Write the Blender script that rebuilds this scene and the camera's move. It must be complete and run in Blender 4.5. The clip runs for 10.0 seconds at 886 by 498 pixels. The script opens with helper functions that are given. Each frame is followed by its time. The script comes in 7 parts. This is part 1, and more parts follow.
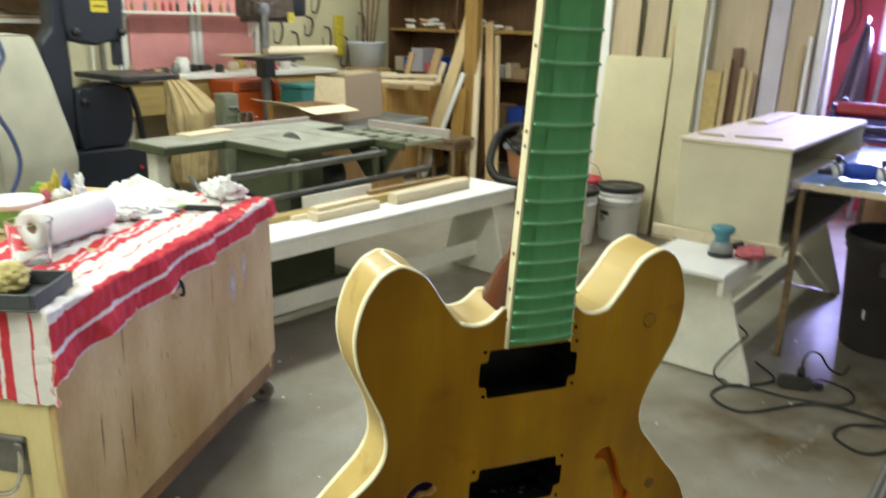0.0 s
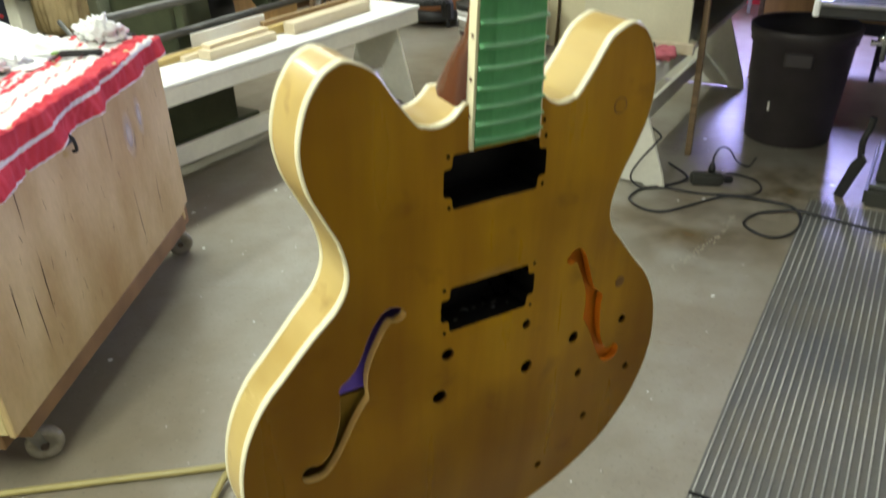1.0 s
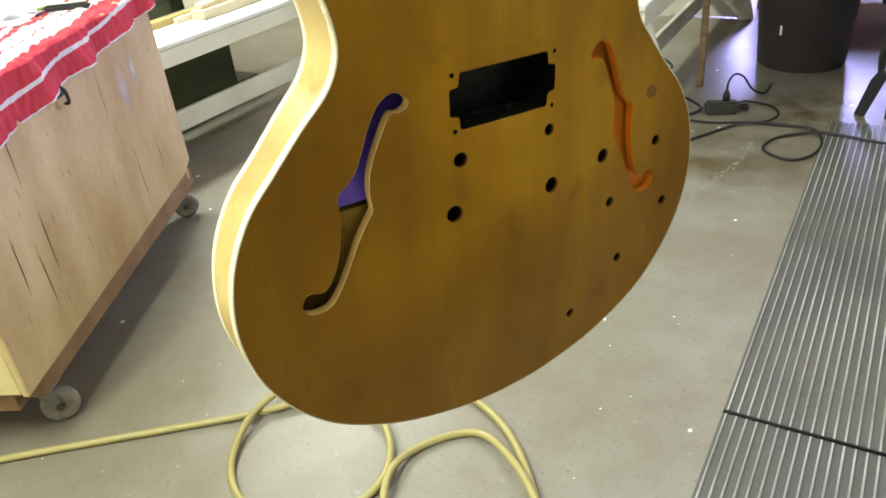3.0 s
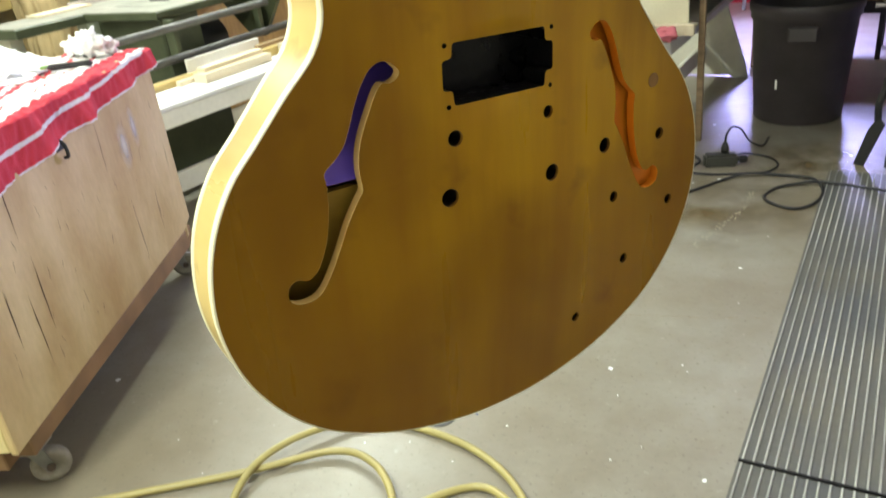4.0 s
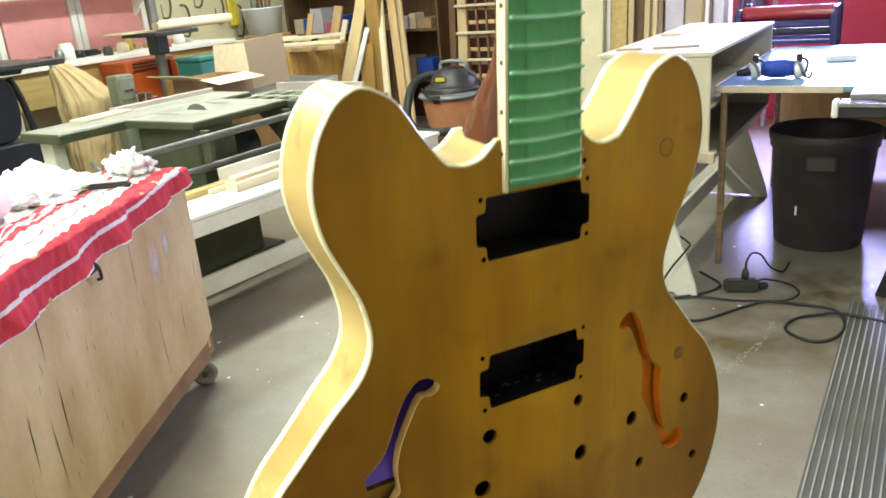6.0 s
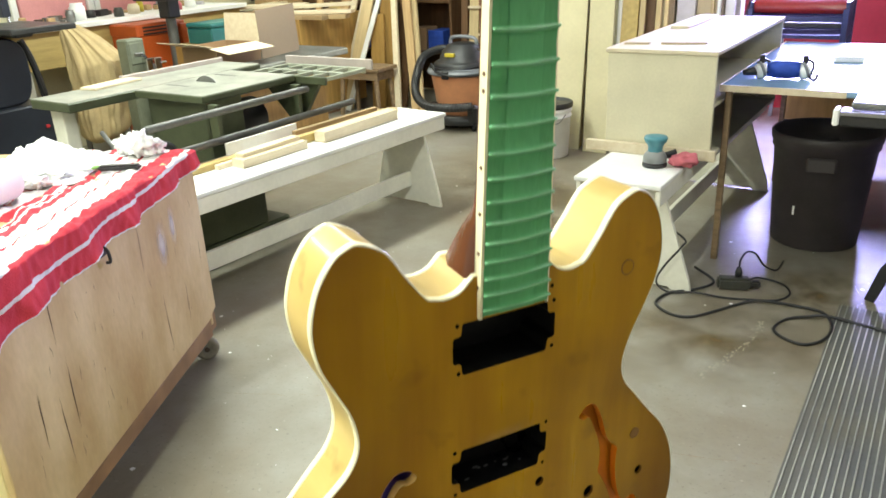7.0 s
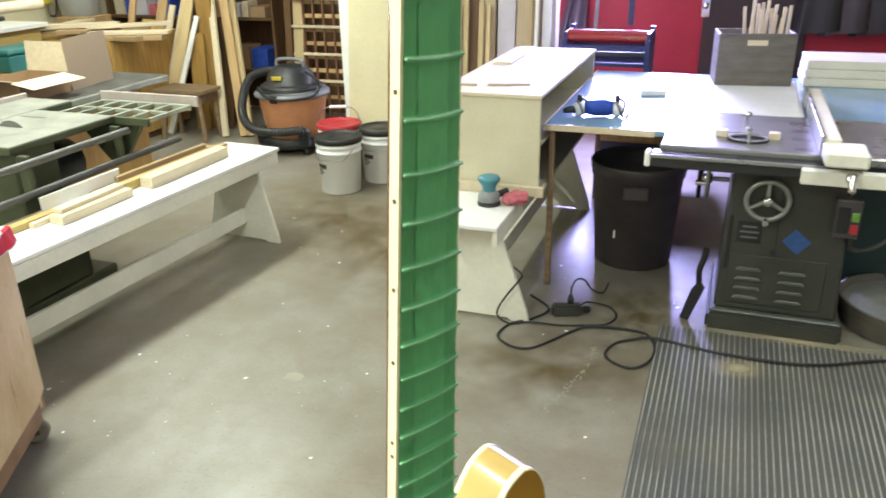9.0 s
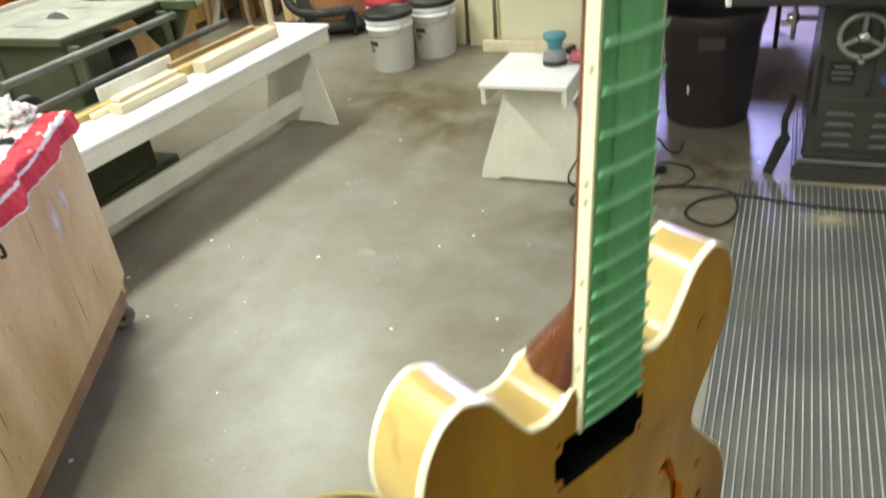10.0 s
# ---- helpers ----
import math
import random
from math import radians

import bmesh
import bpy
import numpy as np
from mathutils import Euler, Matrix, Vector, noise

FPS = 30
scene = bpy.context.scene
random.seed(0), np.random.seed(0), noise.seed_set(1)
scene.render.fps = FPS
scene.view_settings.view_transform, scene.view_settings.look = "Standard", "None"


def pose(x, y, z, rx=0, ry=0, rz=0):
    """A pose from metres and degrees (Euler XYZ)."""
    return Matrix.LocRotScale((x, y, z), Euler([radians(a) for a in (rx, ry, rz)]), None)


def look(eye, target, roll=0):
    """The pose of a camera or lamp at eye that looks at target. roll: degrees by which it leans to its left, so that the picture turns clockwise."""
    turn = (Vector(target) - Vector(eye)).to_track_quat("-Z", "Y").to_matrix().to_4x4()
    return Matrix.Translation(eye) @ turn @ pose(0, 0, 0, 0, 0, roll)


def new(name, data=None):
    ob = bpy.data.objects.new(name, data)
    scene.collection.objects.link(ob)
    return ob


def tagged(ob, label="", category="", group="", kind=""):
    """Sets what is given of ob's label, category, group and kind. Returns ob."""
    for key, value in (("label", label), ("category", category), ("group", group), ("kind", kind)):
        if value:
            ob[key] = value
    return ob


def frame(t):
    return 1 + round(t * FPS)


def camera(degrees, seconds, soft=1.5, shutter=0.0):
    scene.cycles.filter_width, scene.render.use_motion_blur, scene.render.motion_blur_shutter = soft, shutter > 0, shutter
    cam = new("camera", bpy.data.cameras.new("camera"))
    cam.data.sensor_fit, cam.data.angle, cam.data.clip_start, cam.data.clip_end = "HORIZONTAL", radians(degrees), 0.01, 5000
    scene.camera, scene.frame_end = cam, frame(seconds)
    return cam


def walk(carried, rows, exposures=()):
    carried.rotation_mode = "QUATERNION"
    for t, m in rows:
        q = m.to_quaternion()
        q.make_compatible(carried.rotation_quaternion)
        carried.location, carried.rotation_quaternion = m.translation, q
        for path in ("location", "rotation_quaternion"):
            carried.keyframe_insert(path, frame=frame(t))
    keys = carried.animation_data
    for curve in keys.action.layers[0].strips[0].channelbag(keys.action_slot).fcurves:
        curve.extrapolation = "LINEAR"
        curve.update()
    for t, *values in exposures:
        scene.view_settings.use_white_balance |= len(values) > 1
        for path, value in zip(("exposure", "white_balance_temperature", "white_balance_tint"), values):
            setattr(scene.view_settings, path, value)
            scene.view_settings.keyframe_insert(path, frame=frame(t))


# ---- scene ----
cam = camera(59.7, 10.0, 1.6, 0.5)
PATH = [
    (0, (0.0777, 0.1095, 1.5492), (-0.0605, 2.0217, 0.9797), 1.24),
    (0.5, (0.0565, 0.1344, 1.5417), (0.0753, 1.9870, 0.7884), -0.61),
    (1, (0.0451, 0.1723, 1.5040), (0.1321, 1.9199, 0.5354), -1.90),
    (1.5, (0.0543, 0.1671, 1.4698), (0.1168, 1.8731, 0.4278), -3.75),
    (2, (0.0668, 0.1541, 1.4353), (0.1199, 1.8578, 0.3892), -4.78),
    (2.5, (0.0422, 0.1741, 1.3996), (0.0863, 1.8842, 0.3634), -5.64),
    (4, (0.0379, 0.1828, 1.3075), (0.1008, 1.9829, 0.4381), -6.83),
    (4.5, (0.0462, 0.1689, 1.2875), (0.0399, 2.0331, 0.5630), -8.26),
    (5, (0.0344, 0.1948, 1.3194), (0.0372, 2.0631, 0.6055), -6.77),
    (5.5, (0.0333, 0.2185, 1.3763), (0.0741, 2.1165, 0.7469), -6.10),
    (7, (0.0591, 0.1802, 1.5527), (0.0876, 2.0350, 0.8050), -2.67),
    (7.5, (0.0210, 0.2092, 1.6065), (0.2694, 2.0581, 0.8854), -6.31),
    (8, (-0.0126, 0.2326, 1.6844), (0.4284, 2.0471, 0.9682), -2.10),
    (8.5, (-0.0060, 0.2335, 1.7460), (0.4876, 2.0166, 0.9864), -0.26),
    (9, (0.0316, 0.2444, 1.7722), (0.4807, 2.0335, 0.9991), -1.17),
    (9.5, (0.0194, 0.2947, 1.7383), (0.3065, 2.0648, 0.8529), -3.39),
    (10, (-0.0300, 0.3154, 1.6490), (0.2409, 2.0157, 0.6313), -6.77),
]
walk(cam, [(t, look(eye, target, roll)) for t, eye, target, roll in PATH],
     ((0, -0.9), (0.5, -0.9), (1.0, -0.75), (1.5, -0.5), (2.0, -0.3), (2.5, -0.2), (5.0, -0.2), (7.0, -0.25), (10.0, -0.4)))

# ---- light ----
world = bpy.data.worlds.new("world")
scene.world = world
world.use_nodes = True
wn = world.node_tree.nodes
sky = wn.new("ShaderNodeTexSky")
sky.sky_type, sky.sun_disc, sky.sun_elevation, sky.sun_rotation = "NISHITA", False, radians(40), radians(120)
world.node_tree.links.new(sky.outputs[0], wn["Background"].inputs[0])
wn["Background"].inputs[1].default_value = 0.1

# the room's own axes: first number to the right, second away from the eye
ROOM = pose(0, 0, 0, 0, 0, -34.5)


def rm(v, u, z=0.0, turn=0.0):
    return ROOM @ pose(v, u, z, 0, 0, turn)


# ---- materials ----
def mat(name, colour, rough=0.6, metal=0.0, vary=0.25, scale=6.0, bump=0.15, fine=60.0, stretch=(1, 1, 1), second=None, amount=0.5, coat=0.0, piece=0.0, spec=0.5):
    """Principled surface with broad stains, fine grain, bump and a little change from piece to piece."""
    m = bpy.data.materials.new(name)
    m.use_nodes = True
    t = m.node_tree
    n, l = t.nodes, t.links
    b = n["Principled BSDF"]
    b.inputs["Metallic"].default_value = metal
    b.inputs["Coat Weight"].default_value = coat
    b.inputs["Coat Roughness"].default_value = 0.09
    b.inputs["Specular IOR Level"].default_value = spec
    co = n.new("ShaderNodeTexCoord")
    mp = n.new("ShaderNodeMapping")
    mp.inputs["Scale"].default_value = stretch
    l.new(co.outputs["Object"], mp.inputs["Vector"])
    big = n.new("ShaderNodeTexNoise")
    big.inputs["Scale"].default_value = scale
    big.inputs["Detail"].default_value = 6
    small = n.new("ShaderNodeTexNoise")
    small.inputs["Scale"].default_value = fine
    small.inputs["Detail"].default_value = 4
    l.new(mp.outputs[0], big.inputs["Vector"])
    l.new(mp.outputs[0], small.inputs["Vector"])
    ramp = n.new("ShaderNodeMapRange")
    ramp.inputs["From Min"].default_value, ramp.inputs["From Max"].default_value = 0.32, 0.68
    l.new(big.outputs["Fac"], ramp.inputs["Value"])
    mix = n.new("ShaderNodeMix")
    mix.data_type = "RGBA"
    c2 = second or tuple(c * (1 - vary) for c in colour)
    mix.inputs["A"].default_value, mix.inputs["B"].default_value = (*colour, 1), (*c2, 1)
    sc = n.new("ShaderNodeMath")
    sc.operation, sc.inputs[1].default_value = "MULTIPLY", amount * 2 if second else 1.0
    l.new(ramp.outputs[0], sc.inputs[0])
    l.new(sc.outputs[0], mix.inputs["Factor"])
    hsv = n.new("ShaderNodeHueSaturation")
    gr = n.new("ShaderNodeMapRange")
    gr.inputs["To Min"].default_value, gr.inputs["To Max"].default_value = 1 - vary * 0.6, 1 + vary * 0.6
    l.new(small.outputs["Fac"], gr.inputs["Value"])
    l.new(mix.outputs["Result"], hsv.inputs["Color"])
    if piece:
        info = n.new("ShaderNodeObjectInfo")
        pr = n.new("ShaderNodeMapRange")
        pr.inputs["To Min"].default_value, pr.inputs["To Max"].default_value = 1 - piece, 1 + piece
        l.new(info.outputs["Random"], pr.inputs["Value"])
        mu = n.new("ShaderNodeMath")
        mu.operation = "MULTIPLY"
        l.new(gr.outputs[0], mu.inputs[0])
        l.new(pr.outputs[0], mu.inputs[1])
        l.new(mu.outputs[0], hsv.inputs["Value"])
    else:
        l.new(gr.outputs[0], hsv.inputs["Value"])
    l.new(hsv.outputs[0], b.inputs["Base Color"])
    rr = n.new("ShaderNodeMapRange")
    rr.inputs["To Min"].default_value, rr.inputs["To Max"].default_value = max(0.03, rough - 0.12), min(1, rough + 0.12)
    l.new(big.outputs["Fac"], rr.inputs["Value"])
    l.new(rr.outputs[0], b.inputs["Roughness"])
    if bump:
        bp = n.new("ShaderNodeBump")
        bp.inputs["Strength"].default_value, bp.inputs["Distance"].default_value = bump, 0.004
        l.new(small.outputs["Fac"], bp.inputs["Height"])
        l.new(bp.outputs[0], b.inputs["Normal"])
    return m


def glow(name, colour, strength):
    m = bpy.data.materials.new(name)
    m.use_nodes = True
    b = m.node_tree.nodes["Principled BSDF"]
    b.inputs["Base Color"].default_value = (*colour, 1)
    b.inputs["Emission Color"].default_value = (*colour, 1)
    b.inputs["Emission Strength"].default_value = strength
    return m


def clear(name, colour, rough=0.05):
    m = bpy.data.materials.new(name)
    m.use_nodes = True
    b = m.node_tree.nodes["Principled BSDF"]
    b.inputs["Base Color"].default_value = (*colour, 1)
    b.inputs["Roughness"].default_value = rough
    b.inputs["Transmission Weight"].default_value = 1.0
    b.inputs["IOR"].default_value = 1.08
    return m


def lacquer(name, pale, deep, rough, coat=0.0, spec=0.35, cloud=0.6, burst_shade=0.0):
    """Amber stained maple under thin lacquer: faint straight grain, cloudy stain, a few small dark marks; browned
    outwards, partly finish, partly light falloff put into the colour.
    """
    m = mat(name, pale, rough, vary=0.10, scale=4.5, fine=26, stretch=(7, 0.7, 1), second=deep, amount=0.32, bump=0.02, spec=spec, coat=coat)
    t = m.node_tree
    n, l = t.nodes, t.links
    b = n["Principled BSDF"]
    src = b.inputs["Base Color"].links[0].from_socket
    co = n.new("ShaderNodeTexCoord")
    for scale, lo, hi, colour in ((8.0, 0.45, 0.72, tuple(0.62 * c for c in deep)), (22.0, 0.60, 0.76, (0.13, 0.045, 0.005))):
        nz = n.new("ShaderNodeTexNoise")
        nz.inputs["Scale"].default_value, nz.inputs["Detail"].default_value = scale, 3
        l.new(co.outputs["Object"], nz.inputs["Vector"])
        r = n.new("ShaderNodeMapRange")
        r.inputs["From Min"].default_value, r.inputs["From Max"].default_value, r.inputs["To Max"].default_value = lo, hi, cloud
        l.new(nz.outputs["Fac"], r.inputs["Value"])
        mx = n.new("ShaderNodeMix")
        mx.data_type = "RGBA"
        mx.inputs["B"].default_value = (*colour, 1)
        l.new(r.outputs[0], mx.inputs["Factor"])
        l.new(src, mx.inputs["A"])
        src = mx.outputs["Result"]
    # browning strongest low and left: finish plus painted falloff of light
    if burst_shade:
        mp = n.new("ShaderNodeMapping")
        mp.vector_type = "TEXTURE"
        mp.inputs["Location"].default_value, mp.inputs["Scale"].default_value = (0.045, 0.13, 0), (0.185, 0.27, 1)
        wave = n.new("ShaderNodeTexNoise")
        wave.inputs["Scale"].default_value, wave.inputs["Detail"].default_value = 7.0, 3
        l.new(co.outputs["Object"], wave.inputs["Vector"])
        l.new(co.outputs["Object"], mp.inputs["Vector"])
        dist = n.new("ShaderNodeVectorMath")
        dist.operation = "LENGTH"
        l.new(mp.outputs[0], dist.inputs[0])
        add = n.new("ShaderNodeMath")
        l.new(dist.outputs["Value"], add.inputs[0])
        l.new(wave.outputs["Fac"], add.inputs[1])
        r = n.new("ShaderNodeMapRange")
        r.inputs["From Min"].default_value, r.inputs["From Max"].default_value, r.inputs["To Max"].default_value = 0.95, 1.65, burst_shade
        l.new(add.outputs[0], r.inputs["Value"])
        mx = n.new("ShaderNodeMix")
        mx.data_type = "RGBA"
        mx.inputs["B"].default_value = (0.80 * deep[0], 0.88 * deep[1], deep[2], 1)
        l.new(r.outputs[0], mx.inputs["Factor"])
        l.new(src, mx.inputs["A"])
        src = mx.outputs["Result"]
    l.new(src, b.inputs["Base Color"])
    return m


def concrete(name):
    """Worn sealed concrete: broad brown stains, pale scuffs, uneven sheen."""
    m = mat(name, (0.262, 0.247, 0.205), 0.36, vary=0.16, scale=1.6, fine=45, bump=0.05, second=(0.205, 0.178, 0.135), amount=0.5, spec=0.5)
    t = m.node_tree
    n, l = t.nodes, t.links
    b = n["Principled BSDF"]
    src = b.inputs["Base Color"].links[0].from_socket
    co = n.new("ShaderNodeTexCoord")
    for scale, lo, hi, top, colour in ((0.55, 0.46, 0.68, 0.5, (0.19, 0.145, 0.08)), (3.0, 0.45, 0.80, 0.55, (0.33, 0.318, 0.275)), (9.0, 0.42, 0.85, 0.55, (0.175, 0.145, 0.10)), (42.0, 0.66, 0.76, 0.45, (0.38, 0.365, 0.30)), (75.0, 0.60, 0.72, 0.65, (0.14, 0.12, 0.085))):
        nz = n.new("ShaderNodeTexNoise")
        nz.inputs["Scale"].default_value, nz.inputs["Detail"].default_value = scale, 5
        l.new(co.outputs["Object"], nz.inputs["Vector"])
        r = n.new("ShaderNodeMapRange")
        r.inputs["From Min"].default_value, r.inputs["From Max"].default_value, r.inputs["To Max"].default_value = lo, hi, top
        l.new(nz.outputs["Fac"], r.inputs["Value"])
        mx = n.new("ShaderNodeMix")
        mx.data_type = "RGBA"
        mx.inputs["B"].default_value = (*colour, 1)
        l.new(r.outputs[0], mx.inputs["Factor"])
        l.new(src, mx.inputs["A"])
        src = mx.outputs["Result"]
    l.new(src, b.inputs["Base Color"])
    return m


M_FLOOR = concrete("concrete")
M_WALL = mat("cream_wall_paint", (0.62, 0.58, 0.40), 0.6, vary=0.12, scale=2, fine=30)
M_RED = mat("red_wall_paint", (0.42, 0.012, 0.03), 0.45, vary=0.2, scale=2, fine=30)
M_DKDOOR = mat("dark_door_paint", (0.035, 0.02, 0.018), 0.4, vary=0.2, scale=3, fine=30)
M_CEIL = mat("ceiling_paint", (0.7, 0.69, 0.62), 0.8, vary=0.1, scale=2, fine=30)
M_PINK = mat("pink_insulation", (0.80, 0.36, 0.36), 0.85, vary=0.15, scale=5, fine=90, bump=0.4)
M_WHITE = mat("white_paint", (0.82, 0.82, 0.79), 0.45, vary=0.1, scale=4, fine=40)
M_CREAMP = mat("cream_paint", (0.80, 0.785, 0.68), 0.5, vary=0.14, scale=4, fine=40)
M_PLY = mat("birch_ply", (0.68, 0.61, 0.46), 0.6, vary=0.14, scale=3, fine=40, stretch=(6, 0.7, 6), second=(0.60, 0.50, 0.34), amount=0.3)
M_PLYRED = mat("old_ply", (0.64, 0.505, 0.270), 0.55, spec=0.35, vary=0.20, scale=3.2, fine=45, stretch=(1.6, 1.6, 0.7), second=(0.44, 0.295, 0.12), amount=0.5)
M_MDF = mat("raw_mdf", (0.63, 0.585, 0.42), 0.6, vary=0.14, scale=4, fine=80)
M_LUMBER = mat("lumber", (0.52, 0.36, 0.18), 0.6, vary=0.3, scale=4, fine=30, stretch=(8, 8, 0.6), second=(0.36, 0.22, 0.10), amount=0.4, piece=0.3)
M_PALE = mat("pale_wood", (0.68, 0.59, 0.43), 0.55, vary=0.22, scale=4, fine=30, stretch=(8, 0.8, 8), second=(0.58, 0.47, 0.31), amount=0.35, piece=0.15)
M_BROWN = mat("brown_wood", (0.155, 0.080, 0.036), 0.5, vary=0.35, scale=4, fine=30, stretch=(8, 8, 0.8))
M_OCHRE = mat("ochre_wood", (0.42, 0.245, 0.07), 0.5, vary=0.3, scale=4, fine=30, stretch=(6, 6, 0.8), piece=0.15)
M_GREEN = mat("machine_green", (0.068, 0.080, 0.042), 0.45, vary=0.3, scale=6, fine=70)
M_SAWGREY = mat("machine_grey_green", (0.050, 0.051, 0.042), 0.42, vary=0.25, scale=5, fine=70)
M_IRON = mat("cast_iron_top", (0.31, 0.31, 0.305), 0.30, metal=0.35, vary=0.25, scale=5, fine=60)
M_IRON2 = mat("worn_table_top", (0.33, 0.335, 0.29), 0.40, metal=0.1, vary=0.35, scale=6, fine=60)
M_STEEL = mat("dull_steel", (0.30, 0.30, 0.30), 0.4, metal=0.9, vary=0.3, scale=8, fine=60)
M_CHROME = mat("chrome", (0.75, 0.75, 0.74), 0.18, metal=1.0, vary=0.1, scale=8, fine=60, bump=0.03)
M_NAVY = mat("blue_black_enamel", (0.020, 0.024, 0.036), 0.4, vary=0.25, scale=5, fine=60)
M_BLACK = mat("black_plastic", (0.018, 0.018, 0.019), 0.45, vary=0.2, scale=8, fine=80)
M_DARK = mat("black_cavity_paint", (0.006, 0.006, 0.006), 0.4, vary=0.2, scale=20, fine=120, spec=0.25)
M_GREYCAN = mat("dark_grey_plastic", (0.060, 0.050, 0.052), 0.5, vary=0.2, scale=6, fine=70)
M_BUCKET = mat("white_plastic", (0.88, 0.88, 0.86), 0.4, vary=0.06, scale=8, fine=40)
M_REDP = mat("red_plastic", (0.45, 0.03, 0.04), 0.4, vary=0.12, scale=8, fine=40)
M_ORANGE = mat("orange_plastic", (0.66, 0.29, 0.14), 0.45, vary=0.15, scale=8, fine=40)
M_ORANGE2 = mat("orange_enamel", (0.50, 0.088, 0.016), 0.4, vary=0.2, scale=6, fine=40)
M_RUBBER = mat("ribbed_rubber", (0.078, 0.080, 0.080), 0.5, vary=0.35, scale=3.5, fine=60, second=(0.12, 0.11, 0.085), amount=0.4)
M_TEAL = mat("teal_paint", (0.02, 0.14, 0.13), 0.45, vary=0.2, scale=6, fine=40)
M_TEAL2 = mat("teal_plastic", (0.06, 0.22, 0.27), 0.4, vary=0.2, scale=8, fine=40)
M_BLUETOP = mat("blue_laminate", (0.24, 0.40, 0.55), 0.22, vary=0.15, scale=3, fine=50, bump=0.03)
M_BLUE = mat("blue_cloth", (0.02, 0.07, 0.42), 0.7, vary=0.3, scale=20, fine=120)
M_PINKC = mat("pink_cloth", (0.55, 0.14, 0.17), 0.8, vary=0.25, scale=20, fine=120)
M_CLOTH = mat("beige_cloth", (0.39, 0.375, 0.305), 0.9, vary=0.15, scale=5, fine=120, bump=0.3)
M_BAG = mat("tan_dust_bag", (0.57, 0.43, 0.22), 0.85, vary=0.25, scale=8, fine=120, bump=0.4)
M_PAPER = mat("white_paper", (0.76, 0.76, 0.74), 0.85, vary=0.06, scale=10, fine=100)
M_TOWELR = mat("red_towel", (0.62, 0.04, 0.06), 0.95, vary=0.2, scale=12, fine=220, bump=0.6)
M_TOWELW = mat("white_towel", (0.74, 0.71, 0.68), 0.95, vary=0.12, scale=12, fine=220, bump=0.6)
M_CARD = mat("cardboard", (0.33, 0.21, 0.115), 0.75, vary=0.12, scale=5, fine=60)
M_CARDGREY = mat("greyish_cardboard", (0.29, 0.215, 0.15), 0.75, vary=0.08, scale=3, fine=40)
M_HOSE = mat("yellow_hose", (0.38, 0.32, 0.115), 0.4, vary=0.15, scale=8, fine=60)
M_CONC = mat("grey_wood_box", (0.16, 0.14, 0.12), 0.6, vary=0.3, scale=6, fine=50, stretch=(1, 1, 5))
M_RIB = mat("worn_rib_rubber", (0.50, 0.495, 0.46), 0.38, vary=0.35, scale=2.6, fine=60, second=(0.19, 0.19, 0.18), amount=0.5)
M_PLYYEL = mat("yellowed_ply", (0.68, 0.58, 0.30), 0.4, vary=0.2, scale=3, fine=40, stretch=(4, 4, 0.6), second=(0.54, 0.42, 0.18), amount=0.35)
M_OLDRAIL = mat("worn_red_brown_rail", (0.29, 0.165, 0.075), 0.6, vary=0.35, scale=10, fine=40)
M_CASTER = mat("grey_caster_wheel", (0.30, 0.275, 0.225), 0.5, vary=0.35, scale=30, fine=80)
M_LIME = mat("green_label", (0.16, 0.34, 0.06), 0.4, vary=0.3, scale=30, fine=60)
M_YELLOW = mat("yellow_wrapper", (0.62, 0.50, 0.05), 0.35, vary=0.3, scale=30, fine=60)
M_TRAY = mat("black_tray_plastic", (0.06, 0.065, 0.07), 0.45, vary=0.2, scale=10, fine=60)
M_SPONGE = mat("yellow_sponge", (0.60, 0.50, 0.20), 0.95, vary=0.4, scale=40, fine=150, bump=1.0)
M_SANDGREY = mat("grey_rubber", (0.22, 0.23, 0.23), 0.5, vary=0.2, scale=20, fine=80)
M_FOAM = mat("cream_foam", (0.76, 0.72, 0.58), 0.7, vary=0.1, scale=6, fine=80)
M_LOUVRE = mat("louvre_rim_grey", (0.115, 0.122, 0.11), 0.4, vary=0.2, scale=12, fine=70)
M_STICKER = mat("blue_sticker", (0.035, 0.10, 0.30), 0.5, vary=0.25, scale=30, fine=70)
M_WHEEL = mat("handwheel_paint", (0.30, 0.31, 0.29), 0.35, metal=0.4, vary=0.25, scale=12, fine=60)
M_RAIL = mat("dark_rail_steel", (0.05, 0.05, 0.052), 0.35, metal=0.5, vary=0.25, scale=12, fine=60)
M_TEALDK = mat("dark_teal_paint", (0.02, 0.05, 0.05), 0.5, vary=0.2, scale=5, fine=50)
M_WEB = mat("worn_web_iron", (0.36, 0.38, 0.30), 0.5, metal=0.2, vary=0.25, scale=12, fine=60)
M_FENCE = mat("pinkish_grey_fence", (0.42, 0.36, 0.33), 0.5, vary=0.15, scale=8, fine=50)
M_BLUECORD = mat("blue_cord", (0.06, 0.09, 0.22), 0.6, vary=0.4, scale=60, fine=160)
M_YELBOARD = mat("yellow_pine", (0.52, 0.38, 0.14), 0.5, vary=0.22, scale=4, fine=30, stretch=(8, 0.8, 8))
M_GRNLT = mat("light_machine_green", (0.17, 0.185, 0.13), 0.45, vary=0.25, scale=8, fine=60)
M_RUST = mat("rusty_iron", (0.12, 0.09, 0.07), 0.6, metal=0.3, vary=0.4, scale=25, fine=90)
M_VIOLETGREY = mat("violet_grey", (0.56, 0.52, 0.57), 0.5, vary=0.15, scale=5, fine=50)
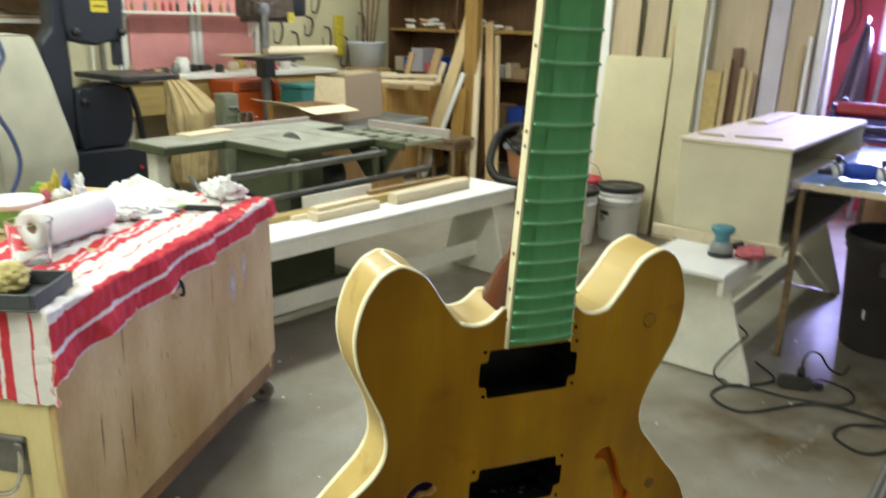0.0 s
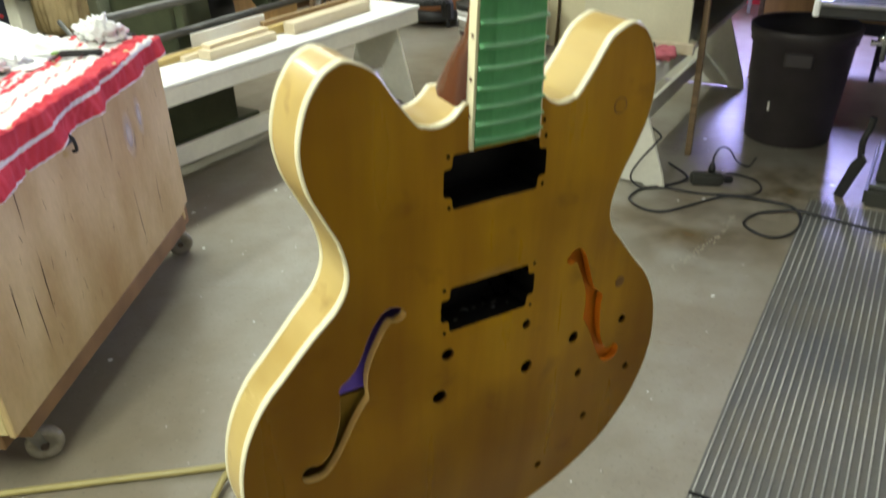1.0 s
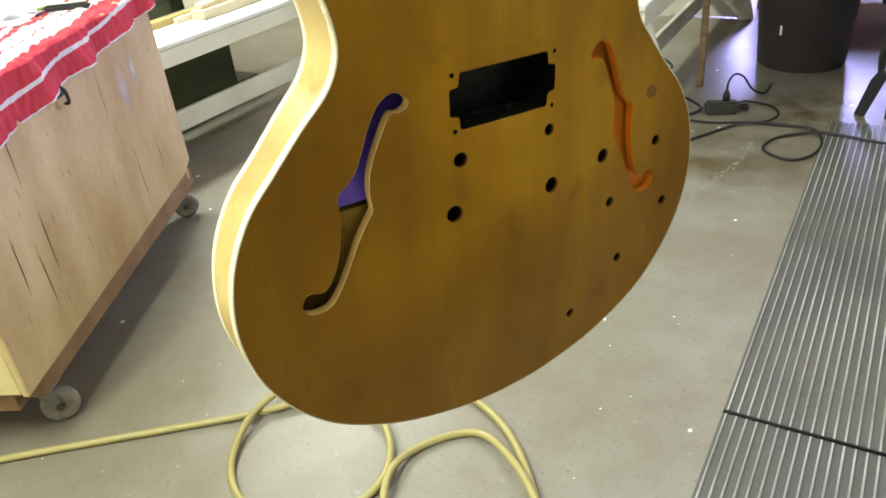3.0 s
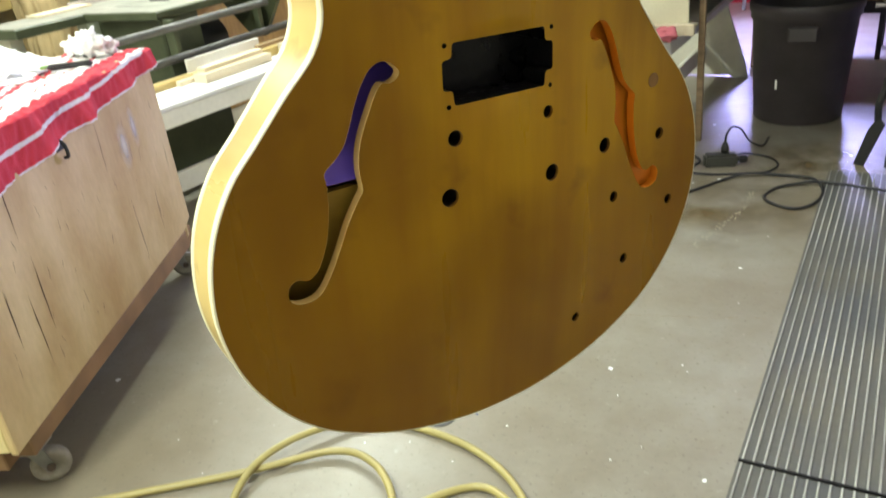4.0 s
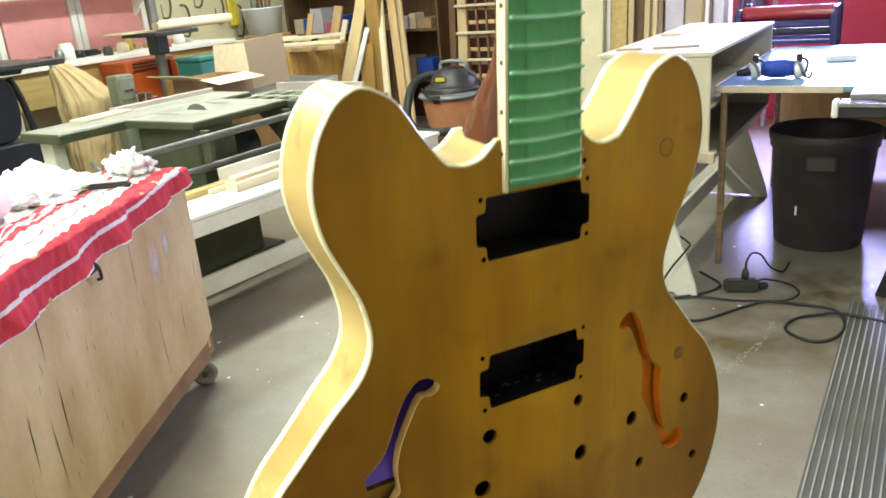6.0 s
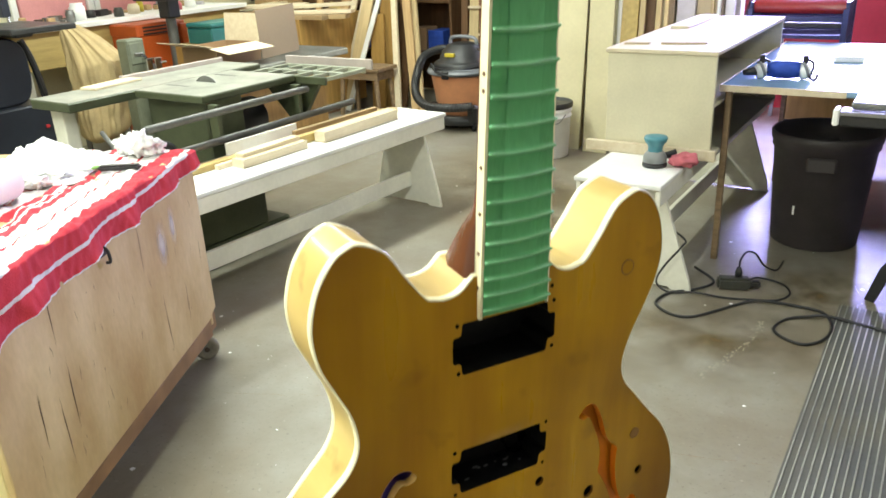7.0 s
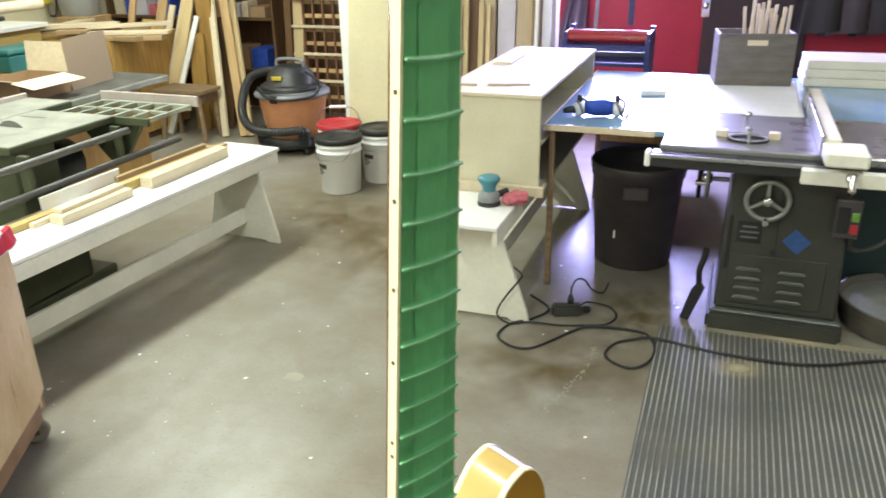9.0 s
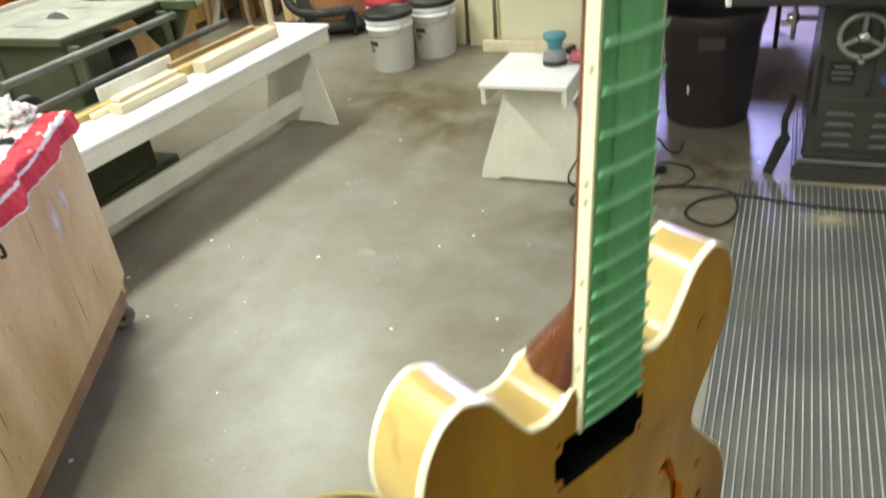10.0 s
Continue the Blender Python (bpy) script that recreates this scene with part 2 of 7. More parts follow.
M_PALE2 = mat("pale_pine", (0.60, 0.46, 0.25), 0.55, vary=0.22, scale=4, fine=30, stretch=(8, 8, 0.7), piece=0.15)
M_STOOL = mat("rough_brown_wood", (0.27, 0.18, 0.10), 0.65, vary=0.35, scale=6, fine=40, stretch=(1, 6, 6))
M_REDWOOD = mat("red_brown_lath", (0.24, 0.11, 0.06), 0.6, vary=0.3, scale=8, fine=40, piece=0.2)
M_MDFY = mat("yellowish_sheet", (0.64, 0.58, 0.37), 0.55, vary=0.12, scale=3, fine=50)
M_LUMTAN = mat("tan_door_skin", (0.50, 0.40, 0.26), 0.5, vary=0.15, scale=3, fine=40, stretch=(6, 6, 0.6))
M_BLUESTEEL = mat("dark_blue_steel", (0.03, 0.04, 0.12), 0.4, vary=0.2, scale=6, fine=50)
M_REDFILM = mat("red_film", (0.35, 0.03, 0.03), 0.15, vary=0.2, scale=10, fine=50, coat=0.6)
M_PAILBLUE = mat("pale_blue_plastic", (0.55, 0.62, 0.70), 0.4, vary=0.08, scale=8, fine=40)
M_IRONDK = mat("dull_dark_iron", (0.15, 0.15, 0.14), 0.45, metal=0.5, vary=0.3, scale=8, fine=60)
M_VACGREY = mat("grey_vacuum_plastic", (0.20, 0.21, 0.23), 0.45, vary=0.2, scale=8, fine=60)
M_TARP = mat("grey_plastic_sheet", (0.16, 0.13, 0.16), 0.35, vary=0.25, scale=8, fine=50)
# soft pale patch that puts a lamp's reflection on the cart side
M_VENEERSHEEN = mat("painted_lamp_sheen", (0.74, 0.72, 0.68), 0.85, spec=0.1, vary=0.04, scale=1, fine=2, bump=0)
tn = M_VENEERSHEEN.node_tree
gr_ = tn.nodes.new("ShaderNodeTexGradient")
gr_.gradient_type = "SPHERICAL"
tn.links.new(tn.nodes.new("ShaderNodeTexCoord").outputs["Object"], gr_.inputs["Vector"])
al_ = tn.nodes.new("ShaderNodeMath")
al_.operation, al_.inputs[1].default_value = "MULTIPLY", 0.6
tn.links.new(gr_.outputs["Fac"], al_.inputs[0])
tn.links.new(al_.outputs[0], tn.nodes["Principled BSDF"].inputs["Alpha"])
M_DUST = mat("tan_sawdust", (0.50, 0.43, 0.28), 0.9, vary=0.1, scale=2, fine=20, bump=0)
tn = M_DUST.node_tree
gr_ = tn.nodes.new("ShaderNodeTexGradient")
gr_.gradient_type = "SPHERICAL"
tn.links.new(tn.nodes.new("ShaderNodeTexCoord").outputs["Object"], gr_.inputs["Vector"])
al_ = tn.nodes.new("ShaderNodeMath")
al_.operation, al_.inputs[1].default_value = "MULTIPLY", 0.7
tn.links.new(gr_.outputs["Fac"], al_.inputs[0])
tn.links.new(al_.outputs[0], tn.nodes["Principled BSDF"].inputs["Alpha"])
M_CRACK = mat("dark_bare_wood", (0.075, 0.042, 0.02), 0.8, vary=0.4, scale=20, fine=80)
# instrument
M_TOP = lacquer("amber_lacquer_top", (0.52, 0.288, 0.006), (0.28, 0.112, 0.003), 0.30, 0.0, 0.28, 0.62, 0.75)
M_RIM = lacquer("amber_lacquer_side", (0.60, 0.46, 0.180), (0.44, 0.275, 0.065), 0.3, 0.25, 0.4, 0.8)
M_BIND = mat("cream_binding", (0.82, 0.76, 0.52), 0.3, vary=0.08, scale=15, fine=60, bump=0.02)
M_NECK = mat("red_brown_mahogany", (0.13, 0.036, 0.011), 0.25, vary=0.25, scale=6, fine=40, stretch=(8, 0.8, 8), coat=0.3)
M_TAPE = mat("green_masking_tape", (0.105, 0.43, 0.160), 0.36, vary=0.22, scale=14, fine=70, bump=0.14, stretch=(3, 1, 1))
M_TAPEMID = mat("doubled_masking_tape", (0.120, 0.48, 0.185), 0.33, vary=0.16, scale=10, fine=70, bump=0.10, stretch=(3, 1, 1))
M_TAPERIDGE = mat("stretched_lit_tape", (0.20, 0.53, 0.25), 0.32, vary=0.3, scale=60, fine=120, bump=0.1)
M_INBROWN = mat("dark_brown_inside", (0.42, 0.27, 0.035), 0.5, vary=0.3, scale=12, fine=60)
M_WORNBLACK = mat("worn_black_paint", (0.003, 0.003, 0.003), 0.3, vary=0.2, scale=55, fine=160, second=(0.03, 0.03, 0.034), amount=0.10, spec=0.2)
M_TANBR = mat("brown_lumber", (0.42, 0.29, 0.15), 0.55, vary=0.25, scale=4, fine=30, stretch=(8, 0.8, 8), piece=0.15)
M_RAILDULL = mat("dull_rail_steel", (0.15, 0.15, 0.145), 0.5, metal=0.5, vary=0.3, scale=8, fine=60)
M_RINGMARK = mat("stained_filler", (0.25, 0.12, 0.02), 0.35, vary=0.3, scale=60, fine=120, bump=0.02)
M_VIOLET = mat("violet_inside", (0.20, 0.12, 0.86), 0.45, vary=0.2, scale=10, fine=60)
M_CUT = mat("pale_cut_maple", (0.80, 0.55, 0.20), 0.35, vary=0.15, scale=20, fine=90, bump=0.03)
M_INLIT = mat("orange_lit_inside", (0.85, 0.29, 0.015), 0.45, vary=0.2, scale=10, fine=60)


# ---- mesh helpers ----
def part(name, bm, material, parent=None, label="", smooth=False):
    me = bpy.data.meshes.new(name)
    bm.to_mesh(me)
    bm.free()
    if smooth:
        for p in me.polygons:
            p.use_smooth = True
    me.materials.append(material)
    ob = new(name, me)
    if parent is not None:
        ob.parent = parent
    if label:
        ob["label"] = label
    return ob


def thing(name, m, label, category, group="", kind=""):
    ob = new(name)
    ob.matrix_world = m
    ob.empty_display_size = 0.05
    return tagged(ob, label, category, group, kind)


def box(x0, x1, y0, y1, z0, z1, bevel=0.003, bm=None, m=None, seg=1):
    b = bmesh.new()
    bmesh.ops.create_cube(b, size=1)
    for v in b.verts:
        v.co = Vector((x0 + (v.co.x + 0.5) * (x1 - x0), y0 + (v.co.y + 0.5) * (y1 - y0), z0 + (v.co.z + 0.5) * (z1 - z0)))
    if bevel:
        bmesh.ops.bevel(b, geom=list(b.edges), offset=min(bevel, 0.45 * min(x1 - x0, y1 - y0, z1 - z0)), segments=seg, affect="EDGES")
    if m is not None:
        b.transform(m)
    return join(bm, b)


def join(bm, b):
    if bm is None:
        return b
    me = bpy.data.meshes.new("scratch")
    b.to_mesh(me)
    b.free()
    bm.from_mesh(me)
    bpy.data.meshes.remove(me)
    return bm


def lathe(profile, seg=32, bm=None, m=None, close=False):
    """A turned shape: profile of (radius, height), round the z axis."""
    b = bmesh.new()
    rings = []
    for r, z in profile:
        rings.append([b.verts.new((r * math.cos(a), r * math.sin(a), z)) for a in (2 * math.pi * k / seg for k in range(seg))] if r > 1e-5 else [b.verts.new((0, 0, z))])
    pairs = list(zip(rings, rings[1:])) + ([(rings[-1], rings[0])] if close else [])
    for p, q in pairs:
        for k in range(seg):
            i, j = k, (k + 1) % seg
            if len(p) == 1 and len(q) > 1:
                b.faces.new((p[0], q[i], q[j]))
            elif len(q) == 1 and len(p) > 1:
                b.faces.new((p[i], p[j], q[0]))
            elif len(p) > 1:
                b.faces.new((p[i], p[j], q[j], q[i]))
    bmesh.ops.recalc_face_normals(b, faces=b.faces)
    if m is not None:
        b.transform(m)
    return join(bm, b)


def rod(a, c, r, seg=12, bm=None, r2=None):
    a, c = Vector(a), Vector(c)
    d = c - a
    m = Matrix.Translation(a) @ d.to_track_quat("Z", "Y").to_matrix().to_4x4()
    r2 = r if r2 is None else r2
    return lathe([(0, 0), (r, 0), (r2, d.length), (0, d.length)], seg, bm, m)


def smooth_line(pts, steps=8, closed=False):
    """Points along a smooth curve through the given ones."""
    P = [Vector(p) for p in pts]
    n = len(P)
    out = []
    for i in range(n if closed else n - 1):
        p1, p2 = P[i], P[(i + 1) % n]
        p0 = P[(i - 1) % n] if closed or i > 0 else p1 * 2 - p2
        p3 = P[(i + 2) % n] if closed or i + 2 < n else p2 * 2 - p1
        for k in range(steps):
            t = k / steps
            out.append(0.5 * ((2 * p1) + (p2 - p0) * t + (2 * p0 - 5 * p1 + 4 * p2 - p3) * t * t + (3 * p1 - p0 - 3 * p2 + p3) * t ** 3))
    if not closed:
        out.append(P[-1])
    return out


def tube(pts, r, seg=8, steps=8, bm=None, ribs=0.0):
    line = smooth_line(pts, steps)
    b = bmesh.new()
    prev = None
    up = Vector((0, 0, 1))
    rings = []
    for i, p in enumerate(line):
        d = (line[min(i + 1, len(line) - 1)] - line[max(i - 1, 0)]).normalized()
        side = d.cross(up)
        if side.length < 1e-3:
            side = d.cross(Vector((1, 0, 0)))
        side.normalize()
        if prev is not None and side.dot(prev) < 0:
            side = -side
        prev = side
        w = side.cross(d)
        rr = r * (1 + (ribs if i % 2 else 0))
        rings.append([b.verts.new(p + rr * (math.cos(a) * side + math.sin(a) * w)) for a in (2 * math.pi * k / seg for k in range(seg))])
    for p, q in zip(rings, rings[1:]):
        for k in range(seg):
            b.faces.new((p[k], p[(k + 1) % seg], q[(k + 1) % seg], q[k]))
    b.faces.new(rings[0][::-1])
    b.faces.new(rings[-1])
    bmesh.ops.recalc_face_normals(b, faces=b.faces)
    return join(bm, b)


def prism(outline, d0, d1, m=None, bm=None, bevel=0.0):
    """A plate: outline of (x, z), from y = d0 to y = d1."""
    b = bmesh.new()
    p = [b.verts.new((x, d0, z)) for x, z in outline]
    q = [b.verts.new((x, d1, z)) for x, z in outline]
    n = len(p)
    b.faces.new(p)
    b.faces.new(q[::-1])
    for k in range(n):
        b.faces.new((p[(k + 1) % n], p[k], q[k], q[(k + 1) % n]))
    bmesh.ops.recalc_face_normals(b, faces=b.faces)
    if bevel:
        bmesh.ops.bevel(b, geom=list(b.edges), offset=bevel, segments=1, affect="EDGES")
    if m is not None:
        b.transform(m)
    return join(bm, b)


def cloth(nx, ny, fn, thick=0.004):
    """A sheet: fn(s, t) gives the place, s and t from 0 to 1."""
    b = bmesh.new()
    g = [[b.verts.new(fn(i / nx, j / ny)) for j in range(ny + 1)] for i in range(nx + 1)]
    for i in range(nx):
        for j in range(ny):
            b.faces.new((g[i][j], g[i + 1][j], g[i + 1][j + 1], g[i][j + 1]))
    bmesh.ops.recalc_face_normals(b, faces=b.faces)
    if thick:
        bmesh.ops.solidify(b, geom=list(b.faces), thickness=thick)
    return b


def wob(x, y, z=0.0):
    return noise.noise(Vector((x, y, z)))


# ---- lamps ----
def ceiling_lamp(m, label, watt, length=2.4):
    """A two-tube fluorescent fixture under the ceiling."""
    f = thing("ceiling_light", m, label, "ceiling light", "fluorescent fixtures")
    part("housing", box(-0.15, 0.15, -length / 2, length / 2, 0.03, 0.0995, 0.01), M_WHITE, f, "white sheet-metal housing")
    for x in (-0.07, 0.07):
        part("tube", rod((x, -length / 2 + 0.03, 0.008), (x, length / 2 - 0.03, 0.008), 0.018), M_TUBE, f, "lit fluorescent tube")
    d = bpy.data.lights.new("tube_light", "AREA")
    d.shape, d.size, d.size_y, d.energy, d.color = "RECTANGLE", 0.22, length, watt, (0.895, 0.98, 0.87)
    o = new("tube_light", d)
    o.matrix_world = m @ Matrix.Translation((0, 0, -0.02))


M_TUBE = glow("lit_tube", (1.0, 0.97, 0.86), 8.0)
LAMP = "white twin-tube fluorescent ceiling light, assumed out of view, switched on"
ceiling_lamp(rm(-3.6, 1.3, 2.9), LAMP, 135)
ceiling_lamp(rm(-3.6, 4.1, 2.9), LAMP, 145)
ceiling_lamp(rm(-1.35, -0.5, 2.9), LAMP, 165)
# two more unseen fixtures, added to fill the right side and west wall
ceiling_lamp(rm(0.9, 2.6, 2.9), LAMP, 50)
ceiling_lamp(rm(-5.3, 5.0, 2.9), LAMP, 38)
# daylight through the door's window
day = bpy.data.lights.new("window_daylight", "AREA")
day.shape, day.size, day.size_y, day.energy, day.color = "RECTANGLE", 1.05, 0.78, 370, (0.45, 0.44, 1.0)
day.spread = radians(125)
dayo = new("window_daylight", day)
dayo.matrix_world = look(ROOM @ Vector((-0.95, 7.52, 1.8)), ROOM @ Vector((-0.75, 3.5, 0.6)))


# ---- structure ----
V0, V1, U0, U1, TOPZ = -6.3, 3.4, -2.2, 6.35, 3.0


def slab(name, x0, x1, y0, y1, z0, z1, material, label, category):
    ob = part(name, box(x0, x1, y0, y1, z0, z1, 0), material)
    ob.matrix_world = ROOM
    return tagged(ob, label, category, kind="structure")


slab("floor", V0 - 0.2, V1 + 0.2, U0 - 0.2, 9.2, -0.2, 0, M_FLOOR, "worn grey concrete workshop floor with stains and paint specks", "floor")
slab("ceiling", V0 - 0.2, V1 + 0.2, U0 - 0.2, 9.2, TOPZ, TOPZ + 0.15, M_CEIL, "plain pale painted workshop ceiling", "ceiling")
slab("wall_west", V0 - 0.15, V0, U0, 9.0, 0, TOPZ, M_WALL, "cream painted workshop wall with bare framing", "wall")
slab("wall_south", V0 - 0.15, V1 + 0.15, U0 - 0.15, U0, 0, TOPZ, M_WALL, "plain cream painted wall", "wall")
slab("wall_east", V1, V1 + 0.15, U0, 9.0, 0, TOPZ, M_WALL, "plain cream painted wall", "wall")
slab("wall_north_a", V0, -4.3, 7.3, 7.45, 0, TOPZ, M_WALL, "cream painted wall behind tool shelves", "wall")
slab("wall_north_b", -2.95, -1.31, 5.83, 5.95, 0, TOPZ, M_WALL, "cream painted partition behind sheet goods", "wall")
slab("wall_north_c", -4.3, -3.3, 7.3, 7.45, 0, TOPZ, M_BROWN, "dark wooden wall of a storage corner", "wall")
slab("wall_partition", -2.00, -1.92, 5.952, 7.62, 0, TOPZ, M_WALL, "cream partition end beside the lumber rack", "wall")
slab("wall_store", -3.36, -3.28, 6.86, 7.3, 0, TOPZ, M_BROWN, "dark wooden side wall of a storage corner", "wall")
slab("trim_jamb", -2.967, -2.869, 5.72, 5.8285, 0, TOPZ, M_WHITE, "white painted vertical jamb at the partition's end", "trim")
WV0, WV1, WZ0, WZ1 = -1.36, -0.45, 1.345, 2.20
slab("wall_north_red", -1.92, WV0 + 0.001, 7.62, 7.75, 0, TOPZ, M_RED, "glossy red painted wall beside the shop door", "wall")
slab("wall_red_under_window", WV0, WV1, 7.62, 7.75, 0, WZ0, M_RED, "glossy red painted wall under the window", "wall")
slab("wall_red_over_window", WV0, WV1, 7.62, 7.75, WZ1, TOPZ, M_RED, "glossy red painted wall over the window", "wall")
slab("wall_red_right", WV1, V1, 7.62, 7.75, 0, TOPZ, M_RED, "glossy red painted wall at the shop door", "wall")
slab("backdrop", -2.4, 0.6, 8.4, 8.45, 0.6, 3.0, glow("daylight_outside", (0.70, 0.74, 1.0), 16.0), "plain bright daylight outside the window", "backdrop")
win = thing("window_1", rm(0, 0), "white framed window with bright daylight behind", "window", kind="structure")
for a, b_, c, d in ((WV0, WV1, WZ0, WZ0 + 0.03), (WV0, WV1, WZ1 - 0.03, WZ1), (WV0, WV0 + 0.03, WZ0 + 0.0305, WZ1 - 0.0305), (WV1 - 0.03, WV1, WZ0 + 0.0305, WZ1 - 0.0305)):
    part("window_frame", box(a + 0.0005, b_ - 0.0005, 7.61, 7.66, c + 0.0005, d - 0.0005, 0.003), M_WHITE, win)
door = thing("door_1", rm(0, 0), "dark brown painted shop door with a steel lock plate", "door", kind="structure")
part("door_leaf", box(-0.38, 0.46, 7.575, 7.615, 0.01, 2.08, 0.004), M_DKDOOR, door)
part("lock_plate", box(-0.40, -0.33, 7.56, 7.5745, 0.99, 1.16, 0.004), M_CHROME, door, "bright steel lock plate")
part("knob", lathe([(0, 0), (0.012, 0), (0.012, 0.03), (0.026, 0.04), (0.026, 0.055), (0, 0.065)], 16, None, Matrix.Translation((-0.365, 7.56, 1.09)) @ pose(0, 0, 0, 90, 0, 0)), M_CHROME, door, smooth=True)


# ---- the hanging instrument ----
gx, gy = Vector((0.87617, 0.47969, -0.04711)), Vector((0.04811, 0.01021, 0.99879))
gn = gx.cross(gy)
GUITAR = Matrix(((gx.x, gy.x, gn.x, 0.0951), (gx.y, gy.y, gn.y, 0.6565), (gx.z, gy.z, gn.z, 1.1133), (0, 0, 0, 1)))

BX, BY, BZ = -0.004, 0.009, 0.016
AXIS = 0.002
HALF = [(0, -0.1735), (0.030, -0.172), (0.060, -0.167), (0.090, -0.159), (0.118, -0.147), (0.142, -0.1325), (0.163, -0.1125), (0.180, -0.088), (0.1905, -0.063), (0.1955, -0.036), (0.194, -0.008), (0.187, 0.018), (0.174, 0.042), (0.157, 0.061), (0.137, 0.084),
        (0.120, 0.1035), (0.1135, 0.124), (0.1180, 0.148), (0.1285, 0.170), (0.1375, 0.190), (0.1410, 0.214), (0.1360, 0.238), (0.1265, 0.2545), (0.1175, 0.2615), (0.1080, 0.2635), (0.0930, 0.2565),
        (0.0845, 0.2465), (0.0785, 0.2375), (0.0650, 0.2205), (0.0585, 0.2175), (0.0500, 0.2163), (0.0400, 0.2190), (0.0300, 0.2280)]


def body_outline(grow=0.0, steps=5):
    right = [(p.x, p.y) for p in smooth_line([(x, y, 0) for x, y in HALF], steps)]
    loop = right + [(-x, y) for x, y in right[::-1]][:-1]
    loop = [(x + AXIS, y) for x, y in loop]
    if grow:
        out = []
        n = len(loop)
        for i in range(n):
            a, b = Vector(loop[i - 1]), Vector(loop[(i + 1) % n])
            d = (b - a).normalized()
            out.append((loop[i][0] + grow * d.y, loop[i][1] - grow * d.x))
        return out
    return loop


def inside(x, y, poly):
    hit = False
    for i in range(len(poly)):
        (x0, y0), (x1, y1) = poly[i - 1], poly[i]
        if (y0 > y) != (y1 > y) and x < (x1 - x0) * (y - y0) / (y1 - y0) + x0:
            hit = not hit
    return hit


def arch(x, y):
    """The carved top: highest in the middle, falling to the edge."""
    r = min(1.0, math.hypot(x / 0.17, max(0.0, abs(y - 0.05) - 0.10) / 0.15))
    k = min(1.0, max(0.0, (y - 0.07) / 0.10))
    return -(0.014 - 0.009 * k * k * (3 - 2 * k)) * r * r * (3 - 2 * r)


def ring(cx, cy, r, n=20):
    return [(cx + r * math.cos(2 * math.pi * k / n), cy + r * math.sin(2 * math.pi * k / n)) for k in range(n)]


def rounded(cx, cy, w, h, r, n=5):
    out = []
    for sx, sy, a0 in ((1, 1, 0), (-1, 1, 90), (-1, -1, 180), (1, -1, 270)):
        for k in range(n + 1):
            a = radians(a0 + 90 * k / n)
            out.append((cx + sx * (w / 2 - r) + r * math.cos(a), cy + sy * (h / 2 - r) + r * math.sin(a)))
    return out


def eared(cx, cy, w, h):
    """A pickup hole with a step for the ears at each end."""
    e, k = 0.0072, 0.0095
    x1, y1 = w / 2, h / 2
    c = [(x1 - e, y1), (x1 - e * 0.9, y1 - k * 0.94), (x1, y1 - k), (x1, -y1 + k), (x1 - e * 0.9, -y1 + k * 0.94), (x1 - e, -y1)]
    pts = c + [(-x, y) for x, y in c[::-1]]
    return soften([(cx + x, cy + y) for x, y in pts], 0.0022)


def f_hole(side):
    """The sound hole: a long s with a round eye at each end and a nick in the middle."""
    outer = [(0.0740, 0.0895), (0.0775, 0.0925), (0.0830, 0.0935), (0.0890, 0.0905), (0.0945, 0.0830), (0.0995, 0.0725), (0.1040, 0.0605), (0.1085, 0.0505), (0.1145, 0.0435), (0.1215, 0.0370), (0.1210, 0.0290), (0.1220, 0.0130), (0.1255, -0.0040),
             (0.1300, -0.0155), (0.1350, -0.0225), (0.1400, -0.0245), (0.1455, -0.0225), (0.1500, -0.0245), (0.1525, -0.0295)]
    inner = [(0.1510, -0.0355), (0.1450, -0.0385), (0.1365, -0.0378), (0.1300, -0.0325), (0.1235, -0.0220), (0.1175, -0.0100), (0.1120, 0.0020), (0.1070, 0.0110), (0.1030, 0.0175), (0.1000, 0.0225), (0.1010, 0.0330), (0.1000, 0.0445),
             (0.0965, 0.0560), (0.0910, 0.0680), (0.0865, 0.0770), (0.0825, 0.0815), (0.0780, 0.0810), (0.0735, 0.0830), (0.0718, 0.0865)]
    pts = [(p.x, p.y) for p in smooth_line([(x, y, 0) for x, y in outer + inner], 3, True)]
    return [(side * x + AXIS, y) for x, y in (pts if side < 0 else pts[::-1])]


def soften(loop, r, n=3):
    """The closed loop with each corner rounded off by r."""
    out = []
    for i, p in enumerate(loop):
        p = Vector(p)
        a, c = Vector(loop[i - 1]) - p, Vector(loop[(i + 1) % len(loop)]) - p
        q = min(r, 0.45 * a.length, 0.45 * c.length)
        a, c = p + a.normalized() * q, p + c.normalized() * q
        for k in range(n + 1):
            t = k / n
            e = a * (1 - t) ** 2 + p * 2 * t * (1 - t) + c * t * t
            out.append((e.x, e.y))
    return out


KNOBS = [(0.0923, 0.0070, 0.0066), (0.1539, 0.0014, 0.0052), (0.1041, -0.0352, 0.0050), (0.1689, -0.0553, 0.0048), (0.1197, -0.0912, 0.0048), (0.0689, -0.1242, 0.0046)]
POSTS = [(-0.0369, 0.0415, 0.0060), (0.0351, 0.0437, 0.0050), (-0.0427, 0.0048, 0.0070), (0.0386, 0.0016, 0.0070)]
SCREWS = [(-0.0405, 0.1950), (0.0385, 0.1955), (0.0362, 0.2068), (-0.0395, 0.1596), (0.0380, 0.1606), (-0.0410, 0.0965), (0.0380, 0.0963), (-0.0400, 0.0608), (0.0370, 0.0605)]


def moved(b, m):
    b.transform(m)
    return b


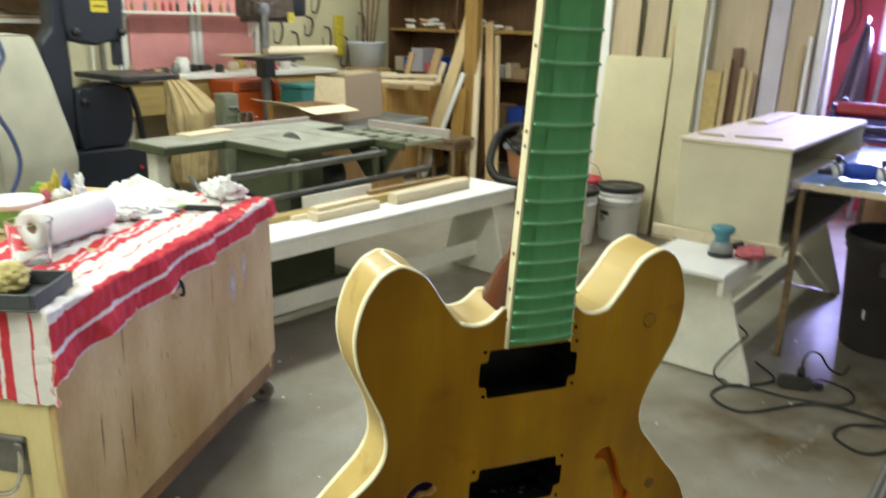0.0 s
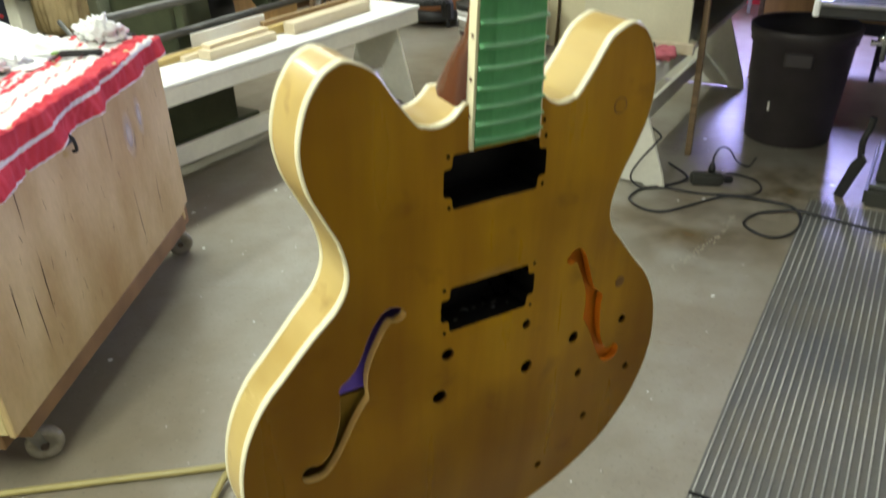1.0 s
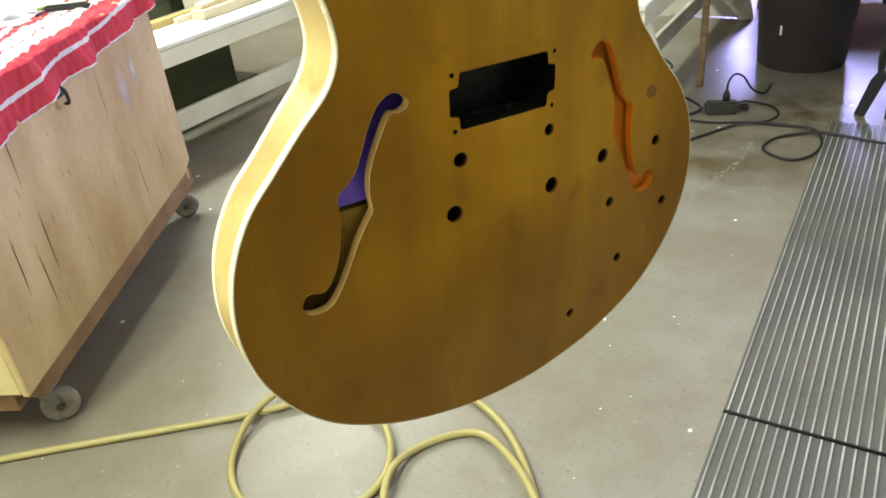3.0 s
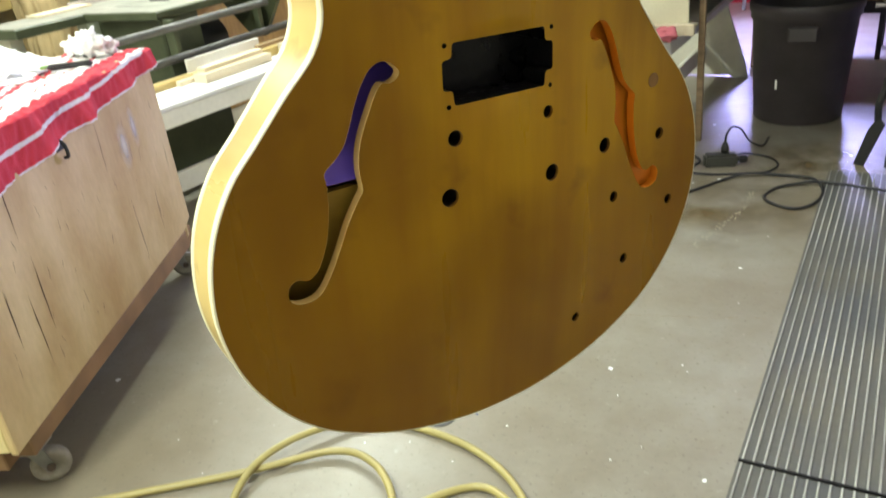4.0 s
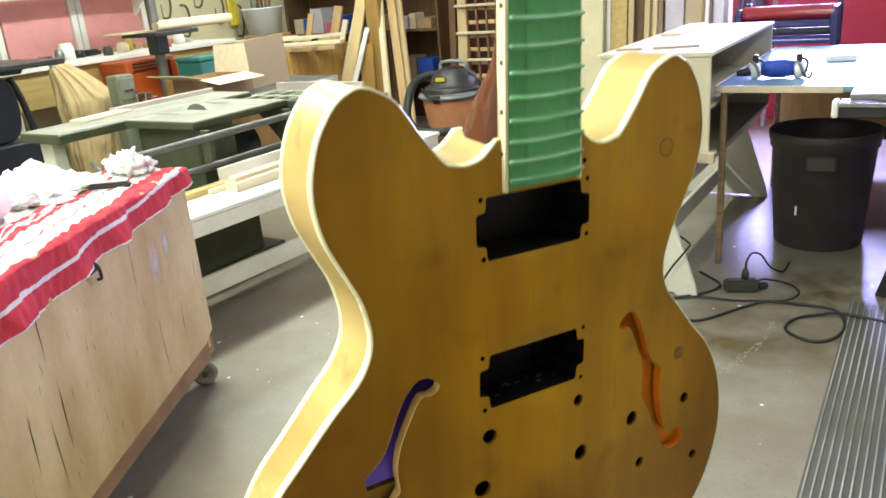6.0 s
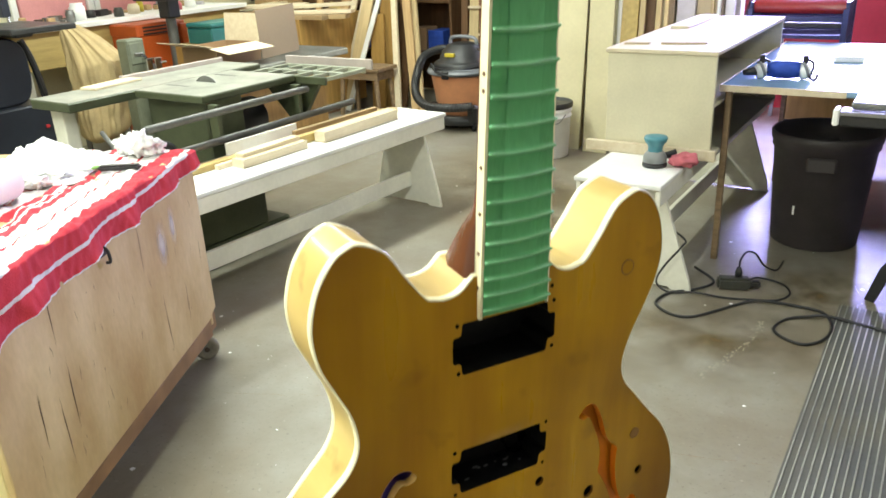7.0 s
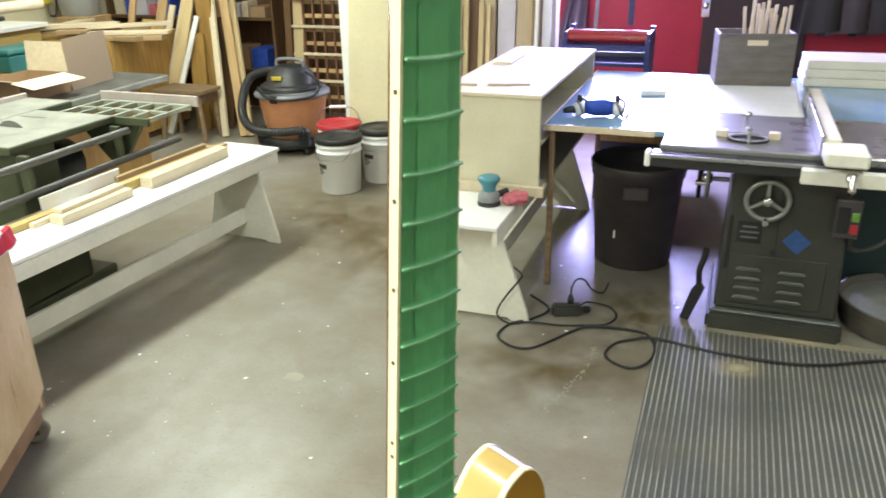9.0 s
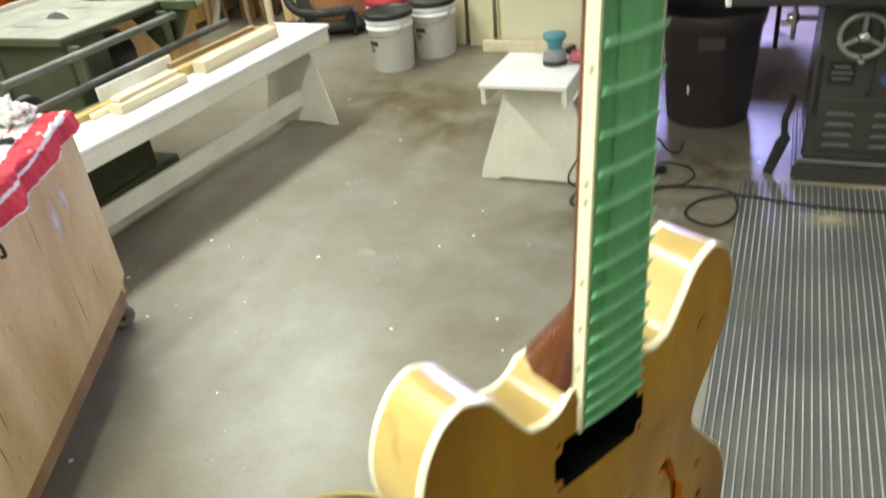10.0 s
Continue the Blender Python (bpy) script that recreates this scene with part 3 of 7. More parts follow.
def build_guitar():
    g = thing("electric_guitar", GUITAR @ Matrix.Translation((BX, BY, BZ)), "unfinished amber hollow-body guitar with masked neck, hanging upright in mid-room", "guitar")
    outline = body_outline(-0.0012)
    edge = body_outline()
    holes = [eared(-0.0020, 0.1770, 0.0840, 0.038), eared(-0.0020, 0.0793, 0.0825, 0.0365), f_hole(1), f_hole(-1)] + [ring(x, y, 0.84 * r) for x, y, r in KNOBS + POSTS] + [ring(x, y, 0.0016, 8) for x, y in SCREWS]
    pts, segs = [], []
    for loop in [outline] + holes:
        k = len(pts)
        pts += [Vector(p) for p in loop]
        segs += [(k + i, k + (i + 1) % len(loop)) for i in range(len(loop))]
    for i in range(-20, 21):
        for j in range(-19, 28):
            x, y = i * 0.0098 + (0.0049 if j % 2 else 0), j * 0.0098
            if inside(x, y, outline) and not any(inside(x, y, h) for h in holes):
                pts.append(Vector((x, y)))
    from mathutils import geometry
    co, _, faces, *_ = geometry.delaunay_2d_cdt(pts, segs, [], 0, 1e-6)
    b = bmesh.new()
    vs = [b.verts.new((c.x, c.y, arch(c.x, c.y))) for c in co]
    for f in faces:
        cx, cy = sum(co[i].x for i in f) / len(f), sum(co[i].y for i in f) / len(f)
        if inside(cx, cy, outline) and not any(inside(cx, cy, h) for h in holes):
            b.faces.new([vs[i] for i in f])
    for v in [v for v in b.verts if not v.link_faces]:
        b.verts.remove(v)
    bmesh.ops.recalc_face_normals(b, faces=b.faces)
    if sum(f.normal.z for f in b.faces) < 0:
        bmesh.ops.reverse_faces(b, faces=b.faces)
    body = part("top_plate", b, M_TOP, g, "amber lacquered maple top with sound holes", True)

    def walls(name, loops, depth, material, parent, label=""):
        w = bmesh.new()
        for loop in loops:
            p = [w.verts.new((x, y, arch(x, y) + 0.0002)) for x, y in loop]
            q = [w.verts.new((x, y, arch(x, y) - depth)) for x, y in loop]
            for i in range(len(loop)):
                w.faces.new((p[i], p[(i + 1) % len(loop)], q[(i + 1) % len(loop)], q[i]))
        return part(name, w, material, parent, label)

    def pit(name, loop, depth, material, label, lip=0.0):
        w = bmesh.new()
        p = [w.verts.new((x, y, arch(x, y) - lip)) for x, y in loop]
        q = [w.verts.new((x, y, -depth)) for x, y in loop]
        for i in range(len(loop)):
            w.faces.new((p[i], p[(i + 1) % len(loop)], q[(i + 1) % len(loop)], q[i]))
        w.faces.new(q)
        return part(name, w, material, g, label)

    pit("pickup_cavity", holes[0], 0.034, M_DARK, "black painted neck pickup cavity")
    pit("pickup_cavity", holes[1], 0.030, M_WORNBLACK, "black painted bridge pickup cavity with worn floor")
    for h, (x, y, r) in zip(holes[4:14], KNOBS + POSTS):
        pit("bored_hole", h, 0.03, M_DARK, "", 0.0022)
        walls("hole_edge", [h], 0.0022, M_RINGMARK, g, "brown stained edge of a bored hole")
    for h in holes[14:]:
        pit("screw_hole", h, 0.008, M_DARK, "")
    for k in (2, 3):
        # treble edge shares the orange that stands for light coming through
        walls("sound_hole_edge", [holes[k]], 0.0065, M_INLIT if k == 2 else M_CUT, g, "bright cut edge of a sound hole")
    # grey flecks along the lower wall of the bridge cavity: worn paint, its glints put in
    random.seed(12)
    for k in range(9):
        x, r = -0.030 + 0.058 * random.random(), random.uniform(0.0008, 0.0022)
        z = -0.010 - 0.014 * random.random()
        w = bmesh.new()
        w.faces.new([w.verts.new((x + r * random.uniform(0.6, 2.2) * math.cos(a), 0.0793 - 0.01815, z + r * random.uniform(0.4, 1.0) * math.sin(a))) for a in [2 * math.pi * q / 7 for q in range(7)]])
        part("paint_chip", w, M_SANDGREY, g, "grey fleck of worn paint with its glint put in")
    # inside of the hollow wings, seen through the sound holes
    safe = body_outline(-0.012)

    def wing(side, y0, y1, z0, z1, material, label):
        line = [p for p in (safe if side > 0 else safe[::-1]) if p[0] * side > 0.06 and y0 < p[1] < y1]
        line = sorted(line, key=lambda p: p[1])
        loop = [(side * 0.055, line[0][1])] + line + [(side * 0.055, line[-1][1])]
        w = bmesh.new()
        w.faces.new([w.verts.new((x, y, z0 + (z1 - z0) * (y - y0) / (y1 - y0))) for x, y in loop])
        r = bmesh.ops.extrude_face_region(w, geom=list(w.faces))
        for v in r["geom"]:
            if isinstance(v, bmesh.types.BMVert):
                v.co.z -= 0.006
        bmesh.ops.recalc_face_normals(w, faces=w.faces)
        part("inner_wing", w, material, g, label)

    wing(-1, 0.024, 0.112, -0.017, -0.040, M_VIOLET, "violet inside of the bass wing")
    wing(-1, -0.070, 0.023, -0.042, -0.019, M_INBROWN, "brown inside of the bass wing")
    # light passing into the treble wing is put into its orange colour
    wing(1, -0.070, 0.112, -0.021, -0.021, M_INLIT, "treble wing inside, coloured orange for light coming through")

    # old holes that were plugged again
    for x, y, r in ((0.1435, 0.0431, 0.0052), (0.1079, 0.2051, 0.0062)):
        part("filled_hole", lathe([(r * 0.86, 0.0004), (r, 0.0003), (r, 0.0), (r * 0.9, -0.001)], 20, None, Matrix.Translation((x, y, arch(x, y) + 0.0002))), M_RINGMARK, g, "darker ring round a plugged hole")
        part("plug", lathe([(0, 0.0004), (r * 0.85, 0.0003), (r * 0.85, -0.001)], 20, None, Matrix.Translation((x, y, arch(x, y) + 0.0002))), M_TOP if y > 0.1 else M_RINGMARK, g)

    # sides, bindings and back
    def band(name, z0, z1, loop0, loop1, material, label, follow=True):
        w = bmesh.new()
        za = [(arch(x, y) if follow else 0) for x, y in edge]
        p = [w.verts.new((x, y, a + z0)) for (x, y), a in zip(loop0, za)]
        q = [w.verts.new((x, y, z1 + (a if follow == 2 else 0))) for (x, y), a in zip(loop1, za)]
        n = len(p)
        for i in range(n):
            w.faces.new((p[i], p[(i + 1) % n], q[(i + 1) % n], q[i]))
        bmesh.ops.recalc_face_normals(w, faces=w.faces)
        return part(name, w, material, g, label, True)

    zb = -0.050
    w = bmesh.new()
    prof = [(-0.0013, 0.0003, 1), (-0.0006, 0.0002, 1), (0.0, -0.0006, 1), (0.0, -0.0052, 1), (-0.0006, -0.0054, 1)]
    loops = [[w.verts.new((x, y, arch(ex, ey) + dz)) for (x, y), (ex, ey) in zip(body_outline(o), edge)] for o, dz, _ in prof]
    for a, c in zip(loops, loops[1:]):
        for i in range(len(a)):
            w.faces.new((a[i], a[(i + 1) % len(a)], c[(i + 1) % len(a)], c[i]))
    bmesh.ops.recalc_face_normals(w, faces=w.faces)
    part("top_binding", w, M_BIND, g, "cream edge binding round the top", True)
    band("side", -0.0053, zb + 0.0055, body_outline(-0.0004), body_outline(-0.0004), M_RIM, "glossy amber bent side")
    w = bmesh.new()
    loops = [[w.verts.new((x, y, z)) for x, y in body_outline(o)] for o, z in ((-0.0006, zb + 0.0056), (0.0, zb + 0.0053), (0.0, zb + 0.001), (-0.002, zb - 0.0005))]
    for a, c in zip(loops, loops[1:]):
        for i in range(len(a)):
            w.faces.new((a[i], a[(i + 1) % len(a)], c[(i + 1) % len(a)], c[i]))
    bmesh.ops.recalc_face_normals(w, faces=w.faces)
    part("back_binding", w, M_BIND, g, "cream edge binding round the back", True)
    w = bmesh.new()
    w.faces.new([w.verts.new((x, y, zb)) for x, y in body_outline(-0.002)])
    part("back_plate", w, M_RIM, g, "amber lacquered back")

    # neck and fingerboard; y runs up to the nut
    y_end, y_nut, yb = 0.2085, 0.664, 0.036
    off = Matrix.Translation((-0.0014 - BX, -BY, 0)) @ Matrix.Translation((0, 0.212, 0)) @ pose(0, 0, 0, 0, 0, 0.46) @ Matrix.Translation((0, -0.212, 0))
    tilt = 0.0

    def fb(y):
        return 0.0174 - BZ - (y - 0.212) * tilt

    def hw(y):
        return 0.0280 - 0.0072 * (y - 0.212) / (y_nut - 0.212)

    frets = [yb + 0.628 * 2 ** (-n / 12) for n in range(1, 23)]
    w = bmesh.new()
    ring0 = []
    for y in (y_end, y_nut):
        h = hw(y)
        ring0.append([w.verts.new((x, y, fb(y) + z)) for x, z in ((-h + 0.002, 0.0), (h - 0.002, 0.0), (h - 0.002, -0.0075), (-h + 0.002, -0.0075))])
    for i in range(4):
        w.faces.new((ring0[0][i], ring0[0][(i + 1) % 4], ring0[1][(i + 1) % 4], ring0[1][i]))
    w.faces.new(ring0[0])
    w.faces.new(ring0[1][::-1])
    bmesh.ops.recalc_face_normals(w, faces=w.faces)
    board = part("fingerboard", moved(w, off), M_NECK, g, "dark fingerboard under green masking tape")
    for s in (-1, 1):
        w = bmesh.new()
        rr = []
        for y in (y_end - 0.002, y_nut):
            h = hw(y)
            rr.append([w.verts.new((s * x, y, fb(y) + z)) for x, z in ((h - 0.0018, 0.0006), (h, 0.0002), (h, -0.0076), (h - 0.0018, -0.0076))])
        for i in range(4):
            w.faces.new((rr[0][i], rr[0][(i + 1) % 4], rr[1][(i + 1) % 4], rr[1][i]))
        w.faces.new(rr[0])
        w.faces.new(rr[1])
        bmesh.ops.recalc_face_normals(w, faces=w.faces)
        part("neck_binding", moved(w, off), M_BIND, board, "cream neck binding with dark side dots")
    for n in (3, 5, 7, 9, 12, 15, 17, 19, 21):
        ya = (frets[n - 1] + frets[n - 2]) / 2
        for o in ((-0.005, 0.005) if n == 12 else (0.0,)):
            y = ya + o
            part("side_dot", lathe([(0, -0.0006), (0.0014, -0.0006), (0.0014, 0.0004), (0, 0.0004)], 10, None, off @ Matrix.Translation((-hw(y), y, fb(y) - 0.0032)) @ pose(0, 0, 0, 0, -90, 0)), M_BROWN, board)
    # tape: a strip along each edge and one over the middle, laid over the frets and sagging between them
    def tape_strip(s0, s1, dz, material, label, parent, cols, seed):
        w = bmesh.new()
        grid = []
        for j in range(int((y_nut - y_end) / 0.0011)):
            y = y_end + 0.0011 * j
            d = min(abs(y - f) for f in frets)
            lift = 0.0021 * math.exp(-(d / 0.0011) ** 2) + 0.0005 * math.exp(-(d / 0.004) ** 2)
            row = []
            for k in range(cols + 1):
                q = s0 + (s1 - s0) * k / cols + 0.05 * wob(y * 7, seed) * (1 if 0 < k < cols or abs((s0, s1)[k > 0]) < 0.9 else 0)
                x = q * (hw(y) - 0.0016 + 0.0004 * wob(y * 160, q * 3))
                z = fb(y) + 0.0010 + dz + lift - 0.0003 * q * q + 0.00035 * wob(x * 120, y * 120, seed)
                z += 0.0022 * math.exp(-((y - frets[10] + 0.004) / 0.004) ** 2 - ((q + 0.72) / 0.22) ** 2)
                row.append(w.verts.new((x, y + 0.0014 * q * q * math.exp(-(d / 0.002) ** 2), z)))
            grid.append(row)
        for a, c in zip(grid, grid[1:]):
            for k in range(cols):
                w.faces.new((a[k], a[k + 1], c[k + 1], c[k]))
        return part("masking_tape" if parent is g else "tape_strip", moved(w, off), material, parent, label, True)

    tape = tape_strip(-1.0, -0.30, 0.0, M_TAPE, "green masking tape stretched over the frets", g, 7, 1.0)
    tape_strip(0.30, 1.0, 0.0, M_TAPE, "", tape, 7, 4.0)
    tape_strip(-0.52, 0.54, 0.0005, M_TAPEMID, "overlapping middle strip of tape", tape, 9, 9.0)
    # paler green ridges: tape stretched thin, with the ridge highlight put in
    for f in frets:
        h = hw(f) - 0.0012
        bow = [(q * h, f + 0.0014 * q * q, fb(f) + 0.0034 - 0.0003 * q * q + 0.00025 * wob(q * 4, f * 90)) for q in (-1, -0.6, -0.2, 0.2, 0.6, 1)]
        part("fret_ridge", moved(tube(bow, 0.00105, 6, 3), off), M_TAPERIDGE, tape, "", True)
    # shaft: a rounded back below the board
    w = bmesh.new()
    rows = []
    for y in (0.222, 0.235, 0.25, 0.262, 0.275, 0.285, 0.295, 0.31, 0.36, 0.45, 0.56, y_nut):
        h = hw(y) - 0.0006 + 0.009 * max(0.0, (0.275 - y) / 0.055)
        deep = 0.010 + (0.047 * max(0, (0.295 - y) / 0.07) ** 1.15 if y < 0.295 else 0)
        rows.append([w.verts.new((-h * math.cos(math.pi * k / 14), y, fb(y) - 0.0075 - deep * math.sin(math.pi * k / 14) ** (0.8 if y > 0.27 else 0.45))) for k in range(15)])
    for a, c in zip(rows, rows[1:]):
        for k in range(14):
            w.faces.new((a[k], a[k + 1], c[k + 1], c[k]))
        w.faces.new((a[14], a[0], c[0], c[14]))
    w.faces.new(rows[0])
    w.faces.new(rows[-1])
    bmesh.ops.recalc_face_normals(w, faces=w.faces)
    part("neck", moved(w, off), M_NECK, g, "red-brown mahogany neck and heel", True)
    zt = fb(y_nut)
    part("headstock", moved(box(-0.045, 0.031, y_nut, y_nut + 0.17, zt - 0.022, zt - 0.006, 0.004), off), M_NECK, g, "plain mahogany headstock")
    return g


build_guitar()
hang = thing("hanging_wire", Matrix.Translation(GUITAR @ Vector((0, 0.80, -0.01))), "thin steel wire with a hook holding up the guitar", "wire")
top = TOPZ - (GUITAR @ Vector((0, 0.80, -0.01))).z
part("wire", tube([(0, 0, 0.03), (0, 0, top * 0.5), (0, 0, top)], 0.0012, 6, 2), M_STEEL, hang)
part("hook", tube([(0, 0.0, 0.03), (0, 0.02, 0.0), (0, 0.0, -0.02), (0, -0.015, 0.0)], 0.002, 6, 5), M_STEEL, hang)


# ---- near things ----
def trestle_bench(m, length, near, far, label, width=0.40, foot=0.26, height=0.555):
    """A long low bench: plank top with aprons, a flared plank leg near each end, one stretcher. Runs along y from 0."""
    b = thing("bench", m, label, "bench", "trestle benches")
    w = width / 2
    part("seat_plank", box(-w, w, 0, length, height - 0.022, height, 0.004), M_WHITE, b, "white painted plank top")
    for s in (-1, 1):
        part("apron", box(s * (w - 0.016) - 0.011, s * (w - 0.016) + 0.011, 0.015, length - 0.015, height - 0.098, height - 0.0225, 0.003), M_CREAMP, b)
    for y in (near, length - far):
        o = [(-w + 0.075, height - 0.023), (w - 0.075, height - 0.023), (foot - 0.012, 0.06), (foot, 0.0), (foot - 0.09, 0.0), (foot - 0.105, 0.012), (0.105 - foot, 0.012), (0.09 - foot, 0.0), (-foot, 0.0), (0.012 - foot, 0.06)]
        part("leg", prism(o, y - 0.011, y + 0.011, bevel=0.002), M_CREAMP, b)
    part("stretcher", box(0.012, 0.036, near + 0.0115, length - far - 0.0115, 0.110, 0.205, 0.003), M_CREAMP, b)
    return b


BENCH = rm(-2.982, 1.619, 0, -3.8)
trestle_bench(BENCH, 2.54, 0.25, 0.165, "long white trestle bench with offcuts lying on it")
trestle_bench(rm(-1.175, 3.23), 2.13, 0.22, 0.25, "white trestle bench carrying a plywood case", 0.39, 0.295)


def bucket(m, label, lid, red=False):
    b = thing("bucket", m, label, "bucket", "buckets by the wall")
    body = part("body", lathe([(0, 0.0), (0.126, 0.0), (0.131, 0.006), (0.143, 0.27), (0.150, 0.272), (0.150, 0.283), (0.144, 0.285), (0.145, 0.31), (0.152, 0.312), (0.152, 0.322), (0.146, 0.324), (0.148, 0.352)], 40), M_BUCKET, b, smooth=True)
    part("lid", lathe([(0.153, 0.335), (0.158, 0.338), (0.158, 0.366), (0.153, 0.371), (0.145, 0.371), (0.142, 0.361), (0.06, 0.361), (0.055, 0.364), (0, 0.364)], 40), lid, b, "snap-on lid", True)
    part("handle", tube([(-0.155, 0, 0.30), (-0.15, -0.08, 0.25), (0, -0.155, 0.235), (0.15, -0.08, 0.25), (0.155, 0, 0.30)] if not red else
                        [(-0.155, 0, 0.31), (-0.13, 0, 0.43), (-0.07, 0, 0.475), (0.07, 0, 0.475), (0.13, 0, 0.43), (0.155, 0, 0.31)], 0.003, 6, 6), M_STEEL, b, "wire handle")
    if red:
        part("grip", rod((-0.06, 0, 0.478), (0.06, 0, 0.478), 0.011), M_BUCKET, b, "white plastic grip")
    else:
        for z, w0, w1 in ((0.19, -0.28, 0.30), (0.165, -0.30, 0.05), (0.15, -0.30, 0.12), (0.135, -0.28, 0.0)):
            h = 0.014 if z > 0.18 else 0.004
            n = 8
            w = bmesh.new()
            r0 = 0.1405 + (z - 0.15) * 0.045
            lo = [w.verts.new((r0 * math.sin(w0 + (w1 - w0) * k / n), -r0 * math.cos(w0 + (w1 - w0) * k / n), z - h)) for k in range(n + 1)]
            hi = [w.verts.new((r0 * math.sin(w0 + (w1 - w0) * k / n), -r0 * math.cos(w0 + (w1 - w0) * k / n), z + h)) for k in range(n + 1)]
            for k in range(n):
                w.faces.new((lo[k], lo[k + 1], hi[k + 1], hi[k]))
            part("printed_bar", w, M_SAWGREY, body)
    return b


BK = Matrix.Diagonal((1.09, 1.09, 1.09, 1))
bucket(rm(-2.685, 5.03, 0, -28) @ BK, "white plastic bucket with black lid and printed label", M_BLACK)
bucket(rm(-2.495, 5.36, 0, -20) @ BK, "white plastic bucket with black lid against the panels", M_BLACK)
bucket(rm(-2.865, 5.40, 0, 20) @ BK, "white plastic bucket with red lid and raised handle", M_REDP, True)

can = thing("trash_can", rm(-0.515, 4.40) @ Matrix.Diagonal((0.955, 0.955, 0.835, 1)), "dark grey round plastic trash can under the table", "trash can")
part("body", lathe([(0, 0.012), (0.20, 0.012), (0.212, 0.0), (0.218, 0.008), (0.252, 0.60), (0.262, 0.605), (0.262, 0.64), (0.268, 0.645), (0.272, 0.69), (0.266, 0.70), (0.256, 0.69), (0.25, 0.60), (0.205, 0.03), (0, 0.03)], 56), M_GREYCAN, can, smooth=True)
for a in (5, 185):
    part("handle", box(-0.07, 0.07, -0.2655, -0.240, 0.50, 0.59, 0.010, None, pose(0, 0, 0, 0, 0, a)), M_GREYCAN, can, "moulded grip")
part("scrape_mark", box(-0.006, 0.006, -0.233, -0.2325, 0.22, 0.30, 0, None, pose(0, 0, 0, 0, 0, -22)), M_BUCKET, can, "short white scrape")


def mat_strip(u0, u1, label):
    m = thing("rubber_mat", rm(0, 0), label, "mat", "floor mats")
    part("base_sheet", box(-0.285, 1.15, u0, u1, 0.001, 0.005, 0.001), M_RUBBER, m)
    k = 0
    while -0.278 + k * 0.0235 < 1.12:
        x = -0.278 + k * 0.0235
        w = bmesh.new()
        a = [w.verts.new((x + dx, u0 + 0.004, z)) for dx, z in ((0, 0.005), (0.0012, 0.0095), (0.0042, 0.0095), (0.0054, 0.005))]
        c = [w.verts.new((v.co.x, u1 - 0.004, v.co.z)) for v in a]
        for i in range(3):
            w.faces.new((a[i], c[i], c[i + 1], a[i + 1]))
        w.faces.new(a)
        w.faces.new(c[::-1])
        bmesh.ops.recalc_face_normals(w, faces=w.faces)
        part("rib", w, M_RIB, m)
        k += 1
    # black strip put in for the shadow where the mats meet
    part("cut_edge", box(-0.284, 1.15, u0 - 0.0035, u0 + 0.0035, 0.0052, 0.0112, 0.001), M_DARK, m, "dark strip for the shadow at the mat's end")


mat_strip(1.672, 3.61, "long ribbed grey rubber mat before the table saw")
mat_strip(-0.3, 1.668, "ribbed grey rubber mat laid end to end")

# rolling cabinet
CART = pose(-0.78, 2.915, 0, 0, 0, -8.1)
CT = 0.885
cart = thing("tool_cart", CART, "weathered plywood rolling cabinet on casters with chest handles", "cart")
part("side_panel", prism([(-1.238, 0.194), (-0.10, 0.246), (-0.03, 0.275), (-0.03, CT - 0.0205), (-1.238, CT - 0.0205)], -0.0, 0.018, pose(0, 0, 0, 0, 0, 90), bevel=0.003), M_PLYRED, cart, "reddish cracked plywood side")
part("side_panel", box(-0.82, -0.802, -1.238, 0.0, 0.20, CT - 0.0205, 0.003), M_PLYRED, cart)
part("end_panel", box(-0.8015, -0.0185, -1.2375, -1.218, 0.20, CT - 0.0205, 0.003), M_PLYYEL, cart, "yellowed plywood end with a chest handle")
part("end_panel", box(-0.8015, -0.0185, -0.048, -0.0305, 0.20, CT - 0.0205, 0.003), M_PLYRED, cart)
part("lid_panel", box(-0.825, 0.004, -1.242, -0.026, CT - 0.02, CT, 0.004), M_PLYRED, cart)
part("dolly_rail", prism([(-1.185, 0.146), (-0.085, 0.176), (-0.085, 0.2455), (-1.185, 0.1955)], 0.002, 0.06, pose(0, 0, 0, 0, 0, 90), bevel=0.004), M_OLDRAIL, cart, "worn red-brown base rail")
part("dolly_rail", box(-0.80, -0.75, -1.215, -0.085, 0.118, 0.1995, 0.004), M_OLDRAIL, cart)
part("floor_panel", box(-0.749, -0.061, -1.215, 0.08, 0.13, 0.1995, 0.003), M_OLDRAIL, cart)
random.seed(5)
for k in range(44):
    y = -1.19 + 1.13 * random.random()
    z = 0.26 + 0.48 * random.random()
    h = (0.05 + 0.17 * random.random() ** 1.6) if k < 12 else random.uniform(0.012, 0.05)
    w = bmesh.new()
    a, wd = random.uniform(-0.008, 0.008), (0.001 + h * 0.011) if k < 12 else random.uniform(0.0008, 0.0022)
    lo, hi = [], []
    for i in range(1, 6):
        f = i / 6
        mid = a * f + random.uniform(-0.0012, 0.0012)
        half = wd * math.sin(math.pi * f) * random.uniform(0.25, 0.75)
        lo.append(w.verts.new((0.0006, y + mid - half, z + h * f)))
        hi.append(w.verts.new((0.0006, y + mid + half, z + h * f)))
    w.faces.new([w.verts.new((0.0006, y, z))] + hi + [w.verts.new((0.0006, y + a, z + h))] + lo[::-1])
    part("crack", w, M_CRACK, cart, "dark split in the veneer")
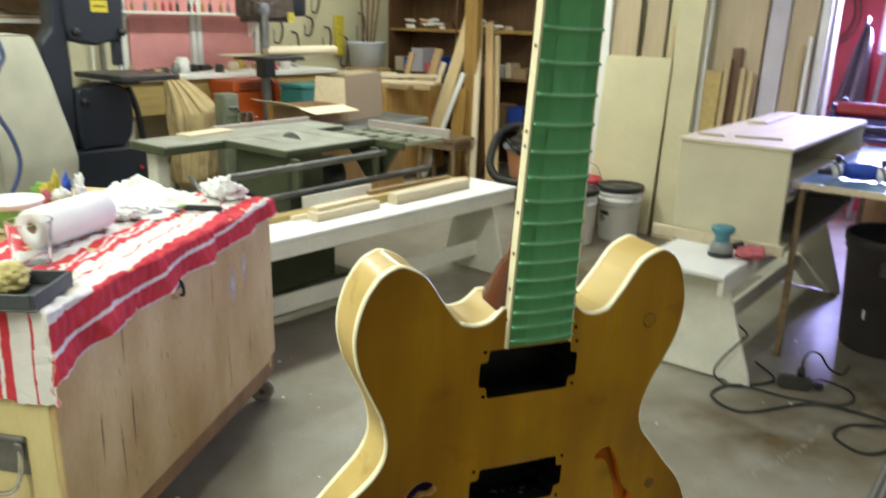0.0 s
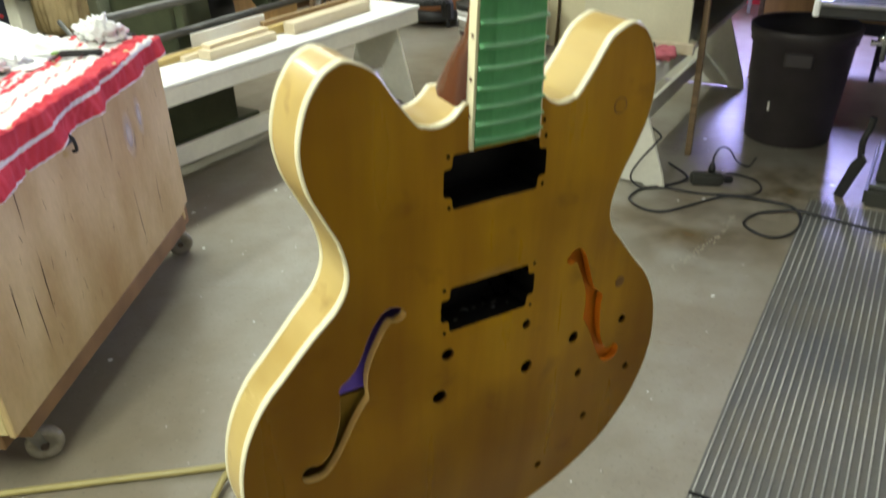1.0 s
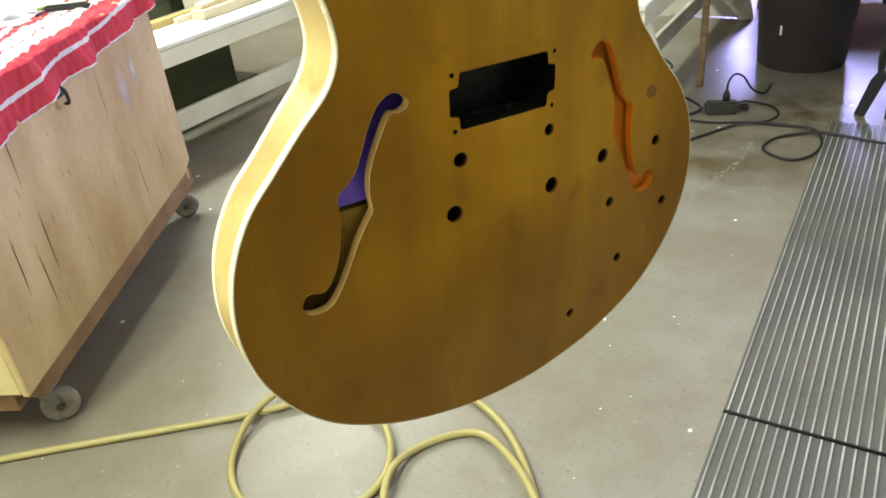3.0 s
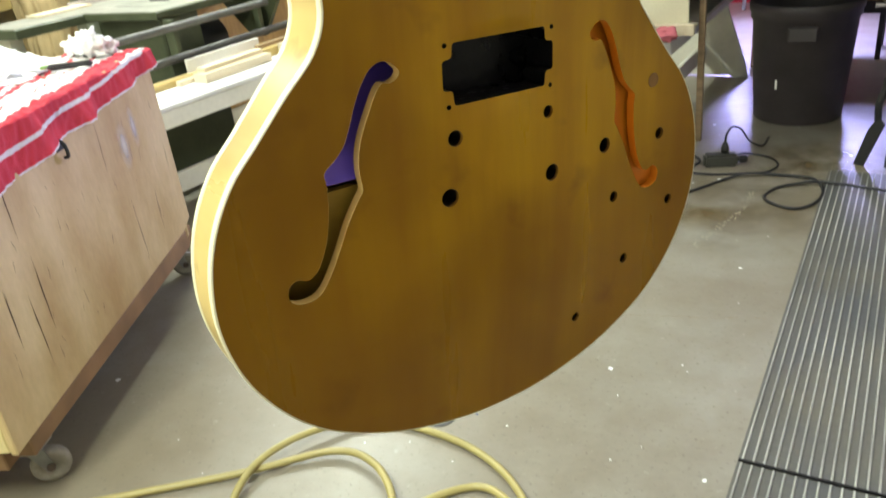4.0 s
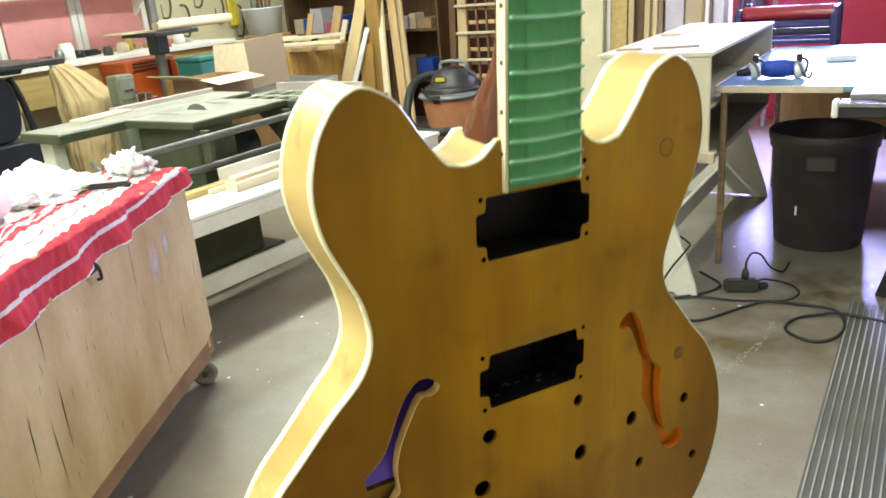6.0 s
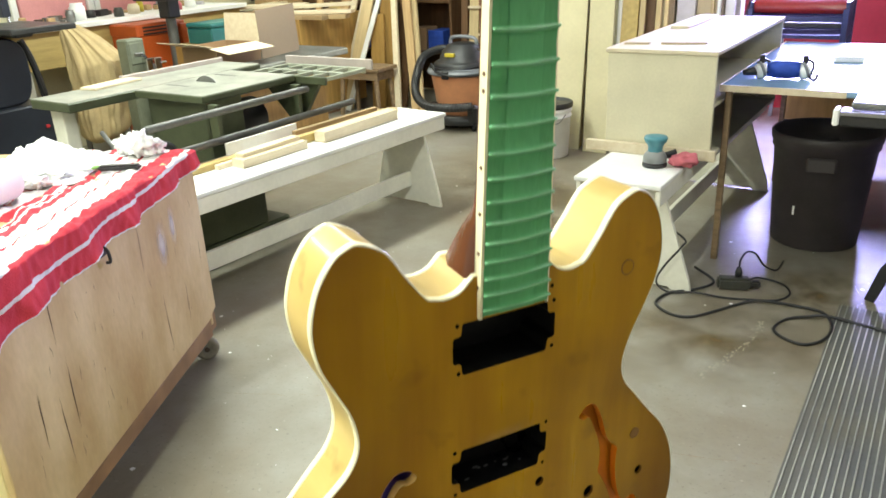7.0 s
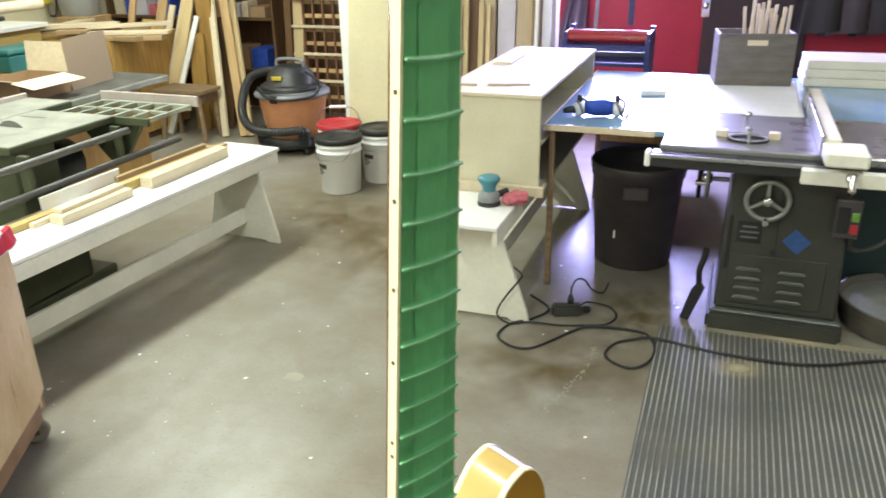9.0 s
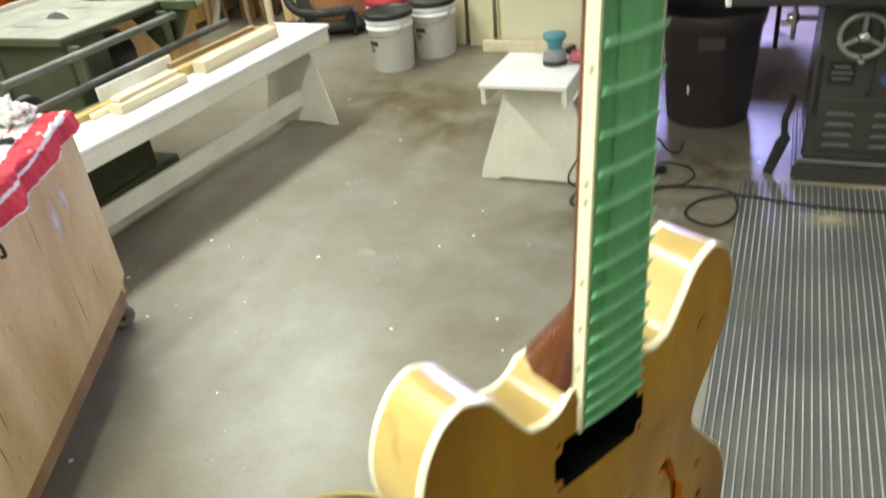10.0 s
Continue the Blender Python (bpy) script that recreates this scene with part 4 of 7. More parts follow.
for x, y, turn in ((-0.125, 0.035, 25), (-0.067, -1.107, 28), (-0.74, -0.08, 10), (-0.74, -1.06, 60)):
    c = part("caster", box(x - 0.032, x + 0.032, y - 0.038, y + 0.038, 0.112, 0.1295, 0.002), M_STEEL, cart, "swivel caster")
    tm = Matrix.Translation((x, y, 0)) @ pose(0, 0, 0, 0, 0, turn)
    for s in (-1, 1):
        part("fork", prism([(-0.02, 0.1115), (0.022, 0.1115), (0.034, 0.046), (0.014, 0.036)], s * 0.019 - 0.0015, s * 0.019 + 0.0015, tm), M_STEEL, c)
    part("wheel", lathe([(0, -0.013), (0.028, -0.013), (0.034, -0.017), (0.047, -0.014), (0.050, 0), (0.047, 0.014), (0.034, 0.017), (0.028, 0.013), (0, 0.013)], 28, None, tm @ Matrix.Translation((0.024, 0, 0.050)) @ pose(0, 0, 0, 90, 0, 0)), M_CASTER, c, "worn grey wheel", True)
    part("axle_bolt", rod(tm @ Vector((0.024, -0.024, 0.050)), tm @ Vector((0.024, 0.024, 0.050)), 0.011, 12), M_RUST, c, "dark axle bolt")
# two pale patches painted where the side reflects a lamp
for y, z, w_, h_ in ((-0.345, 0.655, 0.040, 0.085), (-0.255, 0.690, 0.028, 0.075)):
    n = 20
    w = bmesh.new()
    w.faces.new([w.verts.new((0, math.cos(2 * math.pi * q / n), math.sin(2 * math.pi * q / n))) for q in range(n)])
    o = part("pale_smear", w, M_VENEERSHEEN, cart, "pale lamp sheen painted on the veneer")
    o.matrix_basis = Matrix.Translation((0.0008, y, z)) @ Matrix.Diagonal((1, w_, h_, 1))
la = part("latch", box(0.0002, 0.004, -0.70, -0.665, 0.755, 0.80, 0.001), M_BLACK, cart, "dark metal draw latch")
part("latch_hook", tube([(0.004, -0.683, 0.785), (0.018, -0.683, 0.77), (0.02, -0.683, 0.74), (0.008, -0.683, 0.735)], 0.005, 8, 5), M_BLACK, la)
hp = part("handle_plate", box(-0.225, -0.055, -1.276, -1.2722, 0.50, 0.60, 0.001), M_STEEL, cart, "worn steel handle plate")
part("rolled_edge", rod((-0.225, -1.279, 0.60), (-0.055, -1.279, 0.60), 0.008), M_STEEL, hp)
part("bail_eye", box(-0.085, -0.060, -1.286, -1.2765, 0.545, 0.590, 0.004), M_STEEL, hp)
part("bail_eye", box(-0.205, -0.180, -1.286, -1.2765, 0.545, 0.590, 0.004), M_STEEL, hp)
part("bail_handle", tube([(-0.195, -1.28, 0.57), (-0.20, -1.30, 0.50), (-0.175, -1.315, 0.468), (-0.09, -1.315, 0.468), (-0.065, -1.30, 0.50), (-0.07, -1.28, 0.57)], 0.0065, 8, 6), M_CHROME, hp, "steel bail handle")
hp.location = (-0.040, 0.034, -0.053)


# striped towel: stripes run along the cart
def towel_colour(d):
    """Red or white at the distance d from the long hem."""
    for a, c in ((0.004, 0), (0.062, 1), (0.075, 0), (0.142, 1), (0.205, 0), (0.211, 1), (0.270, 0), (0.294, 1), (0.304, 0), (0.318, 1), (0.330, 0), (0.362, 1), (0.415, 0), (0.421, 1), (0.50, 0), (0.56, 1), (0.575, 0), (0.64, 1)):
        if d < a:
            return c
    return 0


def towel_place(s, d):
    """s along the cart (0 near, 1.5 far), d across from the hem."""
    y = -1.30 + s
    drop = 0.165 - 0.105 * min(1.0, max(0.0, s / 1.25)) + 0.010 * wob(s * 4, 1.5) + 0.004 * math.sin(s * 17)
    wr = 0.010 * wob(s * 14, d * 22) + 0.008 * wob(s * 33, d * 40) + 0.002 * wob(s * 80, d * 90)
    if d < drop:
        x, z = 0.012 + 0.008 * wob(s * 11, 4) + 0.013 * math.sin(s * 26 + d * 8 + 2 * wob(s * 5, 2)) * (1 - d / drop) + 0.006 * wob(s * 45, d * 20) + 0.004, CT + 0.002 - (drop - d)
    else:
        x, z = 0.008 - (d - drop), CT + 0.006 + wr + 0.010 * max(0, wob(s * 7, d * 9 + 2))
    e = -1.242 - y
    if e > 0:
        z -= e * (1 - 0.75 * max(0.0, drop - d) / drop)
        y = -1.246 - 0.006 * wob(d * 20, 7) - 0.004 * abs(wob(d * 9, e * 20))
    return Vector((x, y, z))


tw = bmesh.new()
NS, ND = 320, 250
S0, S1, D1 = -0.18, 1.285, 0.62
grid = [[tw.verts.new(towel_place(S0 + (S1 - S0) * i / NS, D1 * j / ND)) for j in range(ND + 1)] for i in range(NS + 1)]
for i in range(NS):
    for j in range(ND):
        f = tw.faces.new((grid[i][j], grid[i + 1][j], grid[i + 1][j + 1], grid[i][j + 1]))
        f.material_index = 0 if towel_colour(D1 * (j + 0.5) / ND + 0.0022 * wob((S0 + (S1 - S0) * i / NS) * 14, j * 0.02)) else 1
bmesh.ops.recalc_face_normals(tw, faces=tw.faces)
towel = part("towel", tw, M_TOWELR, None, smooth=True)
towel.data.materials.append(M_TOWELW)
towel.matrix_world = CART
tagged(towel, "red and white striped cotton towel spread over the cart", "towel")


# things on the cart
def on_cart(x, y, z=0.0, turn=0.0):
    return CART @ pose(x, y, CT + 0.009 + z, 0, 0, turn)


roll = thing("paper_towel_roll", on_cart(-0.32, -0.72, 0.062, -4), "white paper towel roll lying on the towel", "paper roll")
part("paper", lathe([(0.02, -0.14), (0.058, -0.14), (0.0605, -0.135), (0.0605, 0.135), (0.058, 0.14), (0.02, 0.14)], 40, None, pose(0, 0, 0, 90, 0, 0), True), M_PAPER, roll, smooth=True)
part("core", lathe([(0.0185, -0.1395), (0.0198, -0.1395), (0.0198, 0.1395), (0.0185, 0.1395)], 24, None, pose(0, 0, 0, 90, 0, 0), True), M_CARD, roll, "cardboard core")
tub = thing("plastic_tub", on_cart(-0.56, -0.66), "round white plastic tub with green label, open", "tub")
part("wall", lathe([(0, 0), (0.062, 0), (0.066, 0.004), (0.085, 0.085), (0.089, 0.086), (0.089, 0.094), (0.084, 0.095), (0.081, 0.085), (0.063, 0.006), (0, 0.006)], 40), M_BUCKET, tub, smooth=True)
part("label_band", lathe([(0.0702, 0.018), (0.0828, 0.072)], 40), M_LIME, tub, "green and yellow label band", True)
clr = thing("clear_cup", on_cart(-0.255, -0.955), "clear plastic cup standing on the towel", "cup")
part("cup", lathe([(0, 0), (0.046, 0), (0.058, 0.115), (0.060, 0.117), (0.060, 0.121), (0.056, 0.121), (0.044, 0.003), (0, 0.003)], 32), clear("clear_plastic", (0.95, 0.97, 0.98)), clr, smooth=True)
tray = thing("black_tray", on_cart(-0.115, -1.185, 0, 12), "small black plastic tray holding a yellow sponge", "tray")
part("tray_shell", box(-0.12, 0.10, -0.10, 0.085, 0, 0.006, 0.002), M_TRAY, tray)
for a, b_, c, d in ((-0.12, -0.112, -0.10, 0.085), (0.092, 0.10, -0.10, 0.085), (-0.1115, 0.0915, -0.10, -0.092), (-0.1115, 0.0915, 0.077, 0.085)):
    part("tray_wall", box(a, b_, c, d, 0.0065, 0.042, 0.002), M_TRAY, tray)


def lump(name, m, size, material, label, category, seed, rough=0.35, detail=4, parent=None, crease=0.0):
    b = bmesh.new()
    bmesh.ops.create_icosphere(b, subdivisions=detail, radius=1)
    for v in b.verts:
        n = 1 + rough * wob(v.co.x * 1.7 + seed, v.co.y * 1.7, v.co.z * 1.7) + rough * 0.5 * wob(v.co.x * 4 + seed, v.co.y * 4, v.co.z * 4)
        n += crease * (0.22 - abs(wob(v.co.x * 2.6, v.co.y * 2.6 + seed, v.co.z * 2.6))) + crease * 0.5 * (0.22 - abs(wob(v.co.x * 6, v.co.y * 6 + seed, v.co.z * 6)))
        v.co = Vector((v.co.x * n * size[0], v.co.y * n * size[1], max(-0.9, v.co.z * n) * size[2]))
    lo = min(v.co.z for v in b.verts)
    for v in b.verts:
        v.co.z -= lo
    ob = part(name, b, material, parent, smooth=True)
    ob.matrix_world = m
    return tagged(ob, label, category)


lump("sponge", on_cart(-0.15, -1.17, 0.007), (0.052, 0.050, 0.036), M_SPONGE, "yellow crumbly sponge in the black tray", "sponge", 3, 0.2, crease=0.45)
for k, (x, y, sx, sy, sz, near) in enumerate(((-0.14, -0.10, 0.05, 0.045, 0.042, 1), (-0.205, -0.075, 0.04, 0.035, 0.034, 1), (-0.10, -0.075, 0.035, 0.03, 0.024, 1),
                                              (-0.41, -0.49, 0.05, 0.05, 0.032, 0), (-0.345, -0.44, 0.042, 0.05, 0.024, 0), (-0.30, -0.475, 0.036, 0.03, 0.020, 0), (-0.275, -0.40, 0.034, 0.04, 0.018, 0))):
    lump("crumpled_paper", on_cart(x, y, 0, 40 * k), (sx, sy, sz), M_PAPER, "crumpled white paper towel near the cart's edge" if near else "crumpled white paper towel on the striped towel", "paper", 11 + k * 6, 0.55, crease=0.9)
for k, (x, y, c, sx, sz) in enumerate(((-0.71, -0.33, M_YELLOW, 0.034, 0.038), (-0.68, -0.26, M_BLUE, 0.03, 0.046), (-0.635, -0.25, M_PAPER, 0.03, 0.046), (-0.76, -0.30, M_LIME, 0.036, 0.030), (-0.655, -0.33, M_PAPER, 0.034, 0.028), (-0.69, -0.36, M_PINKC, 0.026, 0.026), (-0.735, -0.25, M_YELLOW, 0.024, 0.048), (-0.60, -0.29, M_VIOLETGREY, 0.034, 0.030))):
    lump("snack_wrapper", on_cart(x, y, 0, 35 * k), (sx * 0.45, sx * 0.8, sz), c, "crinkled colourful plastic wrapper on the cart", "wrapper", 41 + k * 7, 0.45, crease=0.8)


def heap(s, t):
    peak = 0.078 * max(0.0, 1 - abs(t - 0.55 - 0.25 * wob(s * 2.2, 5)) * 2.2) * max(0.0, 1 - abs(s - 0.42) * 1.75)
    fold = 0.030 * max(0.0, 0.2 - abs(wob(s * 3.5 + t * 2, t * 5, 3))) * 4 + 0.006 * wob(s * 14, t * 12)
    rim = min(1.0, 6 * min(s, 1 - s, t, 1 - t))
    return Vector((-0.58 + 0.38 * s + 0.03 * wob(t * 4, s), -0.44 + 0.36 * t + 0.05 * wob(s * 3, 2), CT + 0.012 + peak + fold * rim))


cloth_ob = part("white_cloth", cloth(56, 44, heap, 0.003), M_PAPER, smooth=True)
cloth_ob.matrix_world = CART
tagged(cloth_ob, "rumpled white cloth heaped on the striped towel", "cloth")
knife = thing("utility_knife", on_cart(-0.175, -0.305, 0.004, 8), "black-handled tool with steel blade on the towel", "knife")
part("handle", box(-0.01, 0.125, -0.014, 0.014, 0, 0.018, 0.006, seg=2), M_BLACK, knife)
part("blade", box(-0.13, -0.0105, -0.010, 0.010, 0.006, 0.009, 0.001), M_CHROME, knife)
part("ferrule", box(-0.03, -0.0105, -0.013, 0.013, 0.0095, 0.016, 0.002), M_LIME, knife, "yellow-green collar")

# plywood case on the second bench
case = thing("plywood_case", rm(-1.413, 3.705, 0.5555) @ Matrix.Diagonal((1, 1.06, 0.966, 1)), "open pale plywood case lying on the white bench", "case")
part("end_panel", box(0, 0.50, 0, 0.016, 0.0, 0.484, 0.002), M_MDF, case)
part("end_panel", box(0, 0.50, 1.36, 1.376, 0.0, 0.484, 0.002), M_MDF, case)
part("top_panel", box(-0.01, 0.505, -0.008, 1.39, 0.4845, 0.503, 0.002), M_PLY, case, "pale birch plywood top")
part("bottom_panel", box(0.001, 0.50, 0.0165, 1.3595, 0.0, 0.016, 0.002), M_MDF, case)
part("back_panel", box(0.0, 0.012, 0.0165, 1.3595, 0.0165, 0.484, 0.002), M_MDF, case)
part("shelf", box(0.0125, 0.49, 0.0165, 1.3595, 0.235, 0.251, 0.002), M_MDF, case)
strip = tagged(part("wood_strip", box(-0.05, 0.05, 0.0, 0.62, 0, 0.014, 0.002), M_PLY), "thin pale plywood strip lying on the case", "board")
strip.matrix_world = rm(-1.32, 4.50, 1.0418, 1)
for k, (v, u, n) in enumerate(((-1.33, 3.86, 0.06), (-1.17, 3.90, 0.055), (-1.07, 3.93, 0.05))):
    o = tagged(part("wood_offcut", box(-n, n, -0.015, 0.015, 0, 0.008, 0.002), M_LUMTAN), "small dark-edged offcut on the plywood case", "offcut", "offcuts on the case")
    o.matrix_world = rm(v, u, 1.0418, 10)
beam = tagged(part("wood_strip", box(0.0, 0.62, 0, 0.03, 0, 0.05, 0.003), M_PALE), "pale wooden batten under the plywood case's end", "board")
beam.matrix_world = rm(-1.50, 3.67, 0.5555, 0)

# sander and pad on the bench
sd = thing("orbital_sander", rm(-1.105, 3.52, 0.5555, 40) @ Matrix.Diagonal((0.88, 0.88, 0.95, 1)), "teal palm sander with grey skirt on the white bench", "sander")
part("pad", lathe([(0, 0), (0.060, 0), (0.062, 0.004), (0.062, 0.014), (0.05, 0.018), (0, 0.018)], 32), M_BLACK, sd, smooth=True)
part("skirt", lathe([(0.045, 0.0185), (0.060, 0.022), (0.058, 0.05), (0.046, 0.066), (0.04, 0.072), (0, 0.072)], 32), M_SANDGREY, sd, "grey rubber skirt", True)
part("housing", lathe([(0.036, 0.0725), (0.037, 0.09), (0.042, 0.105), (0.055, 0.120), (0.060, 0.134), (0.055, 0.143), (0.03, 0.148), (0, 0.149)], 32), M_TEAL2, sd, "teal motor housing", True)
part("dust_port", rod((0.05, 0, 0.045), (0.11, 0, 0.055), 0.016, 12, None, 0.019), M_BLACK, sd)
lump("sanding_cloth", rm(-0.985, 3.56, 0.5555, 20), (0.065, 0.05, 0.032), M_PINKC, "crumpled pink cloth on the white bench", "cloth", 53, 0.35)

# blue work table
tab = thing("work_table", rm(-0.924, 3.858), "blue laminate work table with pale wooden edge and thin legs", "table")
part("tabletop", box(0, 2.3, 0.0, 1.55, 0.845, 0.872, 0.004), M_BLUETOP, tab, "blue laminate top")
part("edge_band", box(-0.002, 0.52, -0.008, -0.0005, 0.843, 0.873, 0.001), M_PALE, tab, "pale wooden edge")
part("edge_band", box(-0.008, -0.0005, 0.0, 1.55, 0.843, 0.873, 0.001), M_PALE, tab, "pale wooden edge")
for x, y in ((0.03, 0.04), (0.03, 1.50), (2.27, 1.52), (1.1, 1.52)):
    part("leg", box(x - 0.014, x + 0.014, y - 0.014, y + 0.014, 0, 0.8445, 0.003), M_STOOL, tab)
part("rear_apron", box(0.05, 2.25, 1.44, 1.46, 0.76, 0.8445, 0.003), M_OCHRE, tab)
sheet = tagged(part("white_board", box(0, 0.62, 0, 0.96, 0, 0.008, 0.002), M_WHITE), "white laminated board lying behind the saw", "board")
sheet.matrix_world = rm(-0.36, 4.30, 0.8725)
blk = tagged(part("sanding_block", box(-0.07, 0.07, -0.04, 0.04, 0, 0.03, 0.004), M_BUCKET), "small pale block lying on the blue table", "block")
blk.matrix_world = rm(-0.50, 4.70, 0.8725, 12)
rs = thing("respirator_mask", rm(-0.715, 4.09, 0.873, 8), "blue and white strapped dust mask on the blue table", "mask")
part("roll_body", lathe([(0, -0.07), (0.030, -0.07), (0.040, -0.03), (0.042, 0.03), (0.034, 0.07), (0, 0.07)], 24, None, Matrix.Translation((0.01, 0, 0.042)) @ pose(0, 0, 0, 0, 90, 0)), M_BLUE, rs, smooth=True)
for x, s in ((-0.085, 1), (0.10, 1)):
    part("filter", lathe([(0, -0.025), (0.030, -0.025), (0.038, 0.0), (0.034, 0.02), (0, 0.025)], 20, None, Matrix.Translation((x, 0, 0.036)) @ pose(0, 0, 0, 0, 70, 20)), M_BUCKET, rs, "white filter disc", True)
    part("clip", box(x - 0.012, x + 0.012, -0.012, 0.012, 0.066, 0.108, 0.004), M_BLACK, rs, "upright black buckle")
    part("filter_rim", lathe([(0.033, -0.006), (0.0405, -0.006), (0.0405, 0.006), (0.033, 0.006)], 20, None, Matrix.Translation((x, 0, 0.0405)) @ pose(0, 0, 0, 0, 70, 20), True), M_VACGREY, rs, smooth=True)
    part("strap", tube([(x, 0, 0.06), (x + 0.01, 0.01, 0.085), (x + 0.035, 0.0, 0.07), (x + 0.03, -0.03, 0.03)], 0.006, 6, 4), M_BLACK, rs)

part("valve", lathe([(0, 0), (0.012, 0.0), (0.018, 0.03), (0.024, 0.07), (0, 0.075)], 14, None, Matrix.Translation((-0.165, -0.015, 0.025)) @ pose(0, 0, 0, 0, 80, 10)), M_BLACK, rs, "black tapered valve", True)
part("strap_end", tube([(0.115, -0.02, 0.03), (0.13, -0.045, 0.010), (0.15, -0.04, 0.008), (0.155, -0.035, 0.03)], 0.007, 6, 4), M_BLACK, rs)

# wooden tote with sticks on the table's far end
tote = thing("wooden_tote", rm(-0.185, 5.02, 0.873, 8), "grey-brown wooden tote full of pale sticks", "tote")
part("front_panel", box(0, 0.42, 0, 0.014, 0, 0.30, 0.003), M_CONC, tote)
part("back_panel", box(0, 0.42, 0.246, 0.26, 0, 0.30, 0.003), M_CONC, tote)
part("end_panel", box(0, 0.014, 0.0145, 0.2455, 0, 0.30, 0.003), M_CONC, tote)
part("end_panel", box(0.406, 0.42, 0.0145, 0.2455, 0, 0.30, 0.003), M_CONC, tote)
part("floor_panel", box(0.0145, 0.4055, 0.0145, 0.2455, 0.002, 0.014, 0), M_CONC, tote)
part("hand_hole", box(0.155, 0.265, -0.0015, -0.0005, 0.235, 0.265, 0.0004), M_PALE, tote, "slot showing the pale sticks inside")
random.seed(8)
for k in range(15):
    x = 0.17 + 0.21 * (k % 8) / 7.5 + random.uniform(-0.006, 0.006)
    o = tagged(part("stick", box(-0.009, 0.009, -0.006, 0.006, 0, 0.35 + 0.12 * random.random(), 0.002), M_PALE), "pale wooden stick standing in the tote", "stick", "sticks in the tote")
    o.matrix_world = rm(-0.185, 5.02, 0.888, 8) @ pose(x, 0.06 + 0.08 * (k // 8), 0, random.uniform(-6, 2), random.uniform(-5, 5), 0)
fb_ = thing("foam_block", rm(0.30, 5.15, 0.873, 2), "stacked cream foam boards on the table", "boards")
for k in range(3):
    part("foam_board", box(0.004 * k, 0.9, 0, 0.35, 0.05 * k, 0.05 * k + 0.0485, 0.003), M_FOAM, fb_)

# table saw
saw = thing("table_saw", rm(0, 0), "grey-green cabinet table saw with cast-iron top and handwheels", "table saw")
part("cabinet", prism([(-0.085, 0.10), (0.435, 0.10), (0.40, 0.80), (-0.07, 0.80)], 3.715, 4.26, bevel=0.012), M_SAWGREY, saw, "grey-green sheet-steel cabinet")
pl = part("plinth", box(-0.115, 0.465, 3.675, 4.29, 0.0, 0.0845, 0.014, seg=2), M_SAWGREY, saw, "cast base flange")
# paler grey puts the rim's highlight line into its colour
part("plinth_rim", box(-0.105, 0.455, 3.690, 4.28, 0.085, 0.0995, 0.006), M_LOUVRE, pl, "paler rim, its highlight put into the colour")
part("lift_slot", box(-0.066, -0.048, 3.709, 3.7145, 0.30, 0.56, 0.002), M_BLACK, saw, "dark upright slot in the cabinet")
part("door_latch", lathe([(0, 0), (0.008, 0), (0.008, 0.006), (0, 0.007)], 12, None, Matrix.Translation((0.130, 3.7145, 0.405)) @ pose(0, 0, 0, 90, 0, 0)), M_BLACK, saw)
dp = part("door_panel", box(-0.045, 0.36, 3.707, 3.7145, 0.14, 0.38, 0.003), M_SAWGREY, saw, "louvred access panel")
for v in (0.045, 0.225):
    for k in range(4):
        part("louvre", prism([(-0.058, 0.0), (0.058, 0.0), (0.046, 0.016), (-0.046, 0.016)], -0.012, 0.0, Matrix.Translation((v, 3.7068, 0.165 + 0.047 * k)), bevel=0.003), M_LOUVRE, dp)
part("seam", box(0.137, 0.141, 3.7105, 3.7145, 0.385, 0.70, 0), M_BLACK, saw)
np_ = part("name_plate", box(-0.025, 0.075, 3.708, 3.7145, 0.44, 0.535, 0.002), M_BLACK, saw, "dark name plate with worn print")
for z, a in ((0.515, 0.03), (0.49, 0.04), (0.465, 0.035)):
    part("printed_bar", box(0.025 - a, 0.025 + a, 3.7065, 3.7078, z - 0.004, z + 0.004, 0), M_STEEL, np_)
part("sticker", box(-0.045, 0.045, -0.001, 0, -0.040, 0.040, 0, None, Matrix.Translation((0.222, 3.7135, 0.462)) @ pose(0, 0, 0, 0, 40, 0)), M_STICKER, saw, "blue diamond sticker")


def handwheel(m, parent):
    hw_ = part("handwheel", lathe([(0.078, -0.008), (0.092, -0.010), (0.097, 0), (0.092, 0.010), (0.078, 0.008), (0.074, 0)], 40, None, m, True), M_WHEEL, parent, "worn grey handwheel", True)
    part("hub", lathe([(0, -0.018), (0.022, -0.018), (0.026, 0), (0.018, 0.03), (0, 0.032)], 20, None, m), M_CHROME, hw_, smooth=True)
    for k in range(3):
        a = radians(90 + 120 * k)
        part("spoke", rod(m @ Vector((0.02 * math.cos(a), 0.02 * math.sin(a), 0)), m @ Vector((0.08 * math.cos(a), 0.08 * math.sin(a), 0)), 0.011, 10, None, 0.008), M_WHEEL, hw_)
    part("crank", rod(m @ Vector((0, -0.085, 0.008)), m @ Vector((0, -0.085, 0.055)), 0.010, 12, None, 0.013), M_CHROME, hw_)


